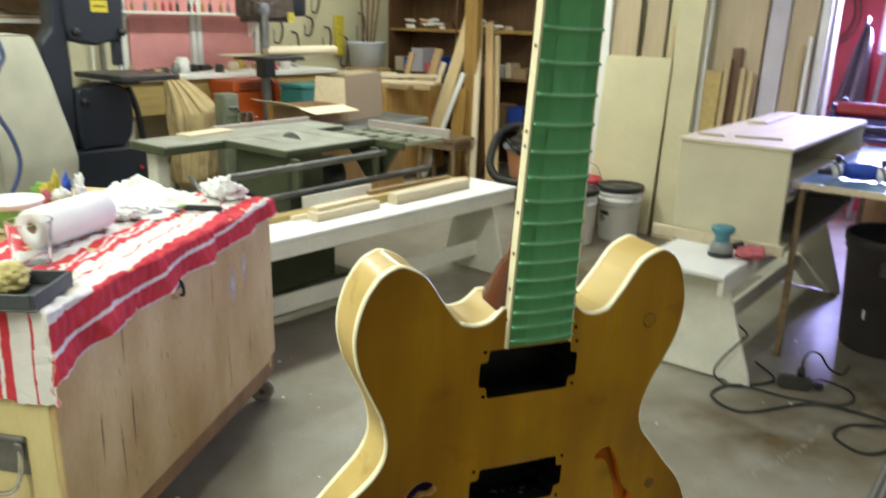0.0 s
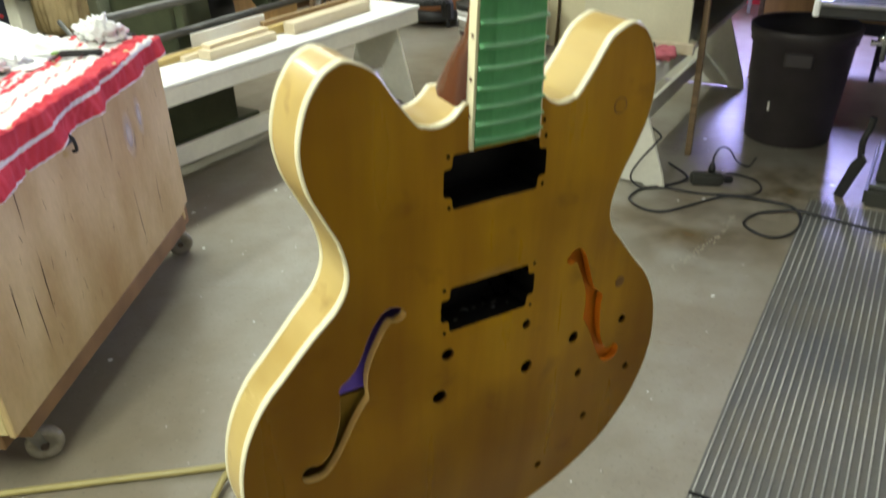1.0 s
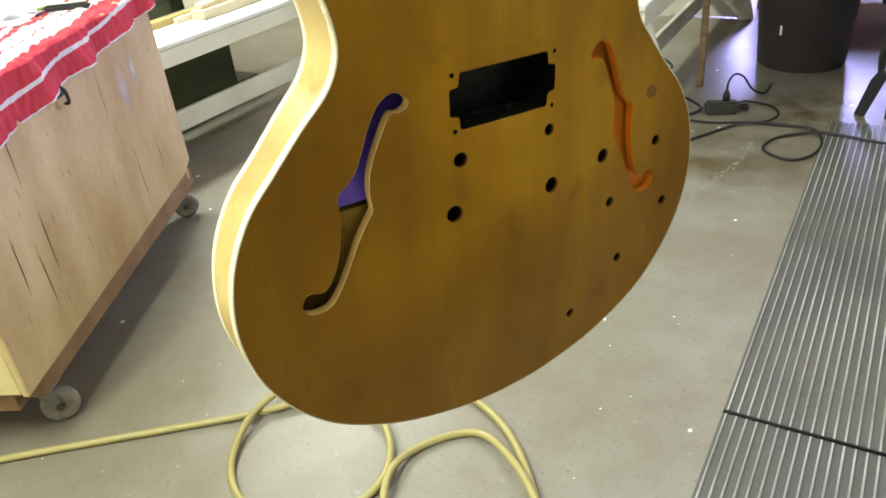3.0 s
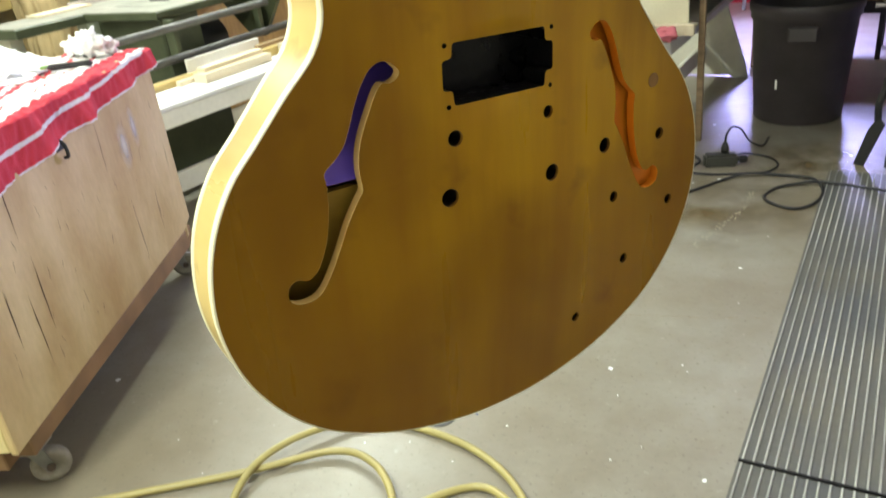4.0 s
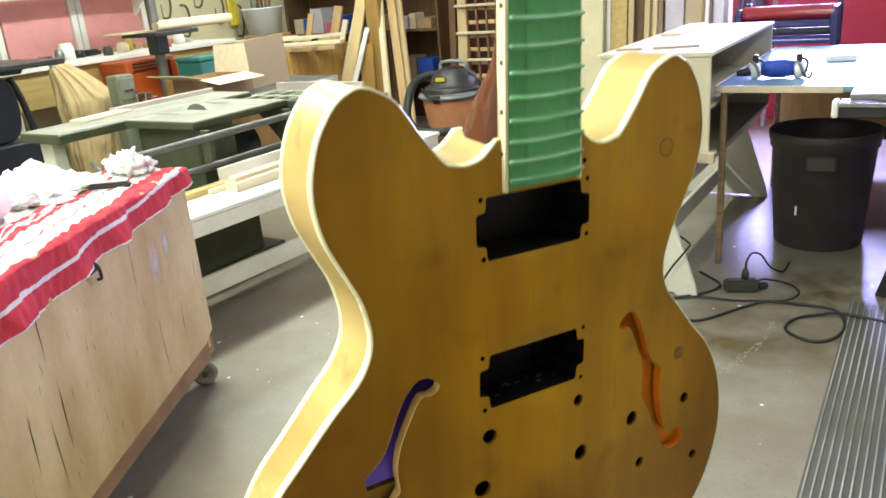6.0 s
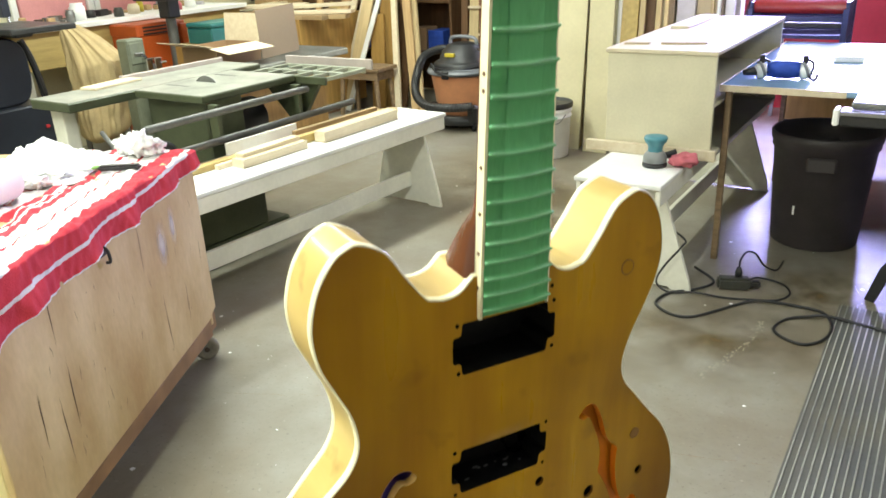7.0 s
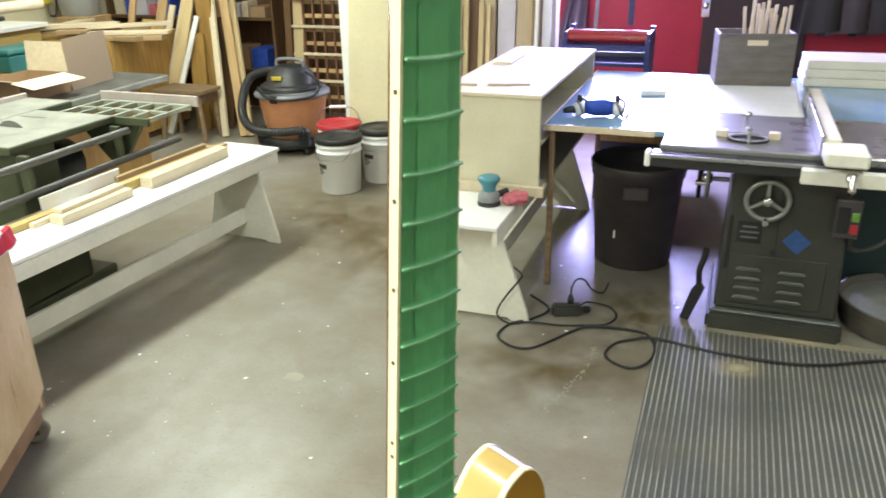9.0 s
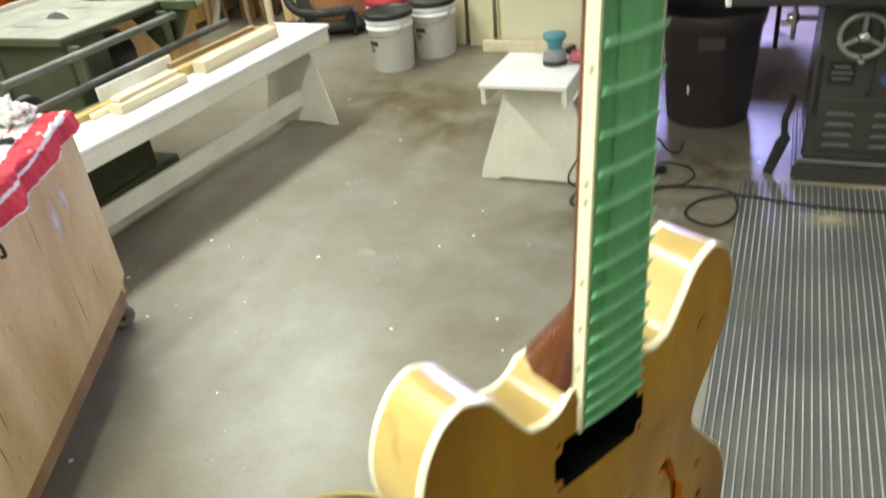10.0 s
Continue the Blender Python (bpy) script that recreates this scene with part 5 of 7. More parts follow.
handwheel(Matrix.Translation((0.078, 3.665, 0.655)) @ pose(0, 0, 0, 90, 0, 0), saw)
part("wheel_shaft", rod((0.078, 3.67, 0.655), (0.078, 3.714, 0.655), 0.012), M_STEEL, saw)
handwheel(Matrix.Translation((-0.175, 3.98, 0.64)) @ pose(0, 0, 0, 0, -90, 0), saw)
part("wheel_shaft", rod((-0.17, 3.98, 0.64), (-0.08, 3.98, 0.64), 0.012), M_STEEL, saw)
part("saw_top", box(-0.355, 0.60, 3.78, 4.46, 0.848, 0.885, 0.006), M_IRON, saw, "worn cast-iron table")
part("top_apron", box(-0.30, 0.55, 3.84, 4.40, 0.8005, 0.8475, 0.004), M_SAWGREY, saw)
fr = part("front_rail", box(-0.385, 0.29, 3.715, 3.775, 0.80, 0.866, 0.006), M_RAIL, saw, "dark steel front rail")
part("rail_cap", box(-0.41, -0.3855, 3.713, 3.777, 0.80, 0.867, 0.006), M_BUCKET, fr, "white plastic end cap")
part("rail_lip", box(-0.384, 0.289, 3.700, 3.7145, 0.845, 0.862, 0.003), M_IRON, fr)
part("fence_rail", box(0.205, 1.25, 3.655, 3.699, 0.795, 0.855, 0.004), M_CREAMP, saw, "cream painted fence rail")
ft = part("fence_head", box(0.275, 0.43, 3.60, 3.78, 0.8855, 0.945, 0.008), M_CREAMP, saw, "cream rip-fence head")
part("fence_bar", box(0.285, 0.345, 3.7805, 4.85, 0.8865, 0.955, 0.004), M_FOAM, ft, "white rip-fence bar")
part("fence_face", box(0.270, 0.2845, 3.7805, 4.85, 0.8865, 0.965, 0.003), M_IRON, ft)
part("fence_knob", lathe([(0, 0), (0.02, 0), (0.022, 0.02), (0.014, 0.035), (0.014, 0.08), (0, 0.082)], 16, None, Matrix.Translation((0.375, 3.60, 0.86)) @ pose(0, 0, 0, 125, 0, 0)), M_CHROME, ft, smooth=True)
th = part("throat_plate", lathe([(0, 0.0), (0.085, 0.0), (0.088, 0.003), (0.082, 0.006), (0.066, 0.006), (0.062, 0.003), (0, 0.003)], 32, None, Matrix.Translation((0.0, 3.95, 0.8855)) @ Matrix.Diagonal((1, 0.75, 1, 1))), M_BLACK, saw, "dark round throat insert")
part("insert_ring", lathe([(0.070, 0.006), (0.082, 0.0065), (0.086, 0.010), (0.078, 0.014), (0.070, 0.011)], 32, None, Matrix.Translation((0.0, 3.95, 0.8857)) @ Matrix.Diagonal((1, 0.75, 1, 1)), True), M_IRON, th, smooth=True)
part("bolt", rod((0.0, 3.88, 0.887), (0.0, 3.88, 0.94), 0.007), M_CHROME, th)
part("splitter", box(-0.012, 0.012, 3.93, 3.965, 0.8895, 0.945, 0.004), M_CHROME, th)
for a, b_ in ((-0.135, -0.085), (0.085, 0.13)):
    part("wood_strip", box(a, b_, 3.98, 4.02, 0.8855, 0.915, 0.002), M_PALE, th)
part("gauge_post", lathe([(0.010, 0), (0.008, 0.05), (0.02, 0.055), (0.02, 0.07), (0, 0.07)], 16, None, Matrix.Translation((-0.01, 4.18, 0.8855))), M_CHROME, saw, smooth=True)
for y0 in (3.83, 4.0, 4.15, 4.3):
    part("top_slot", box(0.18, 0.255, y0, y0 + 0.05, 0.8852, 0.8858, 0), M_STEEL, saw)
sw = part("switch_box", box(0.345, 0.445, 3.655, 3.714, 0.52, 0.69, 0.006), M_GREYCAN, saw, "dark switch box")
part("switch_face", box(0.355, 0.40, 3.650, 3.6545, 0.545, 0.665, 0.002), M_BLACK, sw)
part("start_button", box(0.408, 0.438, 3.648, 3.6545, 0.60, 0.64, 0.003), M_LIME, sw, "green start button")
part("stop_button", box(0.408, 0.438, 3.648, 3.6545, 0.545, 0.588, 0.003), M_REDP, sw, "red stop button")
part("cable", tube([(0.42, 3.70, 0.52), (0.45, 3.78, 0.43), (0.58, 3.9, 0.42), (0.75, 4.05, 0.55)], 0.011, 8, 6), M_SAWGREY, saw)
for o in saw.children:
    kind_ = o.name.split(".")[0]
    o.location = (0, -0.20, 0) if kind_ in ("saw_top", "front_rail", "fence_rail", "fence_head", "throat_plate", "gauge_post", "top_slot") else (0.03, -0.03, 0)
stick = thing("push_stick", rm(-0.165, 3.70, 0, 0), "black plastic push stick leaning on the saw", "push stick")
part("blade_part", prism([(-0.045, 0.0), (0.0, 0.0), (0.06, 0.19), (0.03, 0.22), (-0.005, 0.16)], 0, 0.012, pose(0, 0, 0, -4, 0, -30), bevel=0.002), M_BLACK, stick)
part("grip", tube([(0.035, 0.01, 0.20), (0.030, 0.0, 0.27), (0.045, 0.0, 0.33), (0.05, 0.0, 0.38)], 0.014, 8, 5), M_BLACK, stick)
ext = thing("extension_cabinet", rm(0.62, 4.2), "dark teal cabinet under the saw's extension table", "cabinet")
part("carcass", box(-0.12, 0.9, 0.05, 0.45, 0.06, 0.80, 0.006), M_TEALDK, ext)
part("kick", box(-0.10, 0.88, 0.08, 0.42, 0.0, 0.0595, 0.003), M_BLACK, ext)
lowtub = thing("round_tub", rm(0.80, 3.97), "low round beige tub on the floor beside the saw", "tub")
part("wall", lathe([(0, 0.0), (0.27, 0.0), (0.285, 0.01), (0.30, 0.125), (0.305, 0.13), (0.29, 0.13), (0.27, 0.02), (0, 0.015)], 48), M_CONC, lowtub, smooth=True)
part("dust_filling", lathe([(0.28, 0.095), (0.15, 0.10), (0, 0.104)], 40), M_IRON2, lowtub, "fine grey sawdust", True)

# hose and cords on the floor
hose = tagged(part("air_hose", tube([(-2.9, 1.52, 0.011), (-1.9, 1.60, 0.011), (-1.12, 1.685, 0.011), (-0.83, 1.71, 0.011), (-0.48, 1.735, 0.013), (-0.25, 1.76, 0.020), (-0.14, 1.68, 0.028), (-0.10, 1.54, 0.020), (-0.15, 1.42, 0.011), (-0.30, 1.36, 0.011), (-0.44, 1.44, 0.011), (-0.49, 1.58, 0.012), (-0.44, 1.74, 0.030), (-0.30, 1.84, 0.030), (-0.12, 1.86, 0.012), (0.06, 1.75, 0.011), (0.17, 1.60, 0.011), (0.21, 1.42, 0.011), (0.20, 1.25, 0.011), (0.10, 1.13, 0.011), (-0.03, 1.15, 0.011), (-0.11, 1.30, 0.011), (-0.11, 1.44, 0.030), (-0.04, 1.54, 0.011), (0.10, 1.57, 0.011), (0.17, 1.47, 0.030), (0.215, 1.3, 0.030), (0.24, 1.0, 0.011), (0.20, 0.5, 0.011)], 0.0095, 10, 10), M_HOSE, smooth=True), "yellow rubber air hose lying in loops on concrete", "hose")
cord = thing("power_cable", pose(0, 0, 0), "black extension cord looped over floor and mat", "cord")
part("cable", tube([(1.32, 3.56, 0.03), (1.364, 3.424, 0.012), (1.255, 3.36, 0.007), (1.128, 3.337, 0.007), (1.04, 3.246, 0.007), (1.068, 3.136, 0.007), (1.145, 3.095, 0.007), (1.274, 3.139, 0.007), (1.379, 3.184, 0.007), (1.481, 3.193, 0.016), (1.628, 3.129, 0.010), (1.690, 3.037, 0.020), (1.673, 2.931, 0.009), (1.589, 2.836, 0.009), (1.495, 2.814, 0.007), (1.441, 2.888, 0.007), (1.447, 2.962, 0.007), (1.528, 3.027, 0.007), (1.615, 3.029, 0.012), (1.712, 3.00, 0.018), (1.93, 2.79, 0.018), (2.22, 2.61, 0.018), (2.55, 2.55, 0.018), (2.9, 2.45, 0.018)], 0.0062, 8, 8), M_BLACK, cord, smooth=True)
part("tool_cable", tube([(1.10, 3.56, 0.30), (1.184, 3.36, 0.262), (1.165, 3.325, 0.235), (1.112, 3.350, 0.150), (1.080, 3.372, 0.075), (1.094, 3.395, 0.020), (1.135, 3.345, 0.006), (1.229, 3.316, 0.014), (1.353, 3.26, 0.006), (1.458, 3.229, 0.006), (1.567, 3.207, 0.006), (1.65, 3.264, 0.006), (1.663, 3.366, 0.006), (1.573, 3.42, 0.02), (1.505, 3.375, 0.03)], 0.0048, 8, 6), M_BLACK, cord, smooth=True)
sb = part("socket_block", box(-0.072, 0.072, -0.030, 0.030, 0.001, 0.056, 0.010, None, Matrix.Translation((1.432, 3.362, 0)) @ pose(0, 0, 0, 0, 0, -14), 2), M_SAWGREY, cord, "dark grey rubber socket block")
part("plug", lathe([(0, 0), (0.016, 0), (0.016, 0.022), (0.009, 0.045), (0, 0.046)], 14, None, Matrix.Translation((1.455, 3.372, 0.0562))), M_BLACK, sb, "black moulded plug", True)
part("plug_cable", tube([(1.455, 3.372, 0.10), (1.465, 3.385, 0.135), (1.510, 3.43, 0.150), (1.57, 3.47, 0.12), (1.63, 3.50, 0.045), (1.70, 3.52, 0.008), (1.78, 3.62, 0.008)], 0.0045, 8, 6), M_BLACK, sb, smooth=True)
part("plug", box(0.073, 0.115, -0.014, 0.014, 0.012, 0.042, 0.006, None, Matrix.Translation((1.432, 3.362, 0)) @ pose(0, 0, 0, 0, 0, -14), 2), M_BLACK, sb)


# ---- offcuts on the long bench ----
def plank(x, y, z, turn, w, l, h, label, material=None, name="wood_offcut", group="offcuts on the bench"):
    """A stick on the bench: x across it, y along it."""
    o = tagged(part(name, box(-w / 2, w / 2, 0, l, 0, h, 0.002), material or M_PALE), label, "offcut", group)
    o.matrix_world = BENCH @ pose(x, y, z, 0, 0, turn)
    return o


BT = 0.5555
plank(0.020, 1.63, BT, 2.0, 0.078, 0.64, 0.058, "pale squared block of wood on the white bench")
plank(-0.045, 1.50, BT, 2.5, 0.035, 0.82, 0.045, "long pale stick of wood lying beside a block", M_YELBOARD)
plank(-0.095, 1.52, BT, 1.0, 0.050, 0.90, 0.030, "long brown stick of wood on the white bench", M_TANBR)
plank(-0.155, 1.42, BT, 2.0, 0.060, 0.95, 0.022, "flat brown board on the white bench", M_TANBR)
plank(-0.150, 1.60, BT + 0.0225, 1.0, 0.030, 0.70, 0.028, "brown stick stacked on another board", M_TANBR)
plank(0.018, 1.07, BT, 1.5, 0.085, 0.44, 0.042, "pale block of wood on the white bench")
plank(0.000, 1.10, BT + 0.0425, 3.0, 0.055, 0.40, 0.020, "pale stick stacked on a block")
plank(-0.062, 1.18, BT, 2.0, 0.035, 0.44, 0.030, "pale stick of wood beside a block")
plank(-0.150, 1.14, BT, 2.0, 0.012, 0.50, 0.085, "pale grey board standing on edge", M_WHITE)
plank(-0.045, 0.99, BT, 3.0, 0.028, 0.14, 0.024, "short pale stick of wood on the bench")
plank(-0.085, 0.62, BT, 0.5, 0.050, 0.62, 0.030, "long pale stick of wood on the white bench", M_YELBOARD)
plank(-0.135, 0.55, BT, 1.0, 0.045, 0.60, 0.020, "thin pale stick of wood on the white bench")

# ---- green table saw behind the bench ----
gs = thing("green_table_saw", rm(0, 0), "old green table saw with worn top and long guide rails", "table saw")
part("main_top", prism([(-3.72, 0.825), (-3.195, 0.825), (-3.185, 0.832), (-3.185, 0.862), (-3.72, 0.862)], 2.775, 3.46, bevel=0.004), M_GREEN, gs, "green cast table edge")
part("top_plate", box(-3.716, -3.190, 2.780, 3.455, 0.8625, 0.866, 0.001), M_IRON2, gs, "worn pale table surface")
part("wing_top", box(-4.06, -3.7235, 2.39, 3.72, 0.815, 0.862, 0.005), M_GREEN, gs, "green extension wing")
part("wing_plate", box(-4.055, -3.728, 2.395, 3.715, 0.8625, 0.866, 0.001), M_IRON2, gs, "worn pale wing surface")
part("rear_rail", box(-4.085, -4.0605, 2.95, 3.72, 0.835, 0.892, 0.003), M_FENCE, gs, "pale grey rear rail")
for u in (2.95, 3.30):
    part("table_mark", box(-3.68, -3.50, u, u + 0.02, 0.8662, 0.8668, 0), M_IRONDK, gs, "dark worn groove")
wb = part("web_wing", box(-3.60, -2.97, 3.462, 3.482, 0.815, 0.858, 0.003), M_GREEN, gs, "open webbed extension wing")
part("web_rib", box(-3.60, -2.97, 3.815, 3.835, 0.825, 0.858, 0.003), M_WEB, wb)
part("web_rib", box(-3.60, -2.97, 3.635, 3.650, 0.835, 0.858, 0.003), M_WEB, wb)
for k in range(6):
    v = -3.595 + 0.122 * k
    part("web_rib", box(v, v + 0.016, 3.4825, 3.6345, 0.835, 0.857, 0.002), M_WEB, wb)
    part("web_rib", box(v, v + 0.016, 3.6505, 3.8145, 0.835, 0.857, 0.002), M_WEB, wb)
part("wing_fence", box(-3.62, -2.93, 3.838, 3.856, 0.845, 0.905, 0.003), M_FENCE, gs, "pinkish grey fence strip")
for z in (0.79, 0.645):
    part("guide_rail", rod((-3.11, 2.36 if z > 0.7 else 2.25, z), (-3.11, 3.46 if z > 0.7 else 3.86, z), 0.019, 14), M_RAILDULL, gs, "dull steel guide rail")
for u in (2.80, 3.40):
    part("rail_bracket", box(-3.1845, -3.125, u, u + 0.03, 0.62, 0.82, 0.003), M_GREEN, gs)
part("wing_bracket", prism([(-3.5, 0.8145), (-3.05, 0.8145), (-3.2, 0.60), (-3.3, 0.60)], 3.50, 3.53), M_GREEN, gs)
part("pedestal", box(-3.70, -3.25, 2.84, 3.10, 0.10, 0.824, 0.01), M_GREEN, gs)
part("base_box", box(-3.85, -3.15, 2.5415, 3.25, 0.0, 0.0995, 0.01), M_GREEN, gs)
part("wing_leg", box(-4.02, -3.92, 2.46, 2.54, 0, 0.8145, 0.006), M_CREAMP, gs, "pale post under the wing")
part("base_side", box(-3.22, -3.17, 2.25, 3.10, 0.10, 0.42, 0.006), M_GREEN, gs, "dark green lower panel")
part("motor", lathe([(0, -0.17), (0.09, -0.17), (0.12, -0.14), (0.125, 0.12), (0.10, 0.16), (0.03, 0.17), (0, 0.17)], 28, None, Matrix.Translation((-3.48, 3.24, 0.62)) @ pose(0, 0, 0, 90, 0, 0)), M_BLACK, gs, "black motor", True)
part("blade", lathe([(0, -0.0015), (0.115, -0.0015), (0.115, 0.0015), (0, 0.0015)], 40, None, Matrix.Translation((-3.52, 3.10, 0.785)) @ pose(0, 0, 0, 90, 0, 0) @ pose(0, 0, 0, 0, 0, 0)), M_STEEL, gs, "grey saw blade")
part("crank_shaft", rod((-3.66, 2.50, 0.70), (-3.40, 2.42, 0.60), 0.012), M_STEEL, gs)
part("crank_knob", rod((-3.40, 2.42, 0.56), (-3.40, 2.42, 0.64), 0.018), M_BLACK, gs)
part("handwheel_disc", lathe([(0, -0.012), (0.08, -0.012), (0.10, 0), (0.08, 0.012), (0, 0.012)], 28, None, Matrix.Translation((-3.20, 2.50, 0.60)) @ pose(0, 0, 0, 0, 90, 0)), M_BLACK, gs, smooth=True)
bd = tagged(part("wood_board", box(0, 0.12, 0, 0.34, 0, 0.014, 0.002), M_PALE), "pale board lying on the green saw", "board")
bd.matrix_world = rm(-4.03, 2.66, 0.8665, 8)

# ---- machine bed with the open carton ----
jt = thing("jointer", rm(0, 0), "grey-green jointer with a long bed", "jointer")
part("bed", box(-4.50, -3.98, 3.55, 4.90, 0.755, 0.80, 0.006), M_IRON2, jt)
part("bed_surface", box(-4.49, -3.99, 3.56, 4.89, 0.8005, 0.804, 0.001), M_IRONDK, jt)
part("stand", box(-4.42, -4.06, 3.75, 4.70, 0.0, 0.7545, 0.01), M_OCHRE, jt, "ochre painted stand")
carton = thing("cardboard_carton", rm(-4.55, 3.80, 0.8045, 0), "open brown cardboard carton with raised flaps", "carton")
part("wall", box(0.345, 0.35, 0, 0.40, 0, 0.125, 0.001), M_CARD, carton)
part("wall", box(0, 0.005, 0, 0.40, 0, 0.125, 0.001), M_CARD, carton)
part("wall", box(0.0055, 0.3445, 0, 0.005, 0, 0.125, 0.001), M_CARD, carton)
part("wall", box(0.0055, 0.3445, 0.395, 0.40, 0, 0.125, 0.001), M_CARD, carton)
part("bottom", box(0.0055, 0.3445, 0.0055, 0.3945, 0.0005, 0.005, 0), M_CARD, carton)
part("flap", box(0.0, 0.35, -0.20, 0, -0.002, 0.002, 0, None, Matrix.Translation((0, 0.0, 0.127)) @ pose(0, 0, 0, -14, 0, 0)), M_PALE, carton, "pale inner side of a raised flap")
part("flap", box(0.0, 0.18, -0.06, 0.36, -0.002, 0.002, 0, None, Matrix.Translation((0.352, 0.0, 0.129)) @ pose(0, 0, 0, 0, 9, 0)), M_PALE, carton, "pale inner side of a lowered flap")
part("flap", box(-0.002, 0.002, 0.0, 0.36, 0, 0.335, 0, None, Matrix.Translation((0.356, 0.402, 0.0)) @ pose(0, 0, 0, 3, 0, -4)), M_CARDGREY, carton, "tall greyish brown flap standing up")
part("flap", box(0.0, 0.35, -0.002, 0.002, 0, 0.19, 0, None, Matrix.Translation((0, 0.403, 0.125)) @ pose(0, 0, 0, -6, 0, 0)), M_PALE, carton, "pale inner side of a raised flap")

# ---- band saw ----
bs = thing("band_saw", rm(-4.95, 2.44), "blue-black upright band saw on a dark box stand", "band saw")
part("stand", prism([(-0.05, 0.0), (0.53, 0.0), (0.495, 0.70), (-0.02, 0.70)], -0.17, 0.17, pose(0, 0, 0, 0, 0, 90), bevel=0.010), M_NAVY, bs, "dark sheet-metal stand")
part("stand_knob", lathe([(0, 0), (0.012, 0), (0.012, 0.012), (0, 0.014)], 12, None, Matrix.Translation((0.17, 0.42, 0.56)) @ pose(0, 0, 0, 0, 90, 0)), M_REDP, bs, "small red knob")
LOW = [(0.07, 0.72), (0.14, 0.705), (0.32, 0.705), (0.40, 0.74), (0.435, 0.84), (0.435, 1.0), (0.40, 1.07), (0.33, 1.105), (0.24, 1.11), (0.16, 1.08), (0.07, 1.06)]
part("lower_housing", prism([(p.x, p.y) for p in smooth_line([(y, z, 0) for y, z in LOW], 4, True)], -0.10, 0.10, pose(0, 0, 0, 0, 0, 90), bevel=0.012), M_NAVY, bs, "rounded lower wheel housing")
HIGH = [(0.06, 1.41), (0.11, 1.375), (0.17, 1.365), (0.23, 1.348), (0.30, 1.365), (0.38, 1.38), (0.42, 1.42), (0.43, 1.70), (0.39, 1.95), (0.25, 2.06), (0.11, 2.0), (0.05, 1.75)]
part("upper_housing", prism([(p.x, p.y) for p in smooth_line([(y, z, 0) for y, z in HIGH], 4, True)], -0.10, 0.10, pose(0, 0, 0, 0, 0, 90), bevel=0.012), M_NAVY, bs, "upper wheel housing")
part("column", prism([(-0.06, 0.80), (0.06, 0.70), (0.075, 1.20), (0.055, 1.95), (-0.01, 1.95), (-0.03, 1.45), (-0.10, 1.36), (-0.10, 0.95)], -0.07, 0.07, pose(0, 0, 0, 0, 0, 90), bevel=0.015), M_NAVY, bs)
part("warning_label", box(0.1003, 0.102, 0.215, 0.325, 1.55, 1.62, 0), M_YELLOW, bs, "yellow warning label")
part("label_bar", box(0.1022, 0.103, 0.23, 0.31, 1.58, 1.59, 0), M_BLACK, bs)
part("saw_table", box(-0.08, 0.50, 0.15, 0.55, 1.148, 1.182, 0.006), M_RAIL, bs, "dark cast-iron table")
part("trunnion", box(-0.06, 0.14, 0.36, 0.50, 1.10, 1.1475, 0.018), M_NAVY, bs)
part("blade_guard", box(0.02, 0.075, 0.36, 0.415, 1.22, 1.38, 0.006), M_NAVY, bs)
part("guide_post", rod((0.05, 0.40, 1.19), (0.05, 0.40, 1.23), 0.009), M_CHROME, bs)
part("rear_tube", tube([(0.05, 0.44, 1.08), (0.06, 0.48, 0.95), (0.06, 0.51, 0.75), (0.05, 0.515, 0.6)], 0.022, 8, 5), M_BLACK, bs)
for y, z in ((0.10, 1.43), (0.40, 1.43), (0.11, 1.01)):
    part("knob", lathe([(0, 0), (0.024, 0), (0.026, 0.02), (0.02, 0.034), (0, 0.036)], 14, None, Matrix.Translation((0.10, y, z)) @ pose(0, 0, 0, 0, 90, 0)), M_BLACK, bs, smooth=True)

# ---- covered machine ----
cover = thing("covered_machine", rm(-4.6, 1.45), "machine draped with a beige canvas cover", "covered machine")


def drape(s, t):
    a = 2 * math.pi * s
    r = 1.0 + 0.08 * wob(math.cos(a) * 2.5, math.sin(a) * 2.5, t * 1.5) * (0.3 + t) + (0.06 * math.sin(9 * a + 2 * wob(t * 2, a)) + 0.022 * math.sin(23 * a)) * t + 0.03 * wob(math.cos(a) * 5, math.sin(a) * 5, t * 6)
    sq = 1 / max(abs(math.cos(a)), abs(math.sin(a))) ** 0.6
    k = 0.70 + 0.30 * min(1.0, t / 0.5) ** 0.75 - 0.10 * max(0.0, t - 0.5)
    return Vector((0.36 * r * sq * k * math.cos(a), 0.33 + 0.46 * r * sq * k * math.sin(a), 1.42 - 1.30 * t))


part("canvas", cloth(140, 44, drape, 0), M_CLOTH, cover, "beige canvas drape with soft folds", True)
part("canvas_top", cloth(24, 10, lambda s, t: Vector((0.255 * t * math.cos(2 * math.pi * s) / max(abs(math.cos(2 * math.pi * s)), abs(math.sin(2 * math.pi * s))) ** 0.6, 0.33 + 0.325 * t * math.sin(2 * math.pi * s) / max(abs(math.cos(2 * math.pi * s)), abs(math.sin(2 * math.pi * s))) ** 0.6, 1.435 - 0.012 * t + 0.01 * wob(s * 6, t * 3))), 0), M_CLOTH, cover, smooth=True)
part("inner_frame", box(-0.15, 0.15, 0.15, 0.5, 0.0, 1.3, 0.01), M_STEEL, cover)
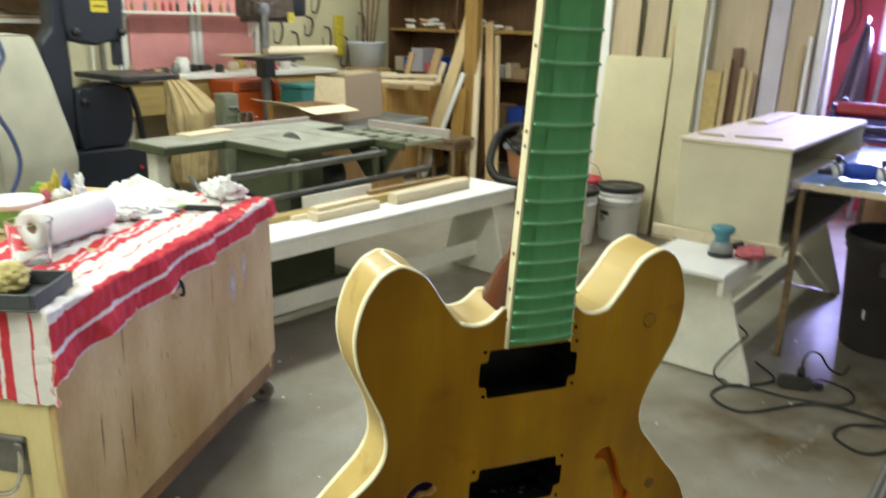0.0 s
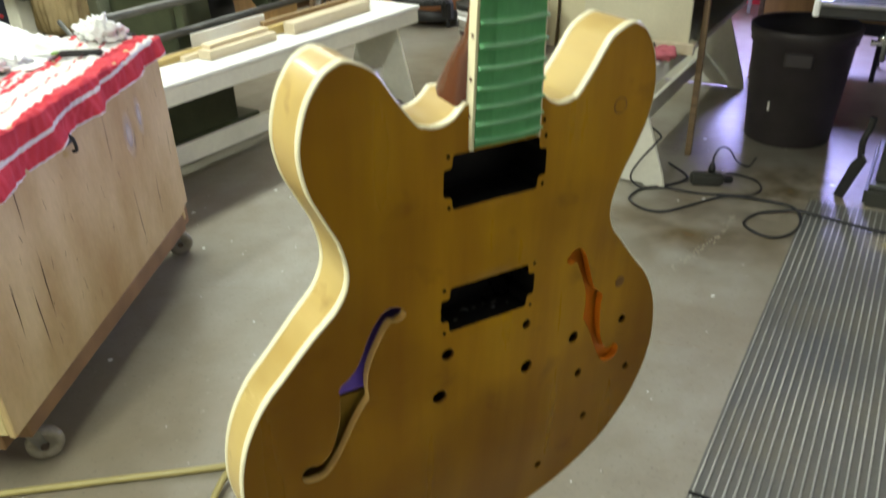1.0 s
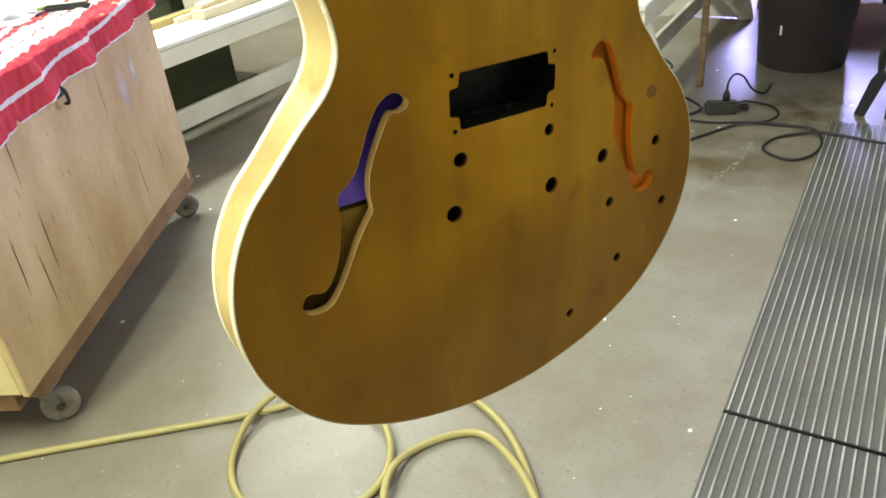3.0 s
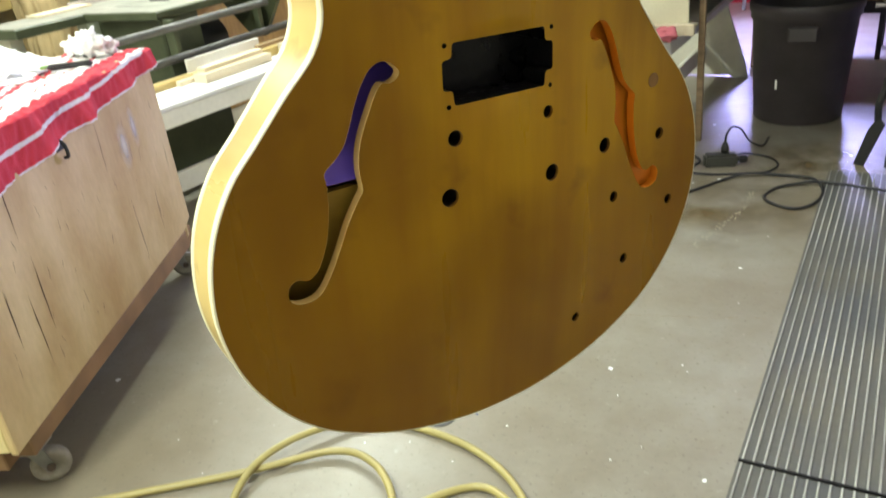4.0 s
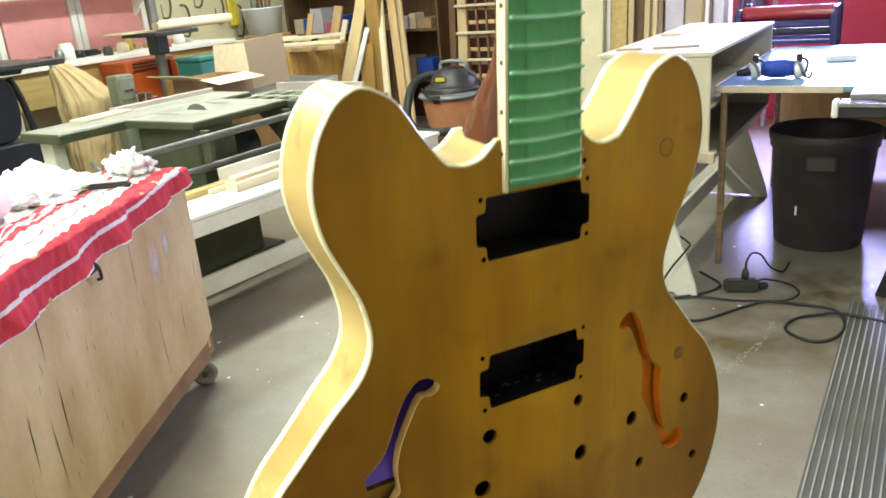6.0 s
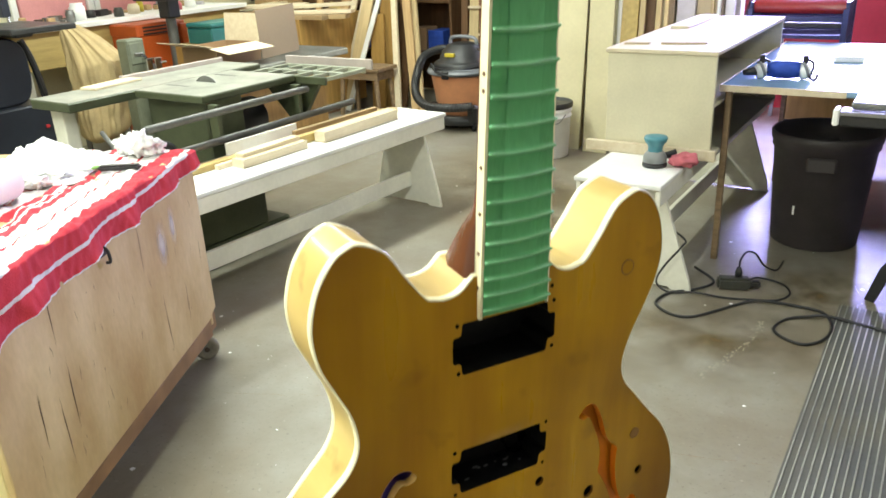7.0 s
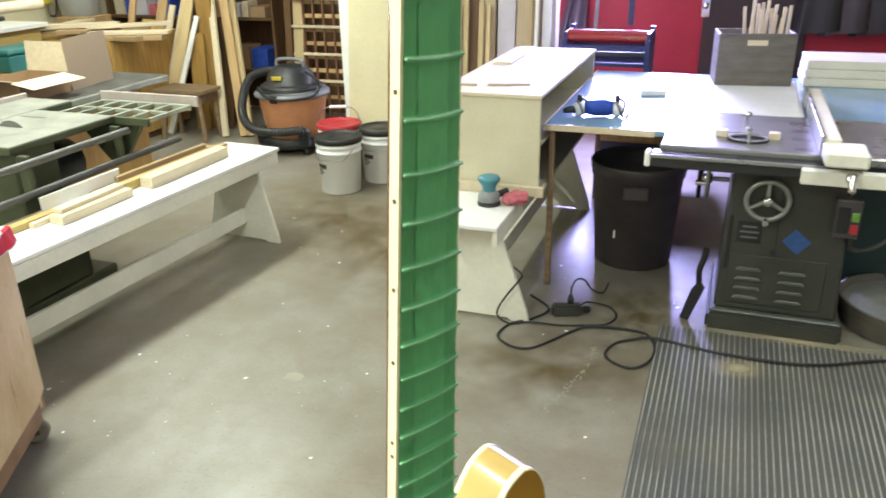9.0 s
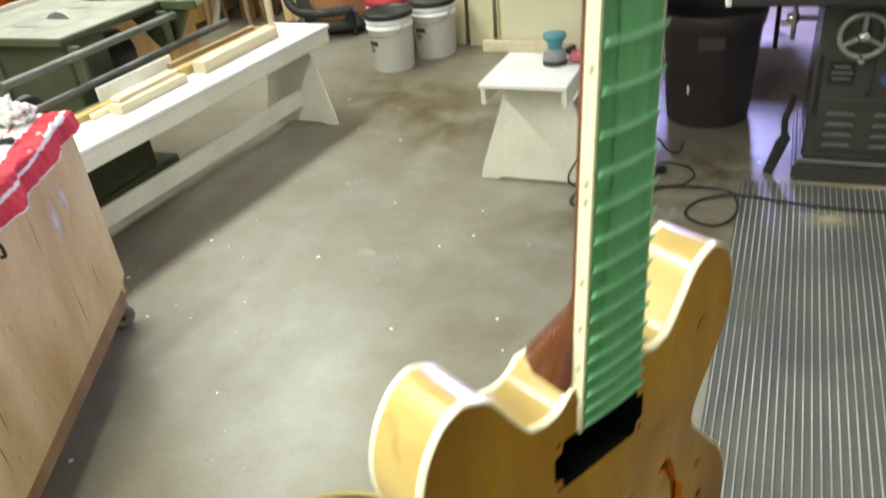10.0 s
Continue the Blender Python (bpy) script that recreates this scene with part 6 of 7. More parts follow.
cb = tagged(part("blue_cable", tube([(0.0, 0.0, 1.75), (0.0, 0.20, 1.55), (0.0, 0.285, 1.36), (0.0, 0.26, 1.28), (0.0, 0.19, 1.16), (0.0, 0.225, 1.05), (0.0, 0.275, 0.94), (0.0, 0.30, 0.81), (0.0, 0.26, 0.69), (0.0, 0.185, 0.59), (0.0, 0.0, 0.40), (0.0, -0.1, 0.05)], 0.012, 8, 10), M_BLUECORD, smooth=True), "blue twisted cable hanging in front of the cover", "cable")
cb.matrix_world = rm(-4.12, 1.52)
cb2 = tagged(part("cable_hook", rod((0, 0, 1.74), (0, 0, 3.0), 0.004), M_STEEL), "thin steel drop rod holding a cable", "rod")
cb2.matrix_world = rm(-4.12, 1.52)

# ---- west wall: long bench, insulation, shelf ----
wbn = thing("wall_bench", rm(0, 0), "long white-topped wall bench with yellowed front board", "workbench")
part("bench_top", box(-6.29, -5.70, 3.25, 5.55, 1.03, 1.068, 0.004), M_WHITE, wbn, "white painted bench top")
part("front_board", box(-5.77, -5.75, 3.30, 5.50, 0.76, 1.0295, 0.003), M_YELBOARD, wbn, "yellowed front board")
for u in (3.32, 4.4, 5.45):
    part("leg", box(-5.86, -5.78, u, u + 0.08, 0, 0.7595, 0.004), M_CREAMP, wbn)
    part("leg", box(-6.27, -6.19, u, u + 0.08, 0, 1.0295, 0.004), M_CREAMP, wbn)
for a, b_ in ((3.70, 4.28), (4.40, 4.98)):
    ins = tagged(part("insulation_panel", box(-6.2985, -6.265, a, b_, 1.07, 2.25, 0.006), M_PINK), "pink foam insulation board between wall studs", "insulation", "insulation panels")
    ins.matrix_world = ROOM
for k, u in enumerate((3.62, 4.285, 4.345, 4.985)):
    t_ = tagged(part("trim_stud", box(-6.2985, -6.24, u, u + 0.05, 1.069, TOPZ - 0.001, 0.003), M_WHITE), "white painted wall stud", "stud", kind="structure")
    t_.matrix_world = ROOM
sh = thing("tool_shelf", rm(0, 0), "narrow white wall shelf holding small tools", "shelf")
part("shelf_board", box(-6.239, -5.98, 3.50, 5.0, 1.545, 1.567, 0.003), M_WHITE, sh)
for u in (3.55, 4.9):
    part("bracket", prism([(-6.239, 1.35), (-6.225, 1.35), (-6.0, 1.5445), (-6.239, 1.5445)], u, u + 0.015), M_WHITE, sh)
random.seed(21)
for k in range(16):
    u = 3.56 + 1.38 * k / 16 + random.uniform(0, 0.03)
    o = tagged(part("hand_tool", lathe([(0, 0), (0.012, 0), (0.016, 0.03), (0.010, 0.07), (0.004, 0.075), (0.004, 0.12 + 0.05 * random.random()), (0, 0.17)], 10), random.choice((M_BLACK, M_OCHRE, M_STEEL, M_REDP))), "small hand tool standing on the wall shelf", "hand tool", "tools on the shelf")
    o.matrix_world = rm(-6.1 + random.uniform(-0.06, 0.06), u, 1.5675)
for k, (u, r, h, m_) in enumerate(((3.85, 0.035, 0.09, M_STEEL), (3.98, 0.06, 0.13, M_BUCKET), (4.15, 0.045, 0.06, M_BLACK), (4.28, 0.04, 0.07, M_SAWGREY), (4.50, 0.05, 0.08, M_PALE), (4.64, 0.03, 0.10, M_YELLOW), (4.85, 0.06, 0.07, M_PINKC), (5.1, 0.05, 0.10, M_BUCKET))):
    o = tagged(part("jar", lathe([(0, 0), (r, 0), (r, h * 0.75), (r * 0.8, h * 0.85), (r * 0.8, h), (0, h)], 18), m_, smooth=True), "small jar on the cluttered wall bench", "jar", "jars on the wall bench")
    o.matrix_world = rm(-5.85 - 0.1 * (k % 3), u, 1.0685)
random.seed(57)
for k in range(18):
    u = random.uniform(3.55, 5.4)
    l, h = random.uniform(0.05, 0.16), random.uniform(0.015, 0.06)
    o = tagged(part("bench_scrap", box(-0.03, 0.03, -l / 2, l / 2, 0, h, 0.004), random.choice((M_BLACK, M_STEEL, M_PALE, M_LUMBER, M_RUST, M_VIOLETGREY, M_TANBR))), "small part or offcut lying on the wall bench", "scrap", "clutter on the wall bench")
    o.matrix_world = rm(random.choice((-6.10, -6.17)), u, 1.0685, random.uniform(-30, 30))
pip = thing("wall_pipe", rm(0, 0), "grey metal conduit running up the cream wall", "conduit")
part("pipe", rod((-6.26, 3.45, 0.5), (-6.26, 3.45, 2.99), 0.02), M_STEEL, pip)
part("pipe", rod((-6.26, 3.36, 0.5), (-6.26, 3.36, 2.99), 0.014), M_CREAMP, pip)
bsh = thing("wall_shelf", rm(0, 0), "white edged wall shelf over a brown backing board", "shelf")
part("shelf_board", box(-6.299, -6.03, 2.20, 3.19, 1.462, 1.494, 0.003), M_CREAMP, bsh)
part("backing_board", box(-6.299, -6.27, 2.20, 3.07, 1.315, 1.4615, 0.003), M_STOOL, bsh, "brown board under the shelf")
bowl = tagged(part("wooden_bowl_blank", lathe([(0, 0.0), (0.10, 0.0), (0.20, 0.04), (0.26, 0.12), (0.27, 0.22), (0, 0.22)], 30), M_BROWN, smooth=True), "large dark turned wooden blank on a shelf", "wood blank")
bowl.matrix_world = rm(-6.015, 2.80, 1.5305)
for k in range(3):
    o = tagged(part("flat_board", box(0, 0.22, 0, 0.50 - 0.06 * k, 0, 0.0115, 0.002), M_PALE if k % 2 else M_TANBR), "thin flat board stacked on a wall shelf", "board", "boards on the shelf")
    o.matrix_world = rm(-6.27, 2.55, 1.4945 + 0.012 * k, 0.0)
# orange machine, green motor and tan dust bag
om = thing("orange_machine", rm(0, 0), "orange enamelled machine cabinet with vent slots", "machine")
part("cabinet", box(-5.74, -5.40, 4.09, 4.55, 0.0, 1.02, 0.015), M_ORANGE2, om)
part("cover", box(-5.744, -5.392, 4.084, 4.556, 0.93, 1.0255, 0.012), M_ORANGE2, om)
part("side_rail", box(-5.391, -5.36, 4.48, 4.54, 0.2, 1.0, 0.004), M_ORANGE2, om)
for k in range(3):
    part("vent_slot", box(-5.391, -5.388, 4.14, 4.36, 0.945 + 0.025 * k, 0.957 + 0.025 * k, 0), M_BLACK, om)
gm = thing("green_tool_cabinet", rm(-5.12, 3.69), "grey-green steel cabinet behind the old table saw", "cabinet")
part("carcass", box(0, 0.12, 0, 0.15, 0.0, 0.975, 0.01), M_GRNLT, gm)
part("drawer_front", box(0.1205, 0.128, 0.012, 0.138, 0.80, 0.95, 0.004), M_GRNLT, gm)
part("pull", rod((0.14, 0.04, 0.875), (0.14, 0.11, 0.875), 0.006), M_STEEL, gm)
vs = thing("bench_vise", rm(-4.95, 3.83), "small bright steel vise on a dark stand", "vise")
part("stand", box(-0.05, 0.05, -0.05, 0.07, 0, 0.70, 0.008), M_GREEN, vs, "dark green stand")
part("base", lathe([(0, 0.7005), (0.045, 0.7005), (0.045, 0.72), (0.03, 0.73), (0.03, 0.75), (0, 0.75)], 20), M_STEEL, vs, smooth=True)
part("jaw", box(-0.03, 0.03, -0.055, -0.005, 0.7505, 0.84, 0.006), M_CHROME, vs)
part("jaw", box(-0.03, 0.03, 0.015, 0.075, 0.7505, 0.835, 0.006), M_CHROME, vs)
part("slide", box(-0.016, 0.016, -0.0045, 0.0145, 0.7505, 0.79, 0.003), M_STEEL, vs)
part("spindle", rod((0, 0.0755, 0.79), (0.0, 0.13, 0.79), 0.009), M_CHROME, vs)
part("handle", rod((0.05, -0.10, 0.875), (-0.03, -0.01, 0.842), 0.008), M_BLACK, vs, "dark handle bar")
bag = thing("dust_bag", rm(-5.35, 3.58), "tan cloth dust-collector bag hanging from its neck", "dust bag")


def sack(s, t):
    """Gathered at the top over a hook, one edge falling straight, the other swelling to a shoulder."""
    a = 2 * math.pi * s
    half = 0.045 + 0.165 * min(1.0, t / 0.32) ** 0.8 - 0.02 * max(0.0, t - 0.4)
    pleat = 0.5 + 0.5 * math.sin(11 * a + 2.5 * wob(t * 2.2, a * 0.6))
    r = half * (0.92 + 0.17 * pleat ** 1.5 * (1 - 0.6 * t) + 0.03 * math.sin(27 * a + 4 * t) + 0.12 * wob(math.cos(a) * 1.5, math.sin(a) * 1.5, t * 4) + 0.06 * wob(math.cos(a) * 4, math.sin(a) * 4, t * 12))
    if t > 0.92:
        r *= 1 - ((t - 0.92) / 0.08) ** 2 * 0.4
    return Vector((0.62 * r * math.cos(a), -0.145 + half + 0.05 * t * (1 - t) + r * math.sin(a), 1.085 - 0.83 * t + 0.02 * math.sin(a)))


part("cloth_bag", cloth(120, 44, sack, 0), M_BAG, bag, "tan felt bag with folds", True)
part("neck_pipe", rod((0, -0.10, 1.04), (-0.05, -0.10, 1.10), 0.02), M_STEEL, bag)
part("support_post", rod((-0.18, 0.0, 0.0), (-0.18, 0.0, 1.12), 0.02), M_STEEL, bag)

# ---- drill press ----
dpz = thing("drill_press", rm(-5.28, 4.33), "old floor drill press with grey head and column", "drill press")
part("base_plate", box(-0.2, 0.2, -0.25, 0.25, 0, 0.05, 0.01), M_SAWGREY, dpz)
part("column", rod((0, 0, 0.05), (0, 0, 1.95), 0.04, 20), M_IRONDK, dpz, "dull iron column")
part("head", box(-0.11, 0.11, -0.22, 0.26, 1.50, 1.80, 0.04, seg=2), M_RUST, dpz)
part("quill", rod((0.16, -0.12, 1.30), (0.16, -0.12, 1.56), 0.03), M_STEEL, dpz)
part("feed_hub", lathe([(0, 0), (0.05, 0), (0.05, 0.06), (0, 0.07)], 18, None, Matrix.Translation((0.11, -0.12, 1.60)) @ pose(0, 0, 0, 0, 90, 0)), M_STEEL, dpz)
for k in range(3):
    a = radians(30 + 120 * k)
    part("feed_lever", rod((0.15, -0.12, 1.60), (0.17, -0.12 + 0.16 * math.cos(a), 1.60 + 0.16 * math.sin(a)), 0.008), M_IRONDK, dpz)
part("motor", lathe([(0, 0), (0.09, 0), (0.10, 0.02), (0.10, 0.22), (0.08, 0.26), (0, 0.26)], 22, None, Matrix.Translation((-0.02, 0.34, 1.55))), M_NAVY, dpz, smooth=True)
part("tag", box(0.111, 0.113, 0.16, 0.23, 1.50, 1.58, 0), M_YELLOW, dpz, "yellow tag")
part("table_arm", box(-0.06, 0.06, -0.06, 0.06, 1.06, 1.20, 0.01), M_BLACK, dpz)
part("drill_table", box(-0.16, 0.24, -0.20, 0.22, 1.20, 1.232, 0.006), M_BLACK, dpz, "dark drill table")
bm_ = tagged(part("wood_beam", rod((0, 0, 0.04), (0.02, 0.75, 0.04), 0.04, 14), M_PALE), "pale round beam lying on the drill table", "beam")
bm_.matrix_world = rm(-5.2, 4.27, 1.2325)
bq = tagged(part("wood_board", box(-0.12, 0.10, 0, 0.55, 0, 0.012, 0.002), M_PALE), "thin pale board under the beam", "board")
bq.matrix_world = rm(-5.33, 3.98, 1.2325)
wp = tagged(part("belt_cover", box(-0.006, 0.006, 0, 0.26, 0, 0.42, 0.003), M_WHITE), "white plastic belt cover beside the drill press", "cover")
wp.matrix_world = rm(-5.55, 4.75, 1.52) @ pose(0, 0, 0, 35, 0, 0)
# pegboard tools on the west wall
for k, (u, z, l) in enumerate(((5.25, 1.52, 0.22), (5.45, 1.40, 0.28), (5.65, 1.55, 0.18), (5.9, 1.45, 0.25), (6.15, 1.35, 0.3), (5.3, 1.85, 0.25), (5.75, 1.9, 0.3), (6.4, 1.6, 0.3))):
    cl = thing("hanging_clamp", rm(-6.28, u), "rusty steel clamp hung on the cream wall", "clamp", "clamps on the wall")
    part("bar", tube([(0.02, 0, z), (0.03, 0.06, z - 0.02), (0.03, 0.08, z - l * 0.5), (0.03, 0.04, z - l), (0.03, -0.03, z - l)], 0.011, 7, 5), M_RUST, cl)
    part("screw", rod((0.03, -0.03, z - l - 0.01), (0.03, -0.03, z - l * 0.45), 0.007), M_STEEL, cl)
pr = tagged(part("yellow_pipe_rack", box(0, 0.05, 0, 0.12, 0, 0.42, 0.01), M_YELLOW), "yellow plastic tool holder hung on the wall", "tool holder")
pr.matrix_world = rm(-6.29, 6.05, 1.15)

# ---- stores along the far wall ----
tc = thing("teal_chest", rm(-5.15, 4.36, 0.86, 0), "teal painted steel tool chest on a pile of boards", "tool chest")
part("chest_body", box(0, 0.28, 0, 0.42, 0, 0.12, 0.01), M_TEAL, tc)
part("chest_lid", box(-0.004, 0.284, -0.004, 0.424, 0.121, 0.158, 0.01), M_TEAL, tc)
part("hasp", box(0.2845, 0.290, 0.18, 0.24, 0.06, 0.14, 0.002), M_STEEL, tc)
und = thing("side_cabinet", rm(-5.25, 4.30), "plain wooden cabinet under a teal chest", "cabinet")
part("carcass", box(0, 0.42, 0, 0.75, 0.0, 0.8595, 0.006), M_OCHRE, und)
oc = thing("wooden_cabinet", rm(-5.95, 5.55), "ochre wooden cabinet piled with boards", "cabinet")
part("carcass", box(-0.3, 0.88, 0, 0.90, 0.06, 0.92, 0.006), M_OCHRE, oc)
part("plinth", box(0.02, 0.86, 0.02, 0.53, 0, 0.0595, 0.003), M_BROWN, oc)
for a, b_ in ((0.015, 0.435), (0.445, 0.865)):
    d_ = part("cabinet_door", box(a, b_, -0.016, -0.0005, 0.09, 0.90, 0.003), M_OCHRE, oc)
    part("pull", rod((b_ - 0.04, -0.035, 0.62), (b_ - 0.04, -0.035, 0.70), 0.008), M_BROWN, d_)
random.seed(33)
for k in range(14):
    l = random.uniform(0.3, 0.75)
    o = tagged(part("wood_scrap", box(-0.04 - 0.04 * random.random(), 0.05, 0, l, 0, 0.02 + 0.02 * random.random(), 0.002), random.choice((M_PALE, M_LUMBER, M_TANBR, M_PALE))), "offcut board in a loose pile on the cabinet", "offcut", "board pile on the cabinet")
    o.matrix_world = rm(-5.85 + 0.70 * random.random(), 5.52 + 0.1 * random.random(), 0.9205 + 0.043 * (k // 5), random.uniform(-95, -40) if k % 3 else random.uniform(-15, 15))
pail = thing("white_pail", rm(-5.99, 6.25, 1.05), "dented pale blue pail of long sticks", "pail")
part("wall", lathe([(0, 0), (0.17, 0), (0.205, 0.24), (0.213, 0.245), (0.21, 0.258), (0.20, 0.25), (0.165, 0.01), (0, 0.008)], 30), M_PAILBLUE, pail, smooth=True)
pc = tagged(part("crate", box(-0.17, 0.17, -0.17, 0.17, 0, 0.1285, 0.004), M_LUMBER), "low wooden crate under the white pail", "crate")
pc.matrix_world = rm(-5.92, 6.20, 0.9205)
for k in range(4):
    o = tagged(part("rod_stock", rod((0, 0, 0), (0.05 * (k - 1), 0.03 * k, 0.75 + 0.1 * k), 0.012), M_BROWN), "long dark rod standing in the pail", "rod", "rods in the pail")
    o.matrix_world = rm(-6.02 + 0.03 * k, 6.25, 1.06)
su = thing("shelf_unit", rm(0, 0), "brown wooden shelf unit crowded with scraps and boxes", "shelf unit")
for z in (0.45, 0.95, 1.42, 1.86, 2.3):
    part("shelf_board", box(-6.25, -4.32, 6.90, 7.29, z, z + 0.03, 0.003), M_BROWN if z < 1 else M_OCHRE, su)
for v in (-6.28, -5.3, -4.315):
    part("upright", box(v, v + 0.028, 6.895, 7.292, 0, 2.5, 0.003), M_BROWN, su)
part("back_panel", box(-6.25, -4.32, 7.2925, 7.2985, 0.02, 2.5, 0), M_BROWN, su)
random.seed(44)
for z in (0.48, 0.98, 1.89):
    v = -6.2
    while v < -4.45:
        w = random.uniform(0.07, 0.24)
        h = random.uniform(0.06, 0.26)
        if not (v < -5.26 and v + w > -5.31):
            o = tagged(part("stored_box", box(0, w - 0.012, 0, random.uniform(0.15, 0.3), 0, h, 0.003), random.choice((M_CARD, M_LUMBER, M_PALE, M_BUCKET, M_VIOLETGREY, M_BLUE, M_REDP, M_LUMBER, M_PALE, M_PINKC))), "small box or wood scrap stored on the shelf", "box", "clutter on the shelves")
            o.matrix_world = rm(v, 6.93, z + 0.0005, 0)
        v += w + 0.01
for k in range(34):
    v = random.uniform(-6.12, -4.62)
    l, h = random.uniform(0.10, 0.26), random.uniform(0.018, 0.05)
    if abs(v + 5.29) < 0.17:
        continue
    o = tagged(part("wood_scrap", box(-l / 2, l / 2, -0.03, 0.03, 0, h, 0.002), random.choice((M_PALE, M_LUMBER, M_TANBR, M_PALE, M_BUCKET, M_BROWN))), "short wood scrap jumbled on the shelf", "offcut", "scraps on the shelf")
    o.matrix_world = rm(v, 7.02 + 0.02 * (k % 4), 1.4505 + 0.036 * (k % 3), random.uniform(-50, 50)) @ pose(0, 0, 0, 0, random.uniform(-9, 9) if k % 3 else 0, 0)
post = tagged(part("trim_post", box(-4.765, -4.61, 6.36, 6.44, 0, TOPZ - 0.001, 0.004), M_OCHRE), "brown wooden post from floor to ceiling", "post", kind="structure")
post.matrix_world = ROOM


def lean(v0, u0, v1, u1, z1, w, t, material, label="board leaning upright among the lumber", group="leaning lumber"):
    """A board with its foot at (v0, u0) on the floor and its top at (v1, u1, z1)."""
    a, b_ = Vector((v0, u0, 0.0)), Vector((v1, u1, z1))
    d = b_ - a
    y = (Vector((0, -1, 0)) - d.normalized() * Vector((0, -1, 0)).dot(d.normalized())).normalized()
    x = y.cross(d.normalized())
    m = Matrix((( x.x, y.x, d.normalized().x, a.x), (x.y, y.y, d.normalized().y, a.y), (x.z, y.z, d.normalized().z, a.z), (0, 0, 0, 1)))
    bm = box(-w / 2, w / 2, -t / 2, t / 2, 0, d.length, 0.002)
    lo = min((m @ q.co).z for q in bm.verts)
    m[2][3] -= lo
    o = tagged(part("lumber_board", bm, material), label, "board", group)
    o.matrix_world = ROOM @ m
    return o


for v0, v1, z, w, m_ in ((-5.335, -5.19, 1.25, 0.10, M_LUMBER), (-5.13, -4.88, 1.36, 0.10, M_PALE), (-5.055, -4.80, 1.58, 0.12, M_PALE2), (-5.25, -5.12, 1.12, 0.06, M_PALE), (-5.36, -5.36, 0.95, 0.14, M_PALE2), (-5.62, -5.56, 1.20, 0.07, M_LUMBER), (-5.47, -5.41, 0.98, 0.16, M_YELBOARD)):
    lean(v0, 6.12 - 0.06 * (z % 0.3), v1, 6.50, z, w, 0.025, m_)
lean(-5.0, 6.05, -4.75, 6.35, 1.04, 0.05, 0.02, M_WHITE, "narrow white strip leaning among the lumber")
lean(-4.42, 6.10, -4.68, 6.50, 1.50, 0.06, 0.03, M_PALE)
lean(-4.25, 6.15, -4.60, 6.55, 1.52, 0.09, 0.022, M_LUMBER)
lean(-4.20, 6.18, -4.52, 6.58, 1.40, 0.05, 0.03, M_PALE2)
lean(-4.62, 6.40, -4.62, 6.62, 0.98, 0.16, 0.03, M_BROWN)
lean(-4.80, 6.30, -4.78, 6.34, 0.90, 0.16, 0.02, M_OCHRE)
lean(-3.95, 6.70, -3.98, 6.92, 1.9, 0.10, 0.03, M_PALE2)
lean(-4.06, 6.72, -4.10, 6.92, 1.9, 0.07, 0.03, M_BROWN)
lean(-5.12, 5.72, -5.16, 5.75, 0.70, 0.025, 0.02, M_BLACK, "thin black bar standing beside the stool")
stl = thing("step_stool", rm(-4.72, 5.86), "rough brown wooden stool with splayed legs", "stool")
part("seat", box(-0.25, 0.27, 0, 0.30, 0.43, 0.465, 0.004), M_STOOL, stl)
part("apron", box(-0.22, 0.24, 0.02, 0.28, 0.35, 0.4295, 0.003), M_STOOL, stl)
for x, y in ((-0.19, 0.04), (0.21, 0.04), (-0.19, 0.25), (0.21, 0.25)):
    part("leg", rod((x * 1.12, y + (0.02 if y > 0.1 else -0.02), 0.0), (x, y, 0.3495), 0.022, 8), M_STOOL, stl)
# lattice rack
lr = thing("lattice_rack", rm(0, 0), "red-brown lattice rack full of pale strips", "rack")
for k in range(6):
    v = -3.92 + 0.105 * k
    part("upright_slat", box(v, v + 0.02, 6.80, 6.82, 0, 2.3, 0.002), M_REDWOOD, lr)
for k in range(15):
    z = 0.25 + 0.125 * k
    part("cross_slat", box(-3.93, -3.37, 6.8205, 6.845, z, z + 0.035, 0.002), M_LUMBER, lr)
    if k % 2 == 1:
        part("cross_slat", box(-4.02, -3.38, 6.765, 6.7985, z + 0.04, z + 0.062, 0.002), M_PALE, lr, "pale horizontal strip")

# shop vacuum
vac = thing("shop_vacuum", rm(-3.60, 5.98, 0, 0) @ Matrix.Diagonal((1.17, 1.17, 1.12, 1)), "orange and black shop vacuum with ribbed hose", "vacuum")
part("tank", lathe([(0, 0.10), (0.19, 0.10), (0.205, 0.12), (0.245, 0.40), (0.25, 0.41), (0.24, 0.415), (0, 0.415)], 40), M_ORANGE, vac, "orange plastic tank", True)
part("collar", lathe([(0.248, 0.4155), (0.272, 0.42), (0.276, 0.432), (0.268, 0.448), (0.24, 0.465), (0, 0.47)], 40), M_VACGREY, vac, smooth=True)
part("motor_head", lathe([(0.225, 0.4705), (0.225, 0.49), (0.205, 0.505), (0.178, 0.51), (0.172, 0.545), (0.165, 0.55), (0.158, 0.585), (0.13, 0.60), (0.12, 0.625), (0.06, 0.640), (0, 0.642)], 36), M_BLACK, vac, smooth=True)
part("head_label", box(-0.055, 0.025, -0.178, -0.160, 0.550, 0.578, 0.002), M_YELLOW, vac, "yellow label")
part("top_handle", tube([(-0.11, 0, 0.60), (-0.09, 0, 0.672), (0.09, 0, 0.672), (0.11, 0, 0.60)], 0.014, 8, 5), M_VACGREY, vac)
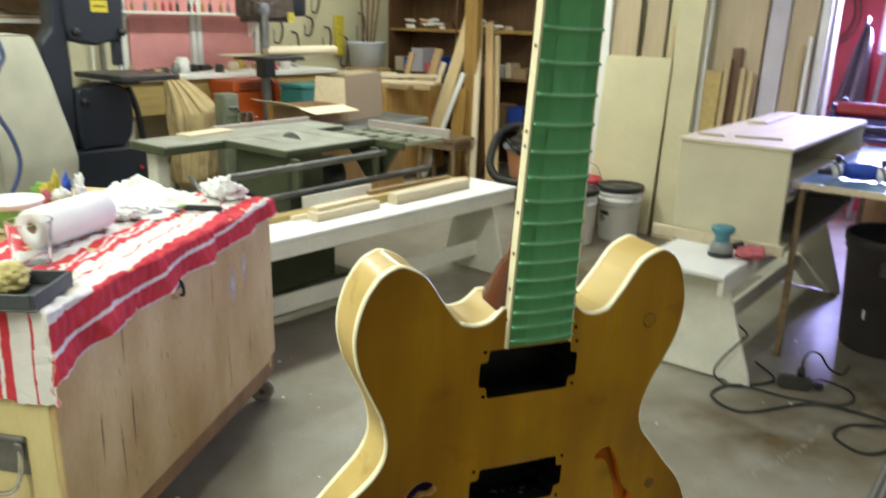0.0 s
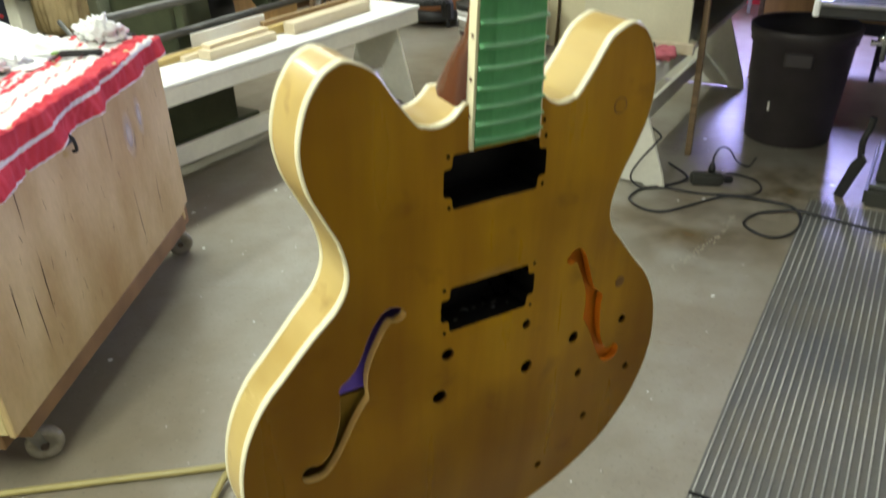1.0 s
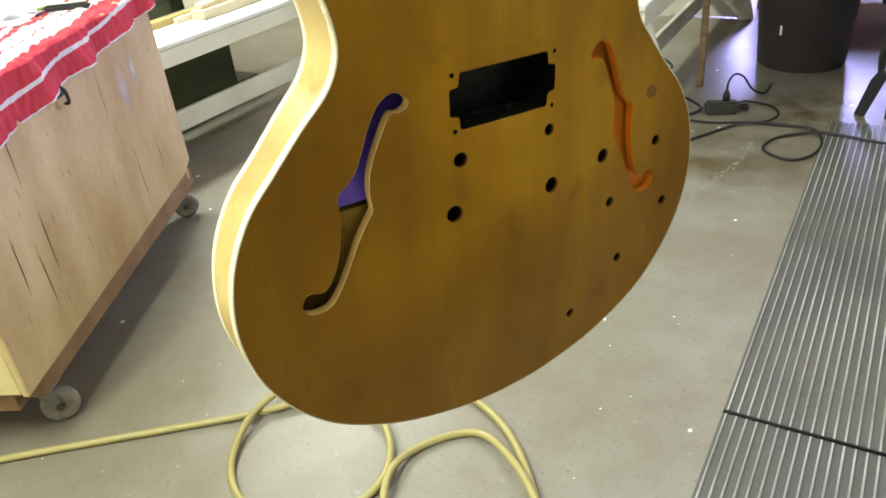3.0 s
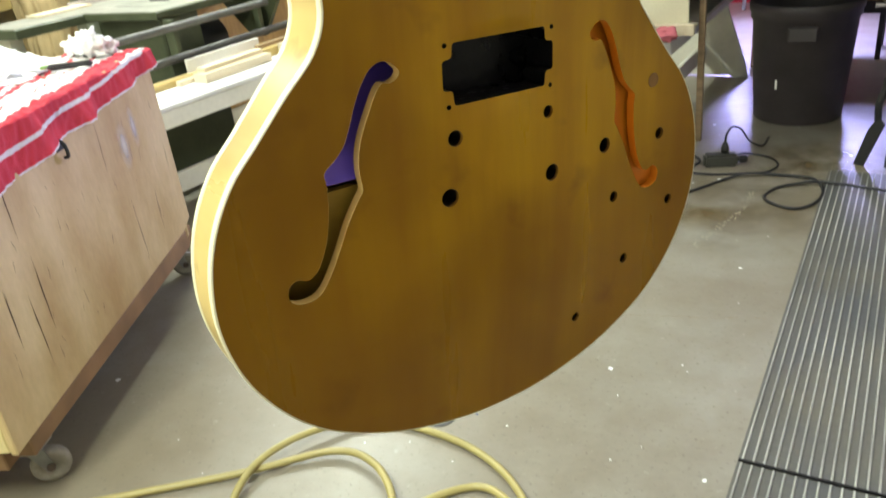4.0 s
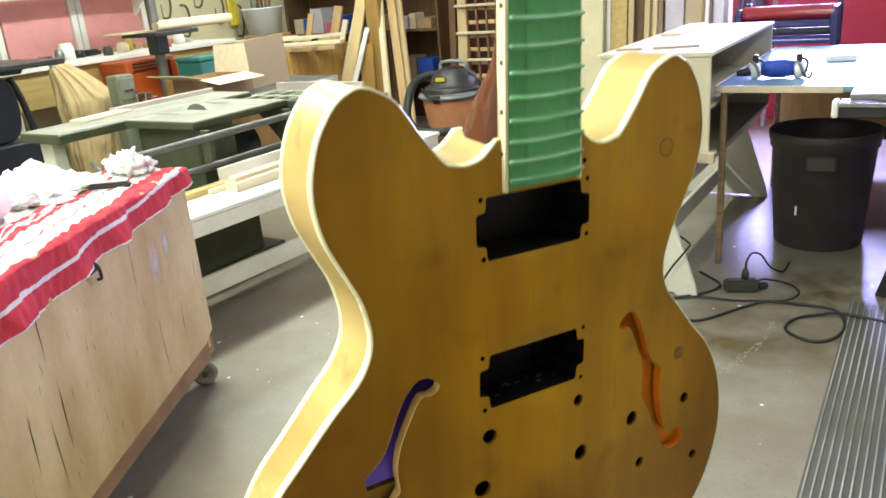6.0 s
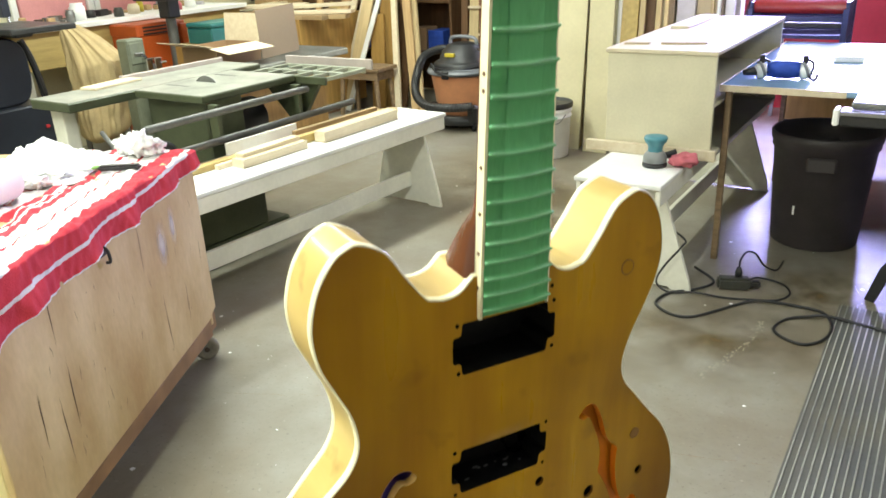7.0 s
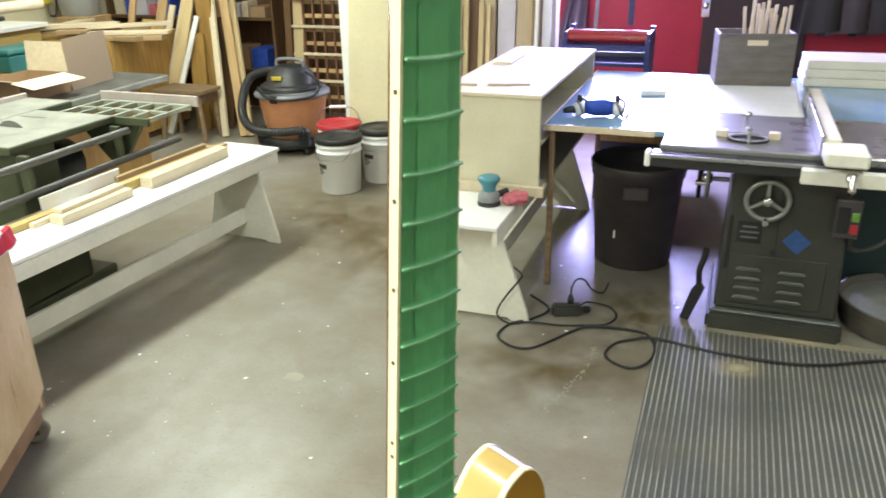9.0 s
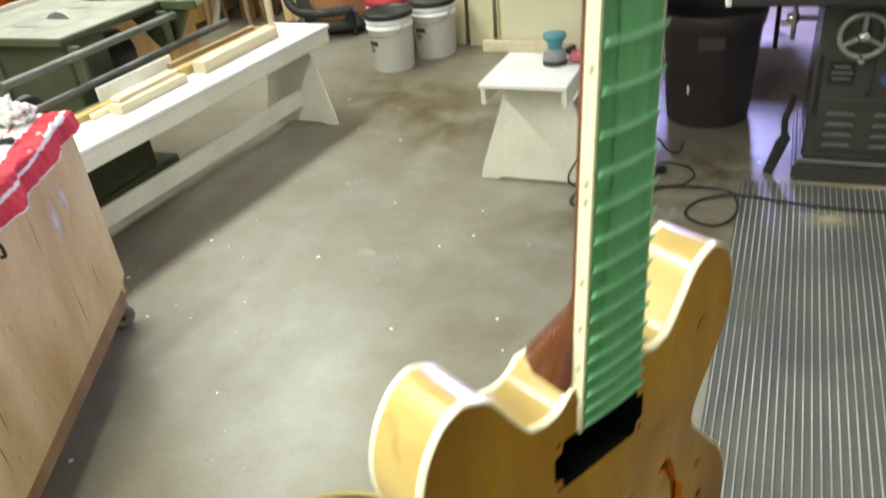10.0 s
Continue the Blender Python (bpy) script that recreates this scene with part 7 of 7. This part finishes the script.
part("power_cord", tube([(-0.18, -0.19, 0.475), (-0.05, -0.255, 0.470), (0.10, -0.245, 0.478), (0.20, -0.16, 0.485), (0.23, -0.02, 0.50), (0.16, 0.03, 0.55)], 0.007, 7, 8), M_BLACK, vac, "black cord wound round the lid")
part("cord_loop", tube([(0.15, -0.05, 0.60), (0.24, -0.10, 0.57), (0.27, -0.08, 0.50), (0.24, -0.15, 0.44), (0.10, -0.27, 0.43), (-0.06, -0.275, 0.45), (-0.16, -0.20, 0.50)], 0.009, 7, 8), M_BLACK, vac, "loose loop of cord")
part("dolly", lathe([(0, 0.045), (0.25, 0.045), (0.262, 0.06), (0.255, 0.11), (0.212, 0.115), (0, 0.0995)], 36), M_BLACK, vac, "black wheeled base", True)
for a in (45, 135, 225, 315):
    x, y = 0.24 * math.cos(radians(a)), 0.24 * math.sin(radians(a))
    w_ = part("caster_foot", box(x - 0.04, x + 0.04, y - 0.04, y + 0.04, 0.05, 0.20, 0.02), M_BLACK, vac)
    part("caster", lathe([(0, -0.012), (0.03, -0.012), (0.0335, 0), (0.03, 0.012), (0, 0.012)], 18, None, Matrix.Translation((x, y, 0.0335)) @ pose(0, 0, 0, 90, 0, a)), M_BLACK, w_)
part("hose", tube([(0.20, -0.235, 0.205), (0.05, -0.315, 0.20), (-0.15, -0.31, 0.205), (-0.31, -0.20, 0.27), (-0.37, -0.08, 0.40), (-0.35, 0.0, 0.52), (-0.24, 0.06, 0.57), (-0.14, 0.06, 0.56)], 0.031, 12, 16, None, 0.10), M_BLACK, vac, "black ribbed hose")
part("latch", box(-0.03, 0.03, -0.275, -0.26, 0.40, 0.46, 0.005), M_BLACK, vac)

# ---- sheet goods against the partition ----
def sheet_lean(v0, v1, u0, u1, z1, t, material, label):
    w = v1 - v0
    return lean((v0 + v1) / 2, u0, (v0 + v1) / 2, u1, z1, w, t, material, label, "sheet goods against the wall")


sheet_lean(-2.883, -2.349, 5.58, 5.73, 1.312, 0.018, M_MDFY, "pale yellowish sheet leaning on taller boards")
sheet_lean(-2.874, -2.646, 5.68, 5.8, 2.346, 0.016, M_LUMTAN, "tall tan board behind a pale sheet")
sheet_lean(-2.595, -2.433, 5.68, 5.8, 2.346, 0.016, M_LUMTAN, "tall tan board behind a pale sheet")
sheet_lean(-2.611, -2.473, 5.64, 5.77, 1.4, 0.018, M_PALE2, "narrow pale board behind a pale sheet")
sheet_lean(-2.396, -2.368, 5.66, 5.78, 1.539, 0.016, M_PALE2, "thin pale strip leaning on the wall")
sheet_lean(-2.419, -2.298, 5.7, 5.815, 2.253, 0.012, M_MDFY, "tall pale sheet leaning on the wall")
sheet_lean(-2.303, -2.117, 5.55, 5.72, 2.253, 0.018, M_MDFY, "tall pale sheet leaning on the wall")
sheet_lean(-2.108, -2.08, 5.6, 5.76, 2.253, 0.02, M_WHITE, "narrow white edge board leaning on the wall")
sheet_lean(-2.048, -1.723, 5.66, 5.8, 2.253, 0.02, M_LUMTAN, "wide tan door blank leaning on the wall")
sheet_lean(-2.09, -1.96, 5.58, 5.7, 1.242, 0.02, M_YELBOARD, "yellow pine plank leaning on the wall")
sheet_lean(-1.941, -1.904, 5.56, 5.68, 1.335, 0.02, M_PALE2, "thin pale strip leaning on the wall")
sheet_lean(-1.913, -1.844, 5.6, 5.73, 1.4, 0.03, M_BROWN, "dark narrow plank leaning on the wall")
sheet_lean(-1.83, -1.793, 5.56, 5.68, 1.27, 0.02, M_PALE2, "thin pale strip leaning on the wall")
sheet_lean(-1.774, -1.746, 5.57, 5.69, 1.251, 0.02, M_PALE2, "thin pale strip leaning on the wall")
sheet_lean(-1.7, -1.575, 5.64, 5.79, 2.253, 0.02, M_VIOLETGREY, "grey laminated panel leaning on the wall")
sheet_lean(-1.57, -1.398, 5.66, 5.8, 2.253, 0.02, M_LUMTAN, "tan panel leaning at the partition's end")
sheet_lean(-1.468, -1.445, 5.6, 5.71, 1.437, 0.02, M_PALE2, "thin pale strip leaning on the wall")
sheet_lean(-1.426, -1.403, 5.6, 5.72, 1.492, 0.02, M_WHITE, "thin white strip leaning on the wall")
sheet_lean(-1.384, -1.324, 5.68, 5.8, 2.253, 0.02, M_WHITE, "narrow white board leaning on the wall")
for v in (-1.30,):
    lean(v, 7.25, v + 0.03, 7.50, 1.6, 0.03, 0.02, M_SANDGREY, "grey metal bar leaning in the red corner")
tarp = tagged(part("hanging_tarp", cloth(24, 20, lambda s, t: Vector((0.10 - 0.10 * t + (s - 0.5) * (0.04 + 0.26 * t ** 0.8) + 0.02 * math.sin(9 * s), 0.03 * math.sin(14 * s + 3 * t), 1.60 - 1.0 * t + 0.05 * math.sin(5 * s))), 0.002), M_TARP, smooth=True), "grey plastic sheet hanging on the red wall", "tarp")
tarp.matrix_world = rm(-1.54, 7.50)
for k, r in enumerate((0.11, 0.13)):
    cc = tagged(part("cable_coil", tube([(r * math.sin(a), 0.012 * k, r * 1.7 * math.cos(a)) for a in [2 * math.pi * q / 12 for q in range(13)]], 0.008, 6, 4), M_RUST if k else M_BLACK, smooth=True), "coiled cable hung on the red wall", "cable")
    cc.matrix_world = rm(-1.68 + 0.02 * k, 7.55, 1.66)

# ---- behind the table: rack, chest, coats ----
rk = thing("roll_stand", rm(-1.22, 5.62), "blue steel stand holding a red plastic-wrapped roll", "stand")
for x in (0.0, 0.56):
    part("post", box(x, x + 0.035, 0, 0.035, 0, 1.04, 0.003), M_BLUESTEEL, rk)
    part("post", box(x, x + 0.035, 0.30, 0.335, 0, 1.10, 0.003), M_BLUESTEEL, rk)
for x in (0.004, 0.568):
    part("side_plate", box(x, x + 0.02, 0.036, 0.299, 0.86, 1.08, 0.003), M_BLUESTEEL, rk)
part("top_bar", box(0.036, 0.559, 0, 0.03, 0.97, 1.0, 0.003), M_BLUESTEEL, rk)
part("deck", box(0.036, 0.559, 0.0, 0.335, 0.86, 0.885, 0.003), M_BLUESTEEL, rk)
part("low_bar", box(0.036, 0.559, 0.0, 0.03, 0.93, 0.96, 0.003), M_BLACK, rk)
# added plate that keeps bright glare from showing through the stand
part("back_plate", box(0.036, 0.559, 0.30, 0.31, 0.8855, 1.06, 0.003), M_BLUESTEEL, rk)
part("roll", rod((0.026, 0.10, 1.048), (0.566, 0.10, 1.048), 0.045, 22), M_REDFILM, rk, "red roll in clear film")
part("mast", box(0.40, 0.44, 0.30, 0.33, 1.1005, 1.9, 0.003), M_BLUESTEEL, rk)
ch = thing("wooden_chest", rm(-0.80, 5.55), "brown wooden chest standing under the table's end", "chest")
part("chest_body", box(-0.14, 0.62, 0, 0.45, 0.36, 0.66, 0.008), M_OCHRE, ch)
part("chest_lid", box(-0.15, 0.63, -0.01, 0.46, 0.6605, 0.70, 0.008), M_OCHRE, ch)
for x, y in ((-0.12, 0.02), (0.57, 0.02), (-0.12, 0.40), (0.57, 0.40)):
    part("leg", box(x, x + 0.03, y, y + 0.03, 0, 0.28, 0.003), M_BLACK, ch)
part("rail", box(-0.13, 0.61, 0.02, 0.43, 0.2805, 0.3595, 0.003), M_BLACK, ch)
for k, (v, c) in enumerate(((0.55, M_BLACK), (0.75, M_GREYCAN), (0.98, M_BLACK))):
    ct = thing("hanging_coat", rm(v, 7.48), "dark work coat hanging on a wall hook", "coat", "coats by the door")
    part("coat_cloth", cloth(28, 26, lambda s, t: Vector(((0.13 + 0.07 * t) * math.cos(2 * math.pi * s) * (1 + 0.12 * math.sin(10 * math.pi * s) * t), -0.02 + 0.07 * math.sin(2 * math.pi * s) * (1 + 0.3 * math.sin(8 * math.pi * s)), 1.75 - 0.85 * t + 0.03 * math.cos(2 * math.pi * s))), 0), c, ct, smooth=True)
    part("hook", tube([(0, 0.13, 1.80), (0, 0.05, 1.80), (0, 0.0, 1.76), (0, 0.02, 1.72)], 0.006, 6, 4), M_STEEL, ct)

# ---- marks on the floor ----
M_STAIN = mat("pale_worn_concrete", (0.33, 0.31, 0.24), 0.40, vary=0.2, scale=9, fine=60)
random.seed(21)
w = bmesh.new()
for k in range(150):
    v, u = random.uniform(-2.9, 0.1), random.uniform(0.2, 4.6)
    r = 0.0018 + 0.008 * random.random() ** 4
    if -0.3 < v and u < 3.7:
        continue
    n = 7
    w.faces.new([w.verts.new((v + r * (0.6 + 0.8 * random.random()) * math.cos(2 * math.pi * i / n), u + r * (0.6 + 0.8 * random.random()) * math.sin(2 * math.pi * i / n), 0.0008)) for i in range(n)])
sp = tagged(part("paint_specks", w, M_BUCKET), "small white paint specks dried on the concrete", "paint specks", kind="stuff")
sp.matrix_world = ROOM


def crack(pts, width, label):
    w = bmesh.new()
    line = smooth_line(pts, 10)
    rows = []
    for i, p in enumerate(line):
        h = width * (0.35 + 0.65 * abs(wob(i * 0.7, 3.1)))
        j = 0.012 * wob(i * 0.35, 8.0)
        rows.append((w.verts.new((p.x, p.y + j - h, 0.0009)), w.verts.new((p.x, p.y + j + h, 0.0009))))
    for i, (a, c) in enumerate(zip(rows, rows[1:])):
        if wob(i * 0.45, 5.5) > -0.25:
            w.faces.new((a[0], c[0], c[1], a[1]))
    o = tagged(part("floor_crack", w, M_STOOL), label, "crack", kind="structure")
    o.matrix_world = ROOM


crack([(-2.15, 1.80, 0), (-1.92, 1.907, 0), (-1.76, 1.986, 0), (-1.62, 1.99, 0), (-1.53, 1.997, 0), (-1.31, 2.08, 0), (-1.06, 2.15, 0), (-0.72, 2.22, 0), (-0.33, 2.33, 0)], 0.0013, "thin dark hairline crack in the concrete")
w = bmesh.new()
random.seed(4)
line = smooth_line([(-0.643, 2.755, 0), (-0.598, 2.918, 0), (-0.557, 3.069, 0), (-0.535, 3.223, 0), (-0.543, 3.299, 0)], 12)
for p in line:
    for q in range(2):
        x, y, r = p.x + random.gauss(0, 0.008), p.y + random.gauss(0, 0.01), random.uniform(0.002, 0.006)
        w.faces.new([w.verts.new((x + r * random.uniform(0.5, 1.2) * math.cos(a), y + 1.8 * r * random.uniform(0.5, 1.2) * math.sin(a), 0.0012)) for a in [2 * math.pi * k / 6 for k in range(6)]])
o = tagged(part("chipped_line", w, M_STAIN), "broken line of pale filler on the concrete", "filler", kind="stuff")
o.matrix_world = ROOM


M_BROWNSTAIN = mat("brown_floor_stain", (0.17, 0.115, 0.042), 0.30, vary=0.2, scale=8, fine=60, bump=0)
tn = M_BROWNSTAIN.node_tree
gr_ = tn.nodes.new("ShaderNodeTexGradient")
gr_.gradient_type = "SPHERICAL"
co_ = tn.nodes.new("ShaderNodeTexCoord")
tn.links.new(co_.outputs["Object"], gr_.inputs["Vector"])
nz_ = tn.nodes.new("ShaderNodeTexNoise")
nz_.inputs["Scale"].default_value, nz_.inputs["Detail"].default_value = 2.6, 5
tn.links.new(co_.outputs["Object"], nz_.inputs["Vector"])
mr_ = tn.nodes.new("ShaderNodeMapRange")
mr_.inputs["From Min"].default_value, mr_.inputs["From Max"].default_value, mr_.inputs["To Max"].default_value = 0.35, 0.65, 0.75
tn.links.new(nz_.outputs["Fac"], mr_.inputs["Value"])
al_ = tn.nodes.new("ShaderNodeMath")
al_.operation = "MULTIPLY"
tn.links.new(gr_.outputs["Fac"], al_.inputs[0])
tn.links.new(mr_.outputs[0], al_.inputs[1])
tn.links.new(al_.outputs[0], tn.nodes["Principled BSDF"].inputs["Alpha"])
for k, (v, u, rx, ry, tn_) in enumerate(((-0.70, 3.10, 0.65, 0.50, 20), (-0.38, 3.72, 0.34, 0.42, 0), (-2.40, 4.55, 0.75, 0.60, -25), (-1.9, 4.1, 0.6, 0.8, 15))):
    w = bmesh.new()
    w.faces.new([w.verts.new((math.cos(2 * math.pi * q / 32), math.sin(2 * math.pi * q / 32), 0)) for q in range(32)])
    o = tagged(part("floor_stain", w, M_BROWNSTAIN), "broad brown stain soaked into the concrete", "stain", kind="structure")
    o.matrix_world = rm(v, u, 0.0003 + 0.00003 * k, tn_) @ Matrix.Diagonal((rx, ry, 1, 1))


def stain(v, u, rx, ry, turn, seed, material, label, z):
    w = bmesh.new()
    n = 28
    w.faces.new([w.verts.new((rx * (1 + 0.45 * wob(math.cos(a) * 1.6 + seed, math.sin(a) * 1.6)) * math.cos(a), ry * (1 + 0.45 * wob(math.cos(a) * 1.6, math.sin(a) * 1.6 + seed)) * math.sin(a), 0)) for a in [2 * math.pi * k / n for k in range(n)]])
    o = tagged(part("floor_stain", w, material), label, "stain", kind="structure")
    o.matrix_world = rm(v, u, z, turn)


stain(-1.717, 2.657, 0.045, 0.035, 0, 1.0, M_STAIN, "pale round filler patch on the concrete", 0.0005)
cap_ = thing("floor_cleanout_cap", rm(-1.025, 1.555), "small round grey metal cap set in the concrete", "floor cap")
part("cap", lathe([(0.042, 0.0), (0.042, 0.0025), (0.036, 0.004), (0.033, 0.0022), (0.012, 0.0022), (0.010, 0.005), (0, 0.005)], 32), M_RAILDULL, cap_, smooth=True)
for v, u, tn, l_ in ((-0.945, 1.605, -30, 0.014), (-1.01, 1.645, 40, 0.008)):
    o = tagged(part("paint_mark", box(-l_, l_, -0.0022, 0.0022, 0.0, 0.0008, 0), M_BLUESTEEL), "short blue paint streak on the concrete", "paint mark")
    o.matrix_world = rm(v, u, 0.0003, tn)
for v, u, rx, ry, tn_ in ((0.07, 3.30, 0.14, 0.10, 20), (0.30, 3.62, 0.45, 0.05, 0)):
    w = bmesh.new()
    w.faces.new([w.verts.new((math.cos(2 * math.pi * q / 24), math.sin(2 * math.pi * q / 24), 0)) for q in range(24)])
    o = tagged(part("sawdust_patch", w, M_DUST), "thin tan sawdust lying on the rubber mat", "sawdust", kind="stuff")
    o.matrix_world = rm(v, u, 0.0112, tn_) @ Matrix.Diagonal((rx, ry, 1, 1))
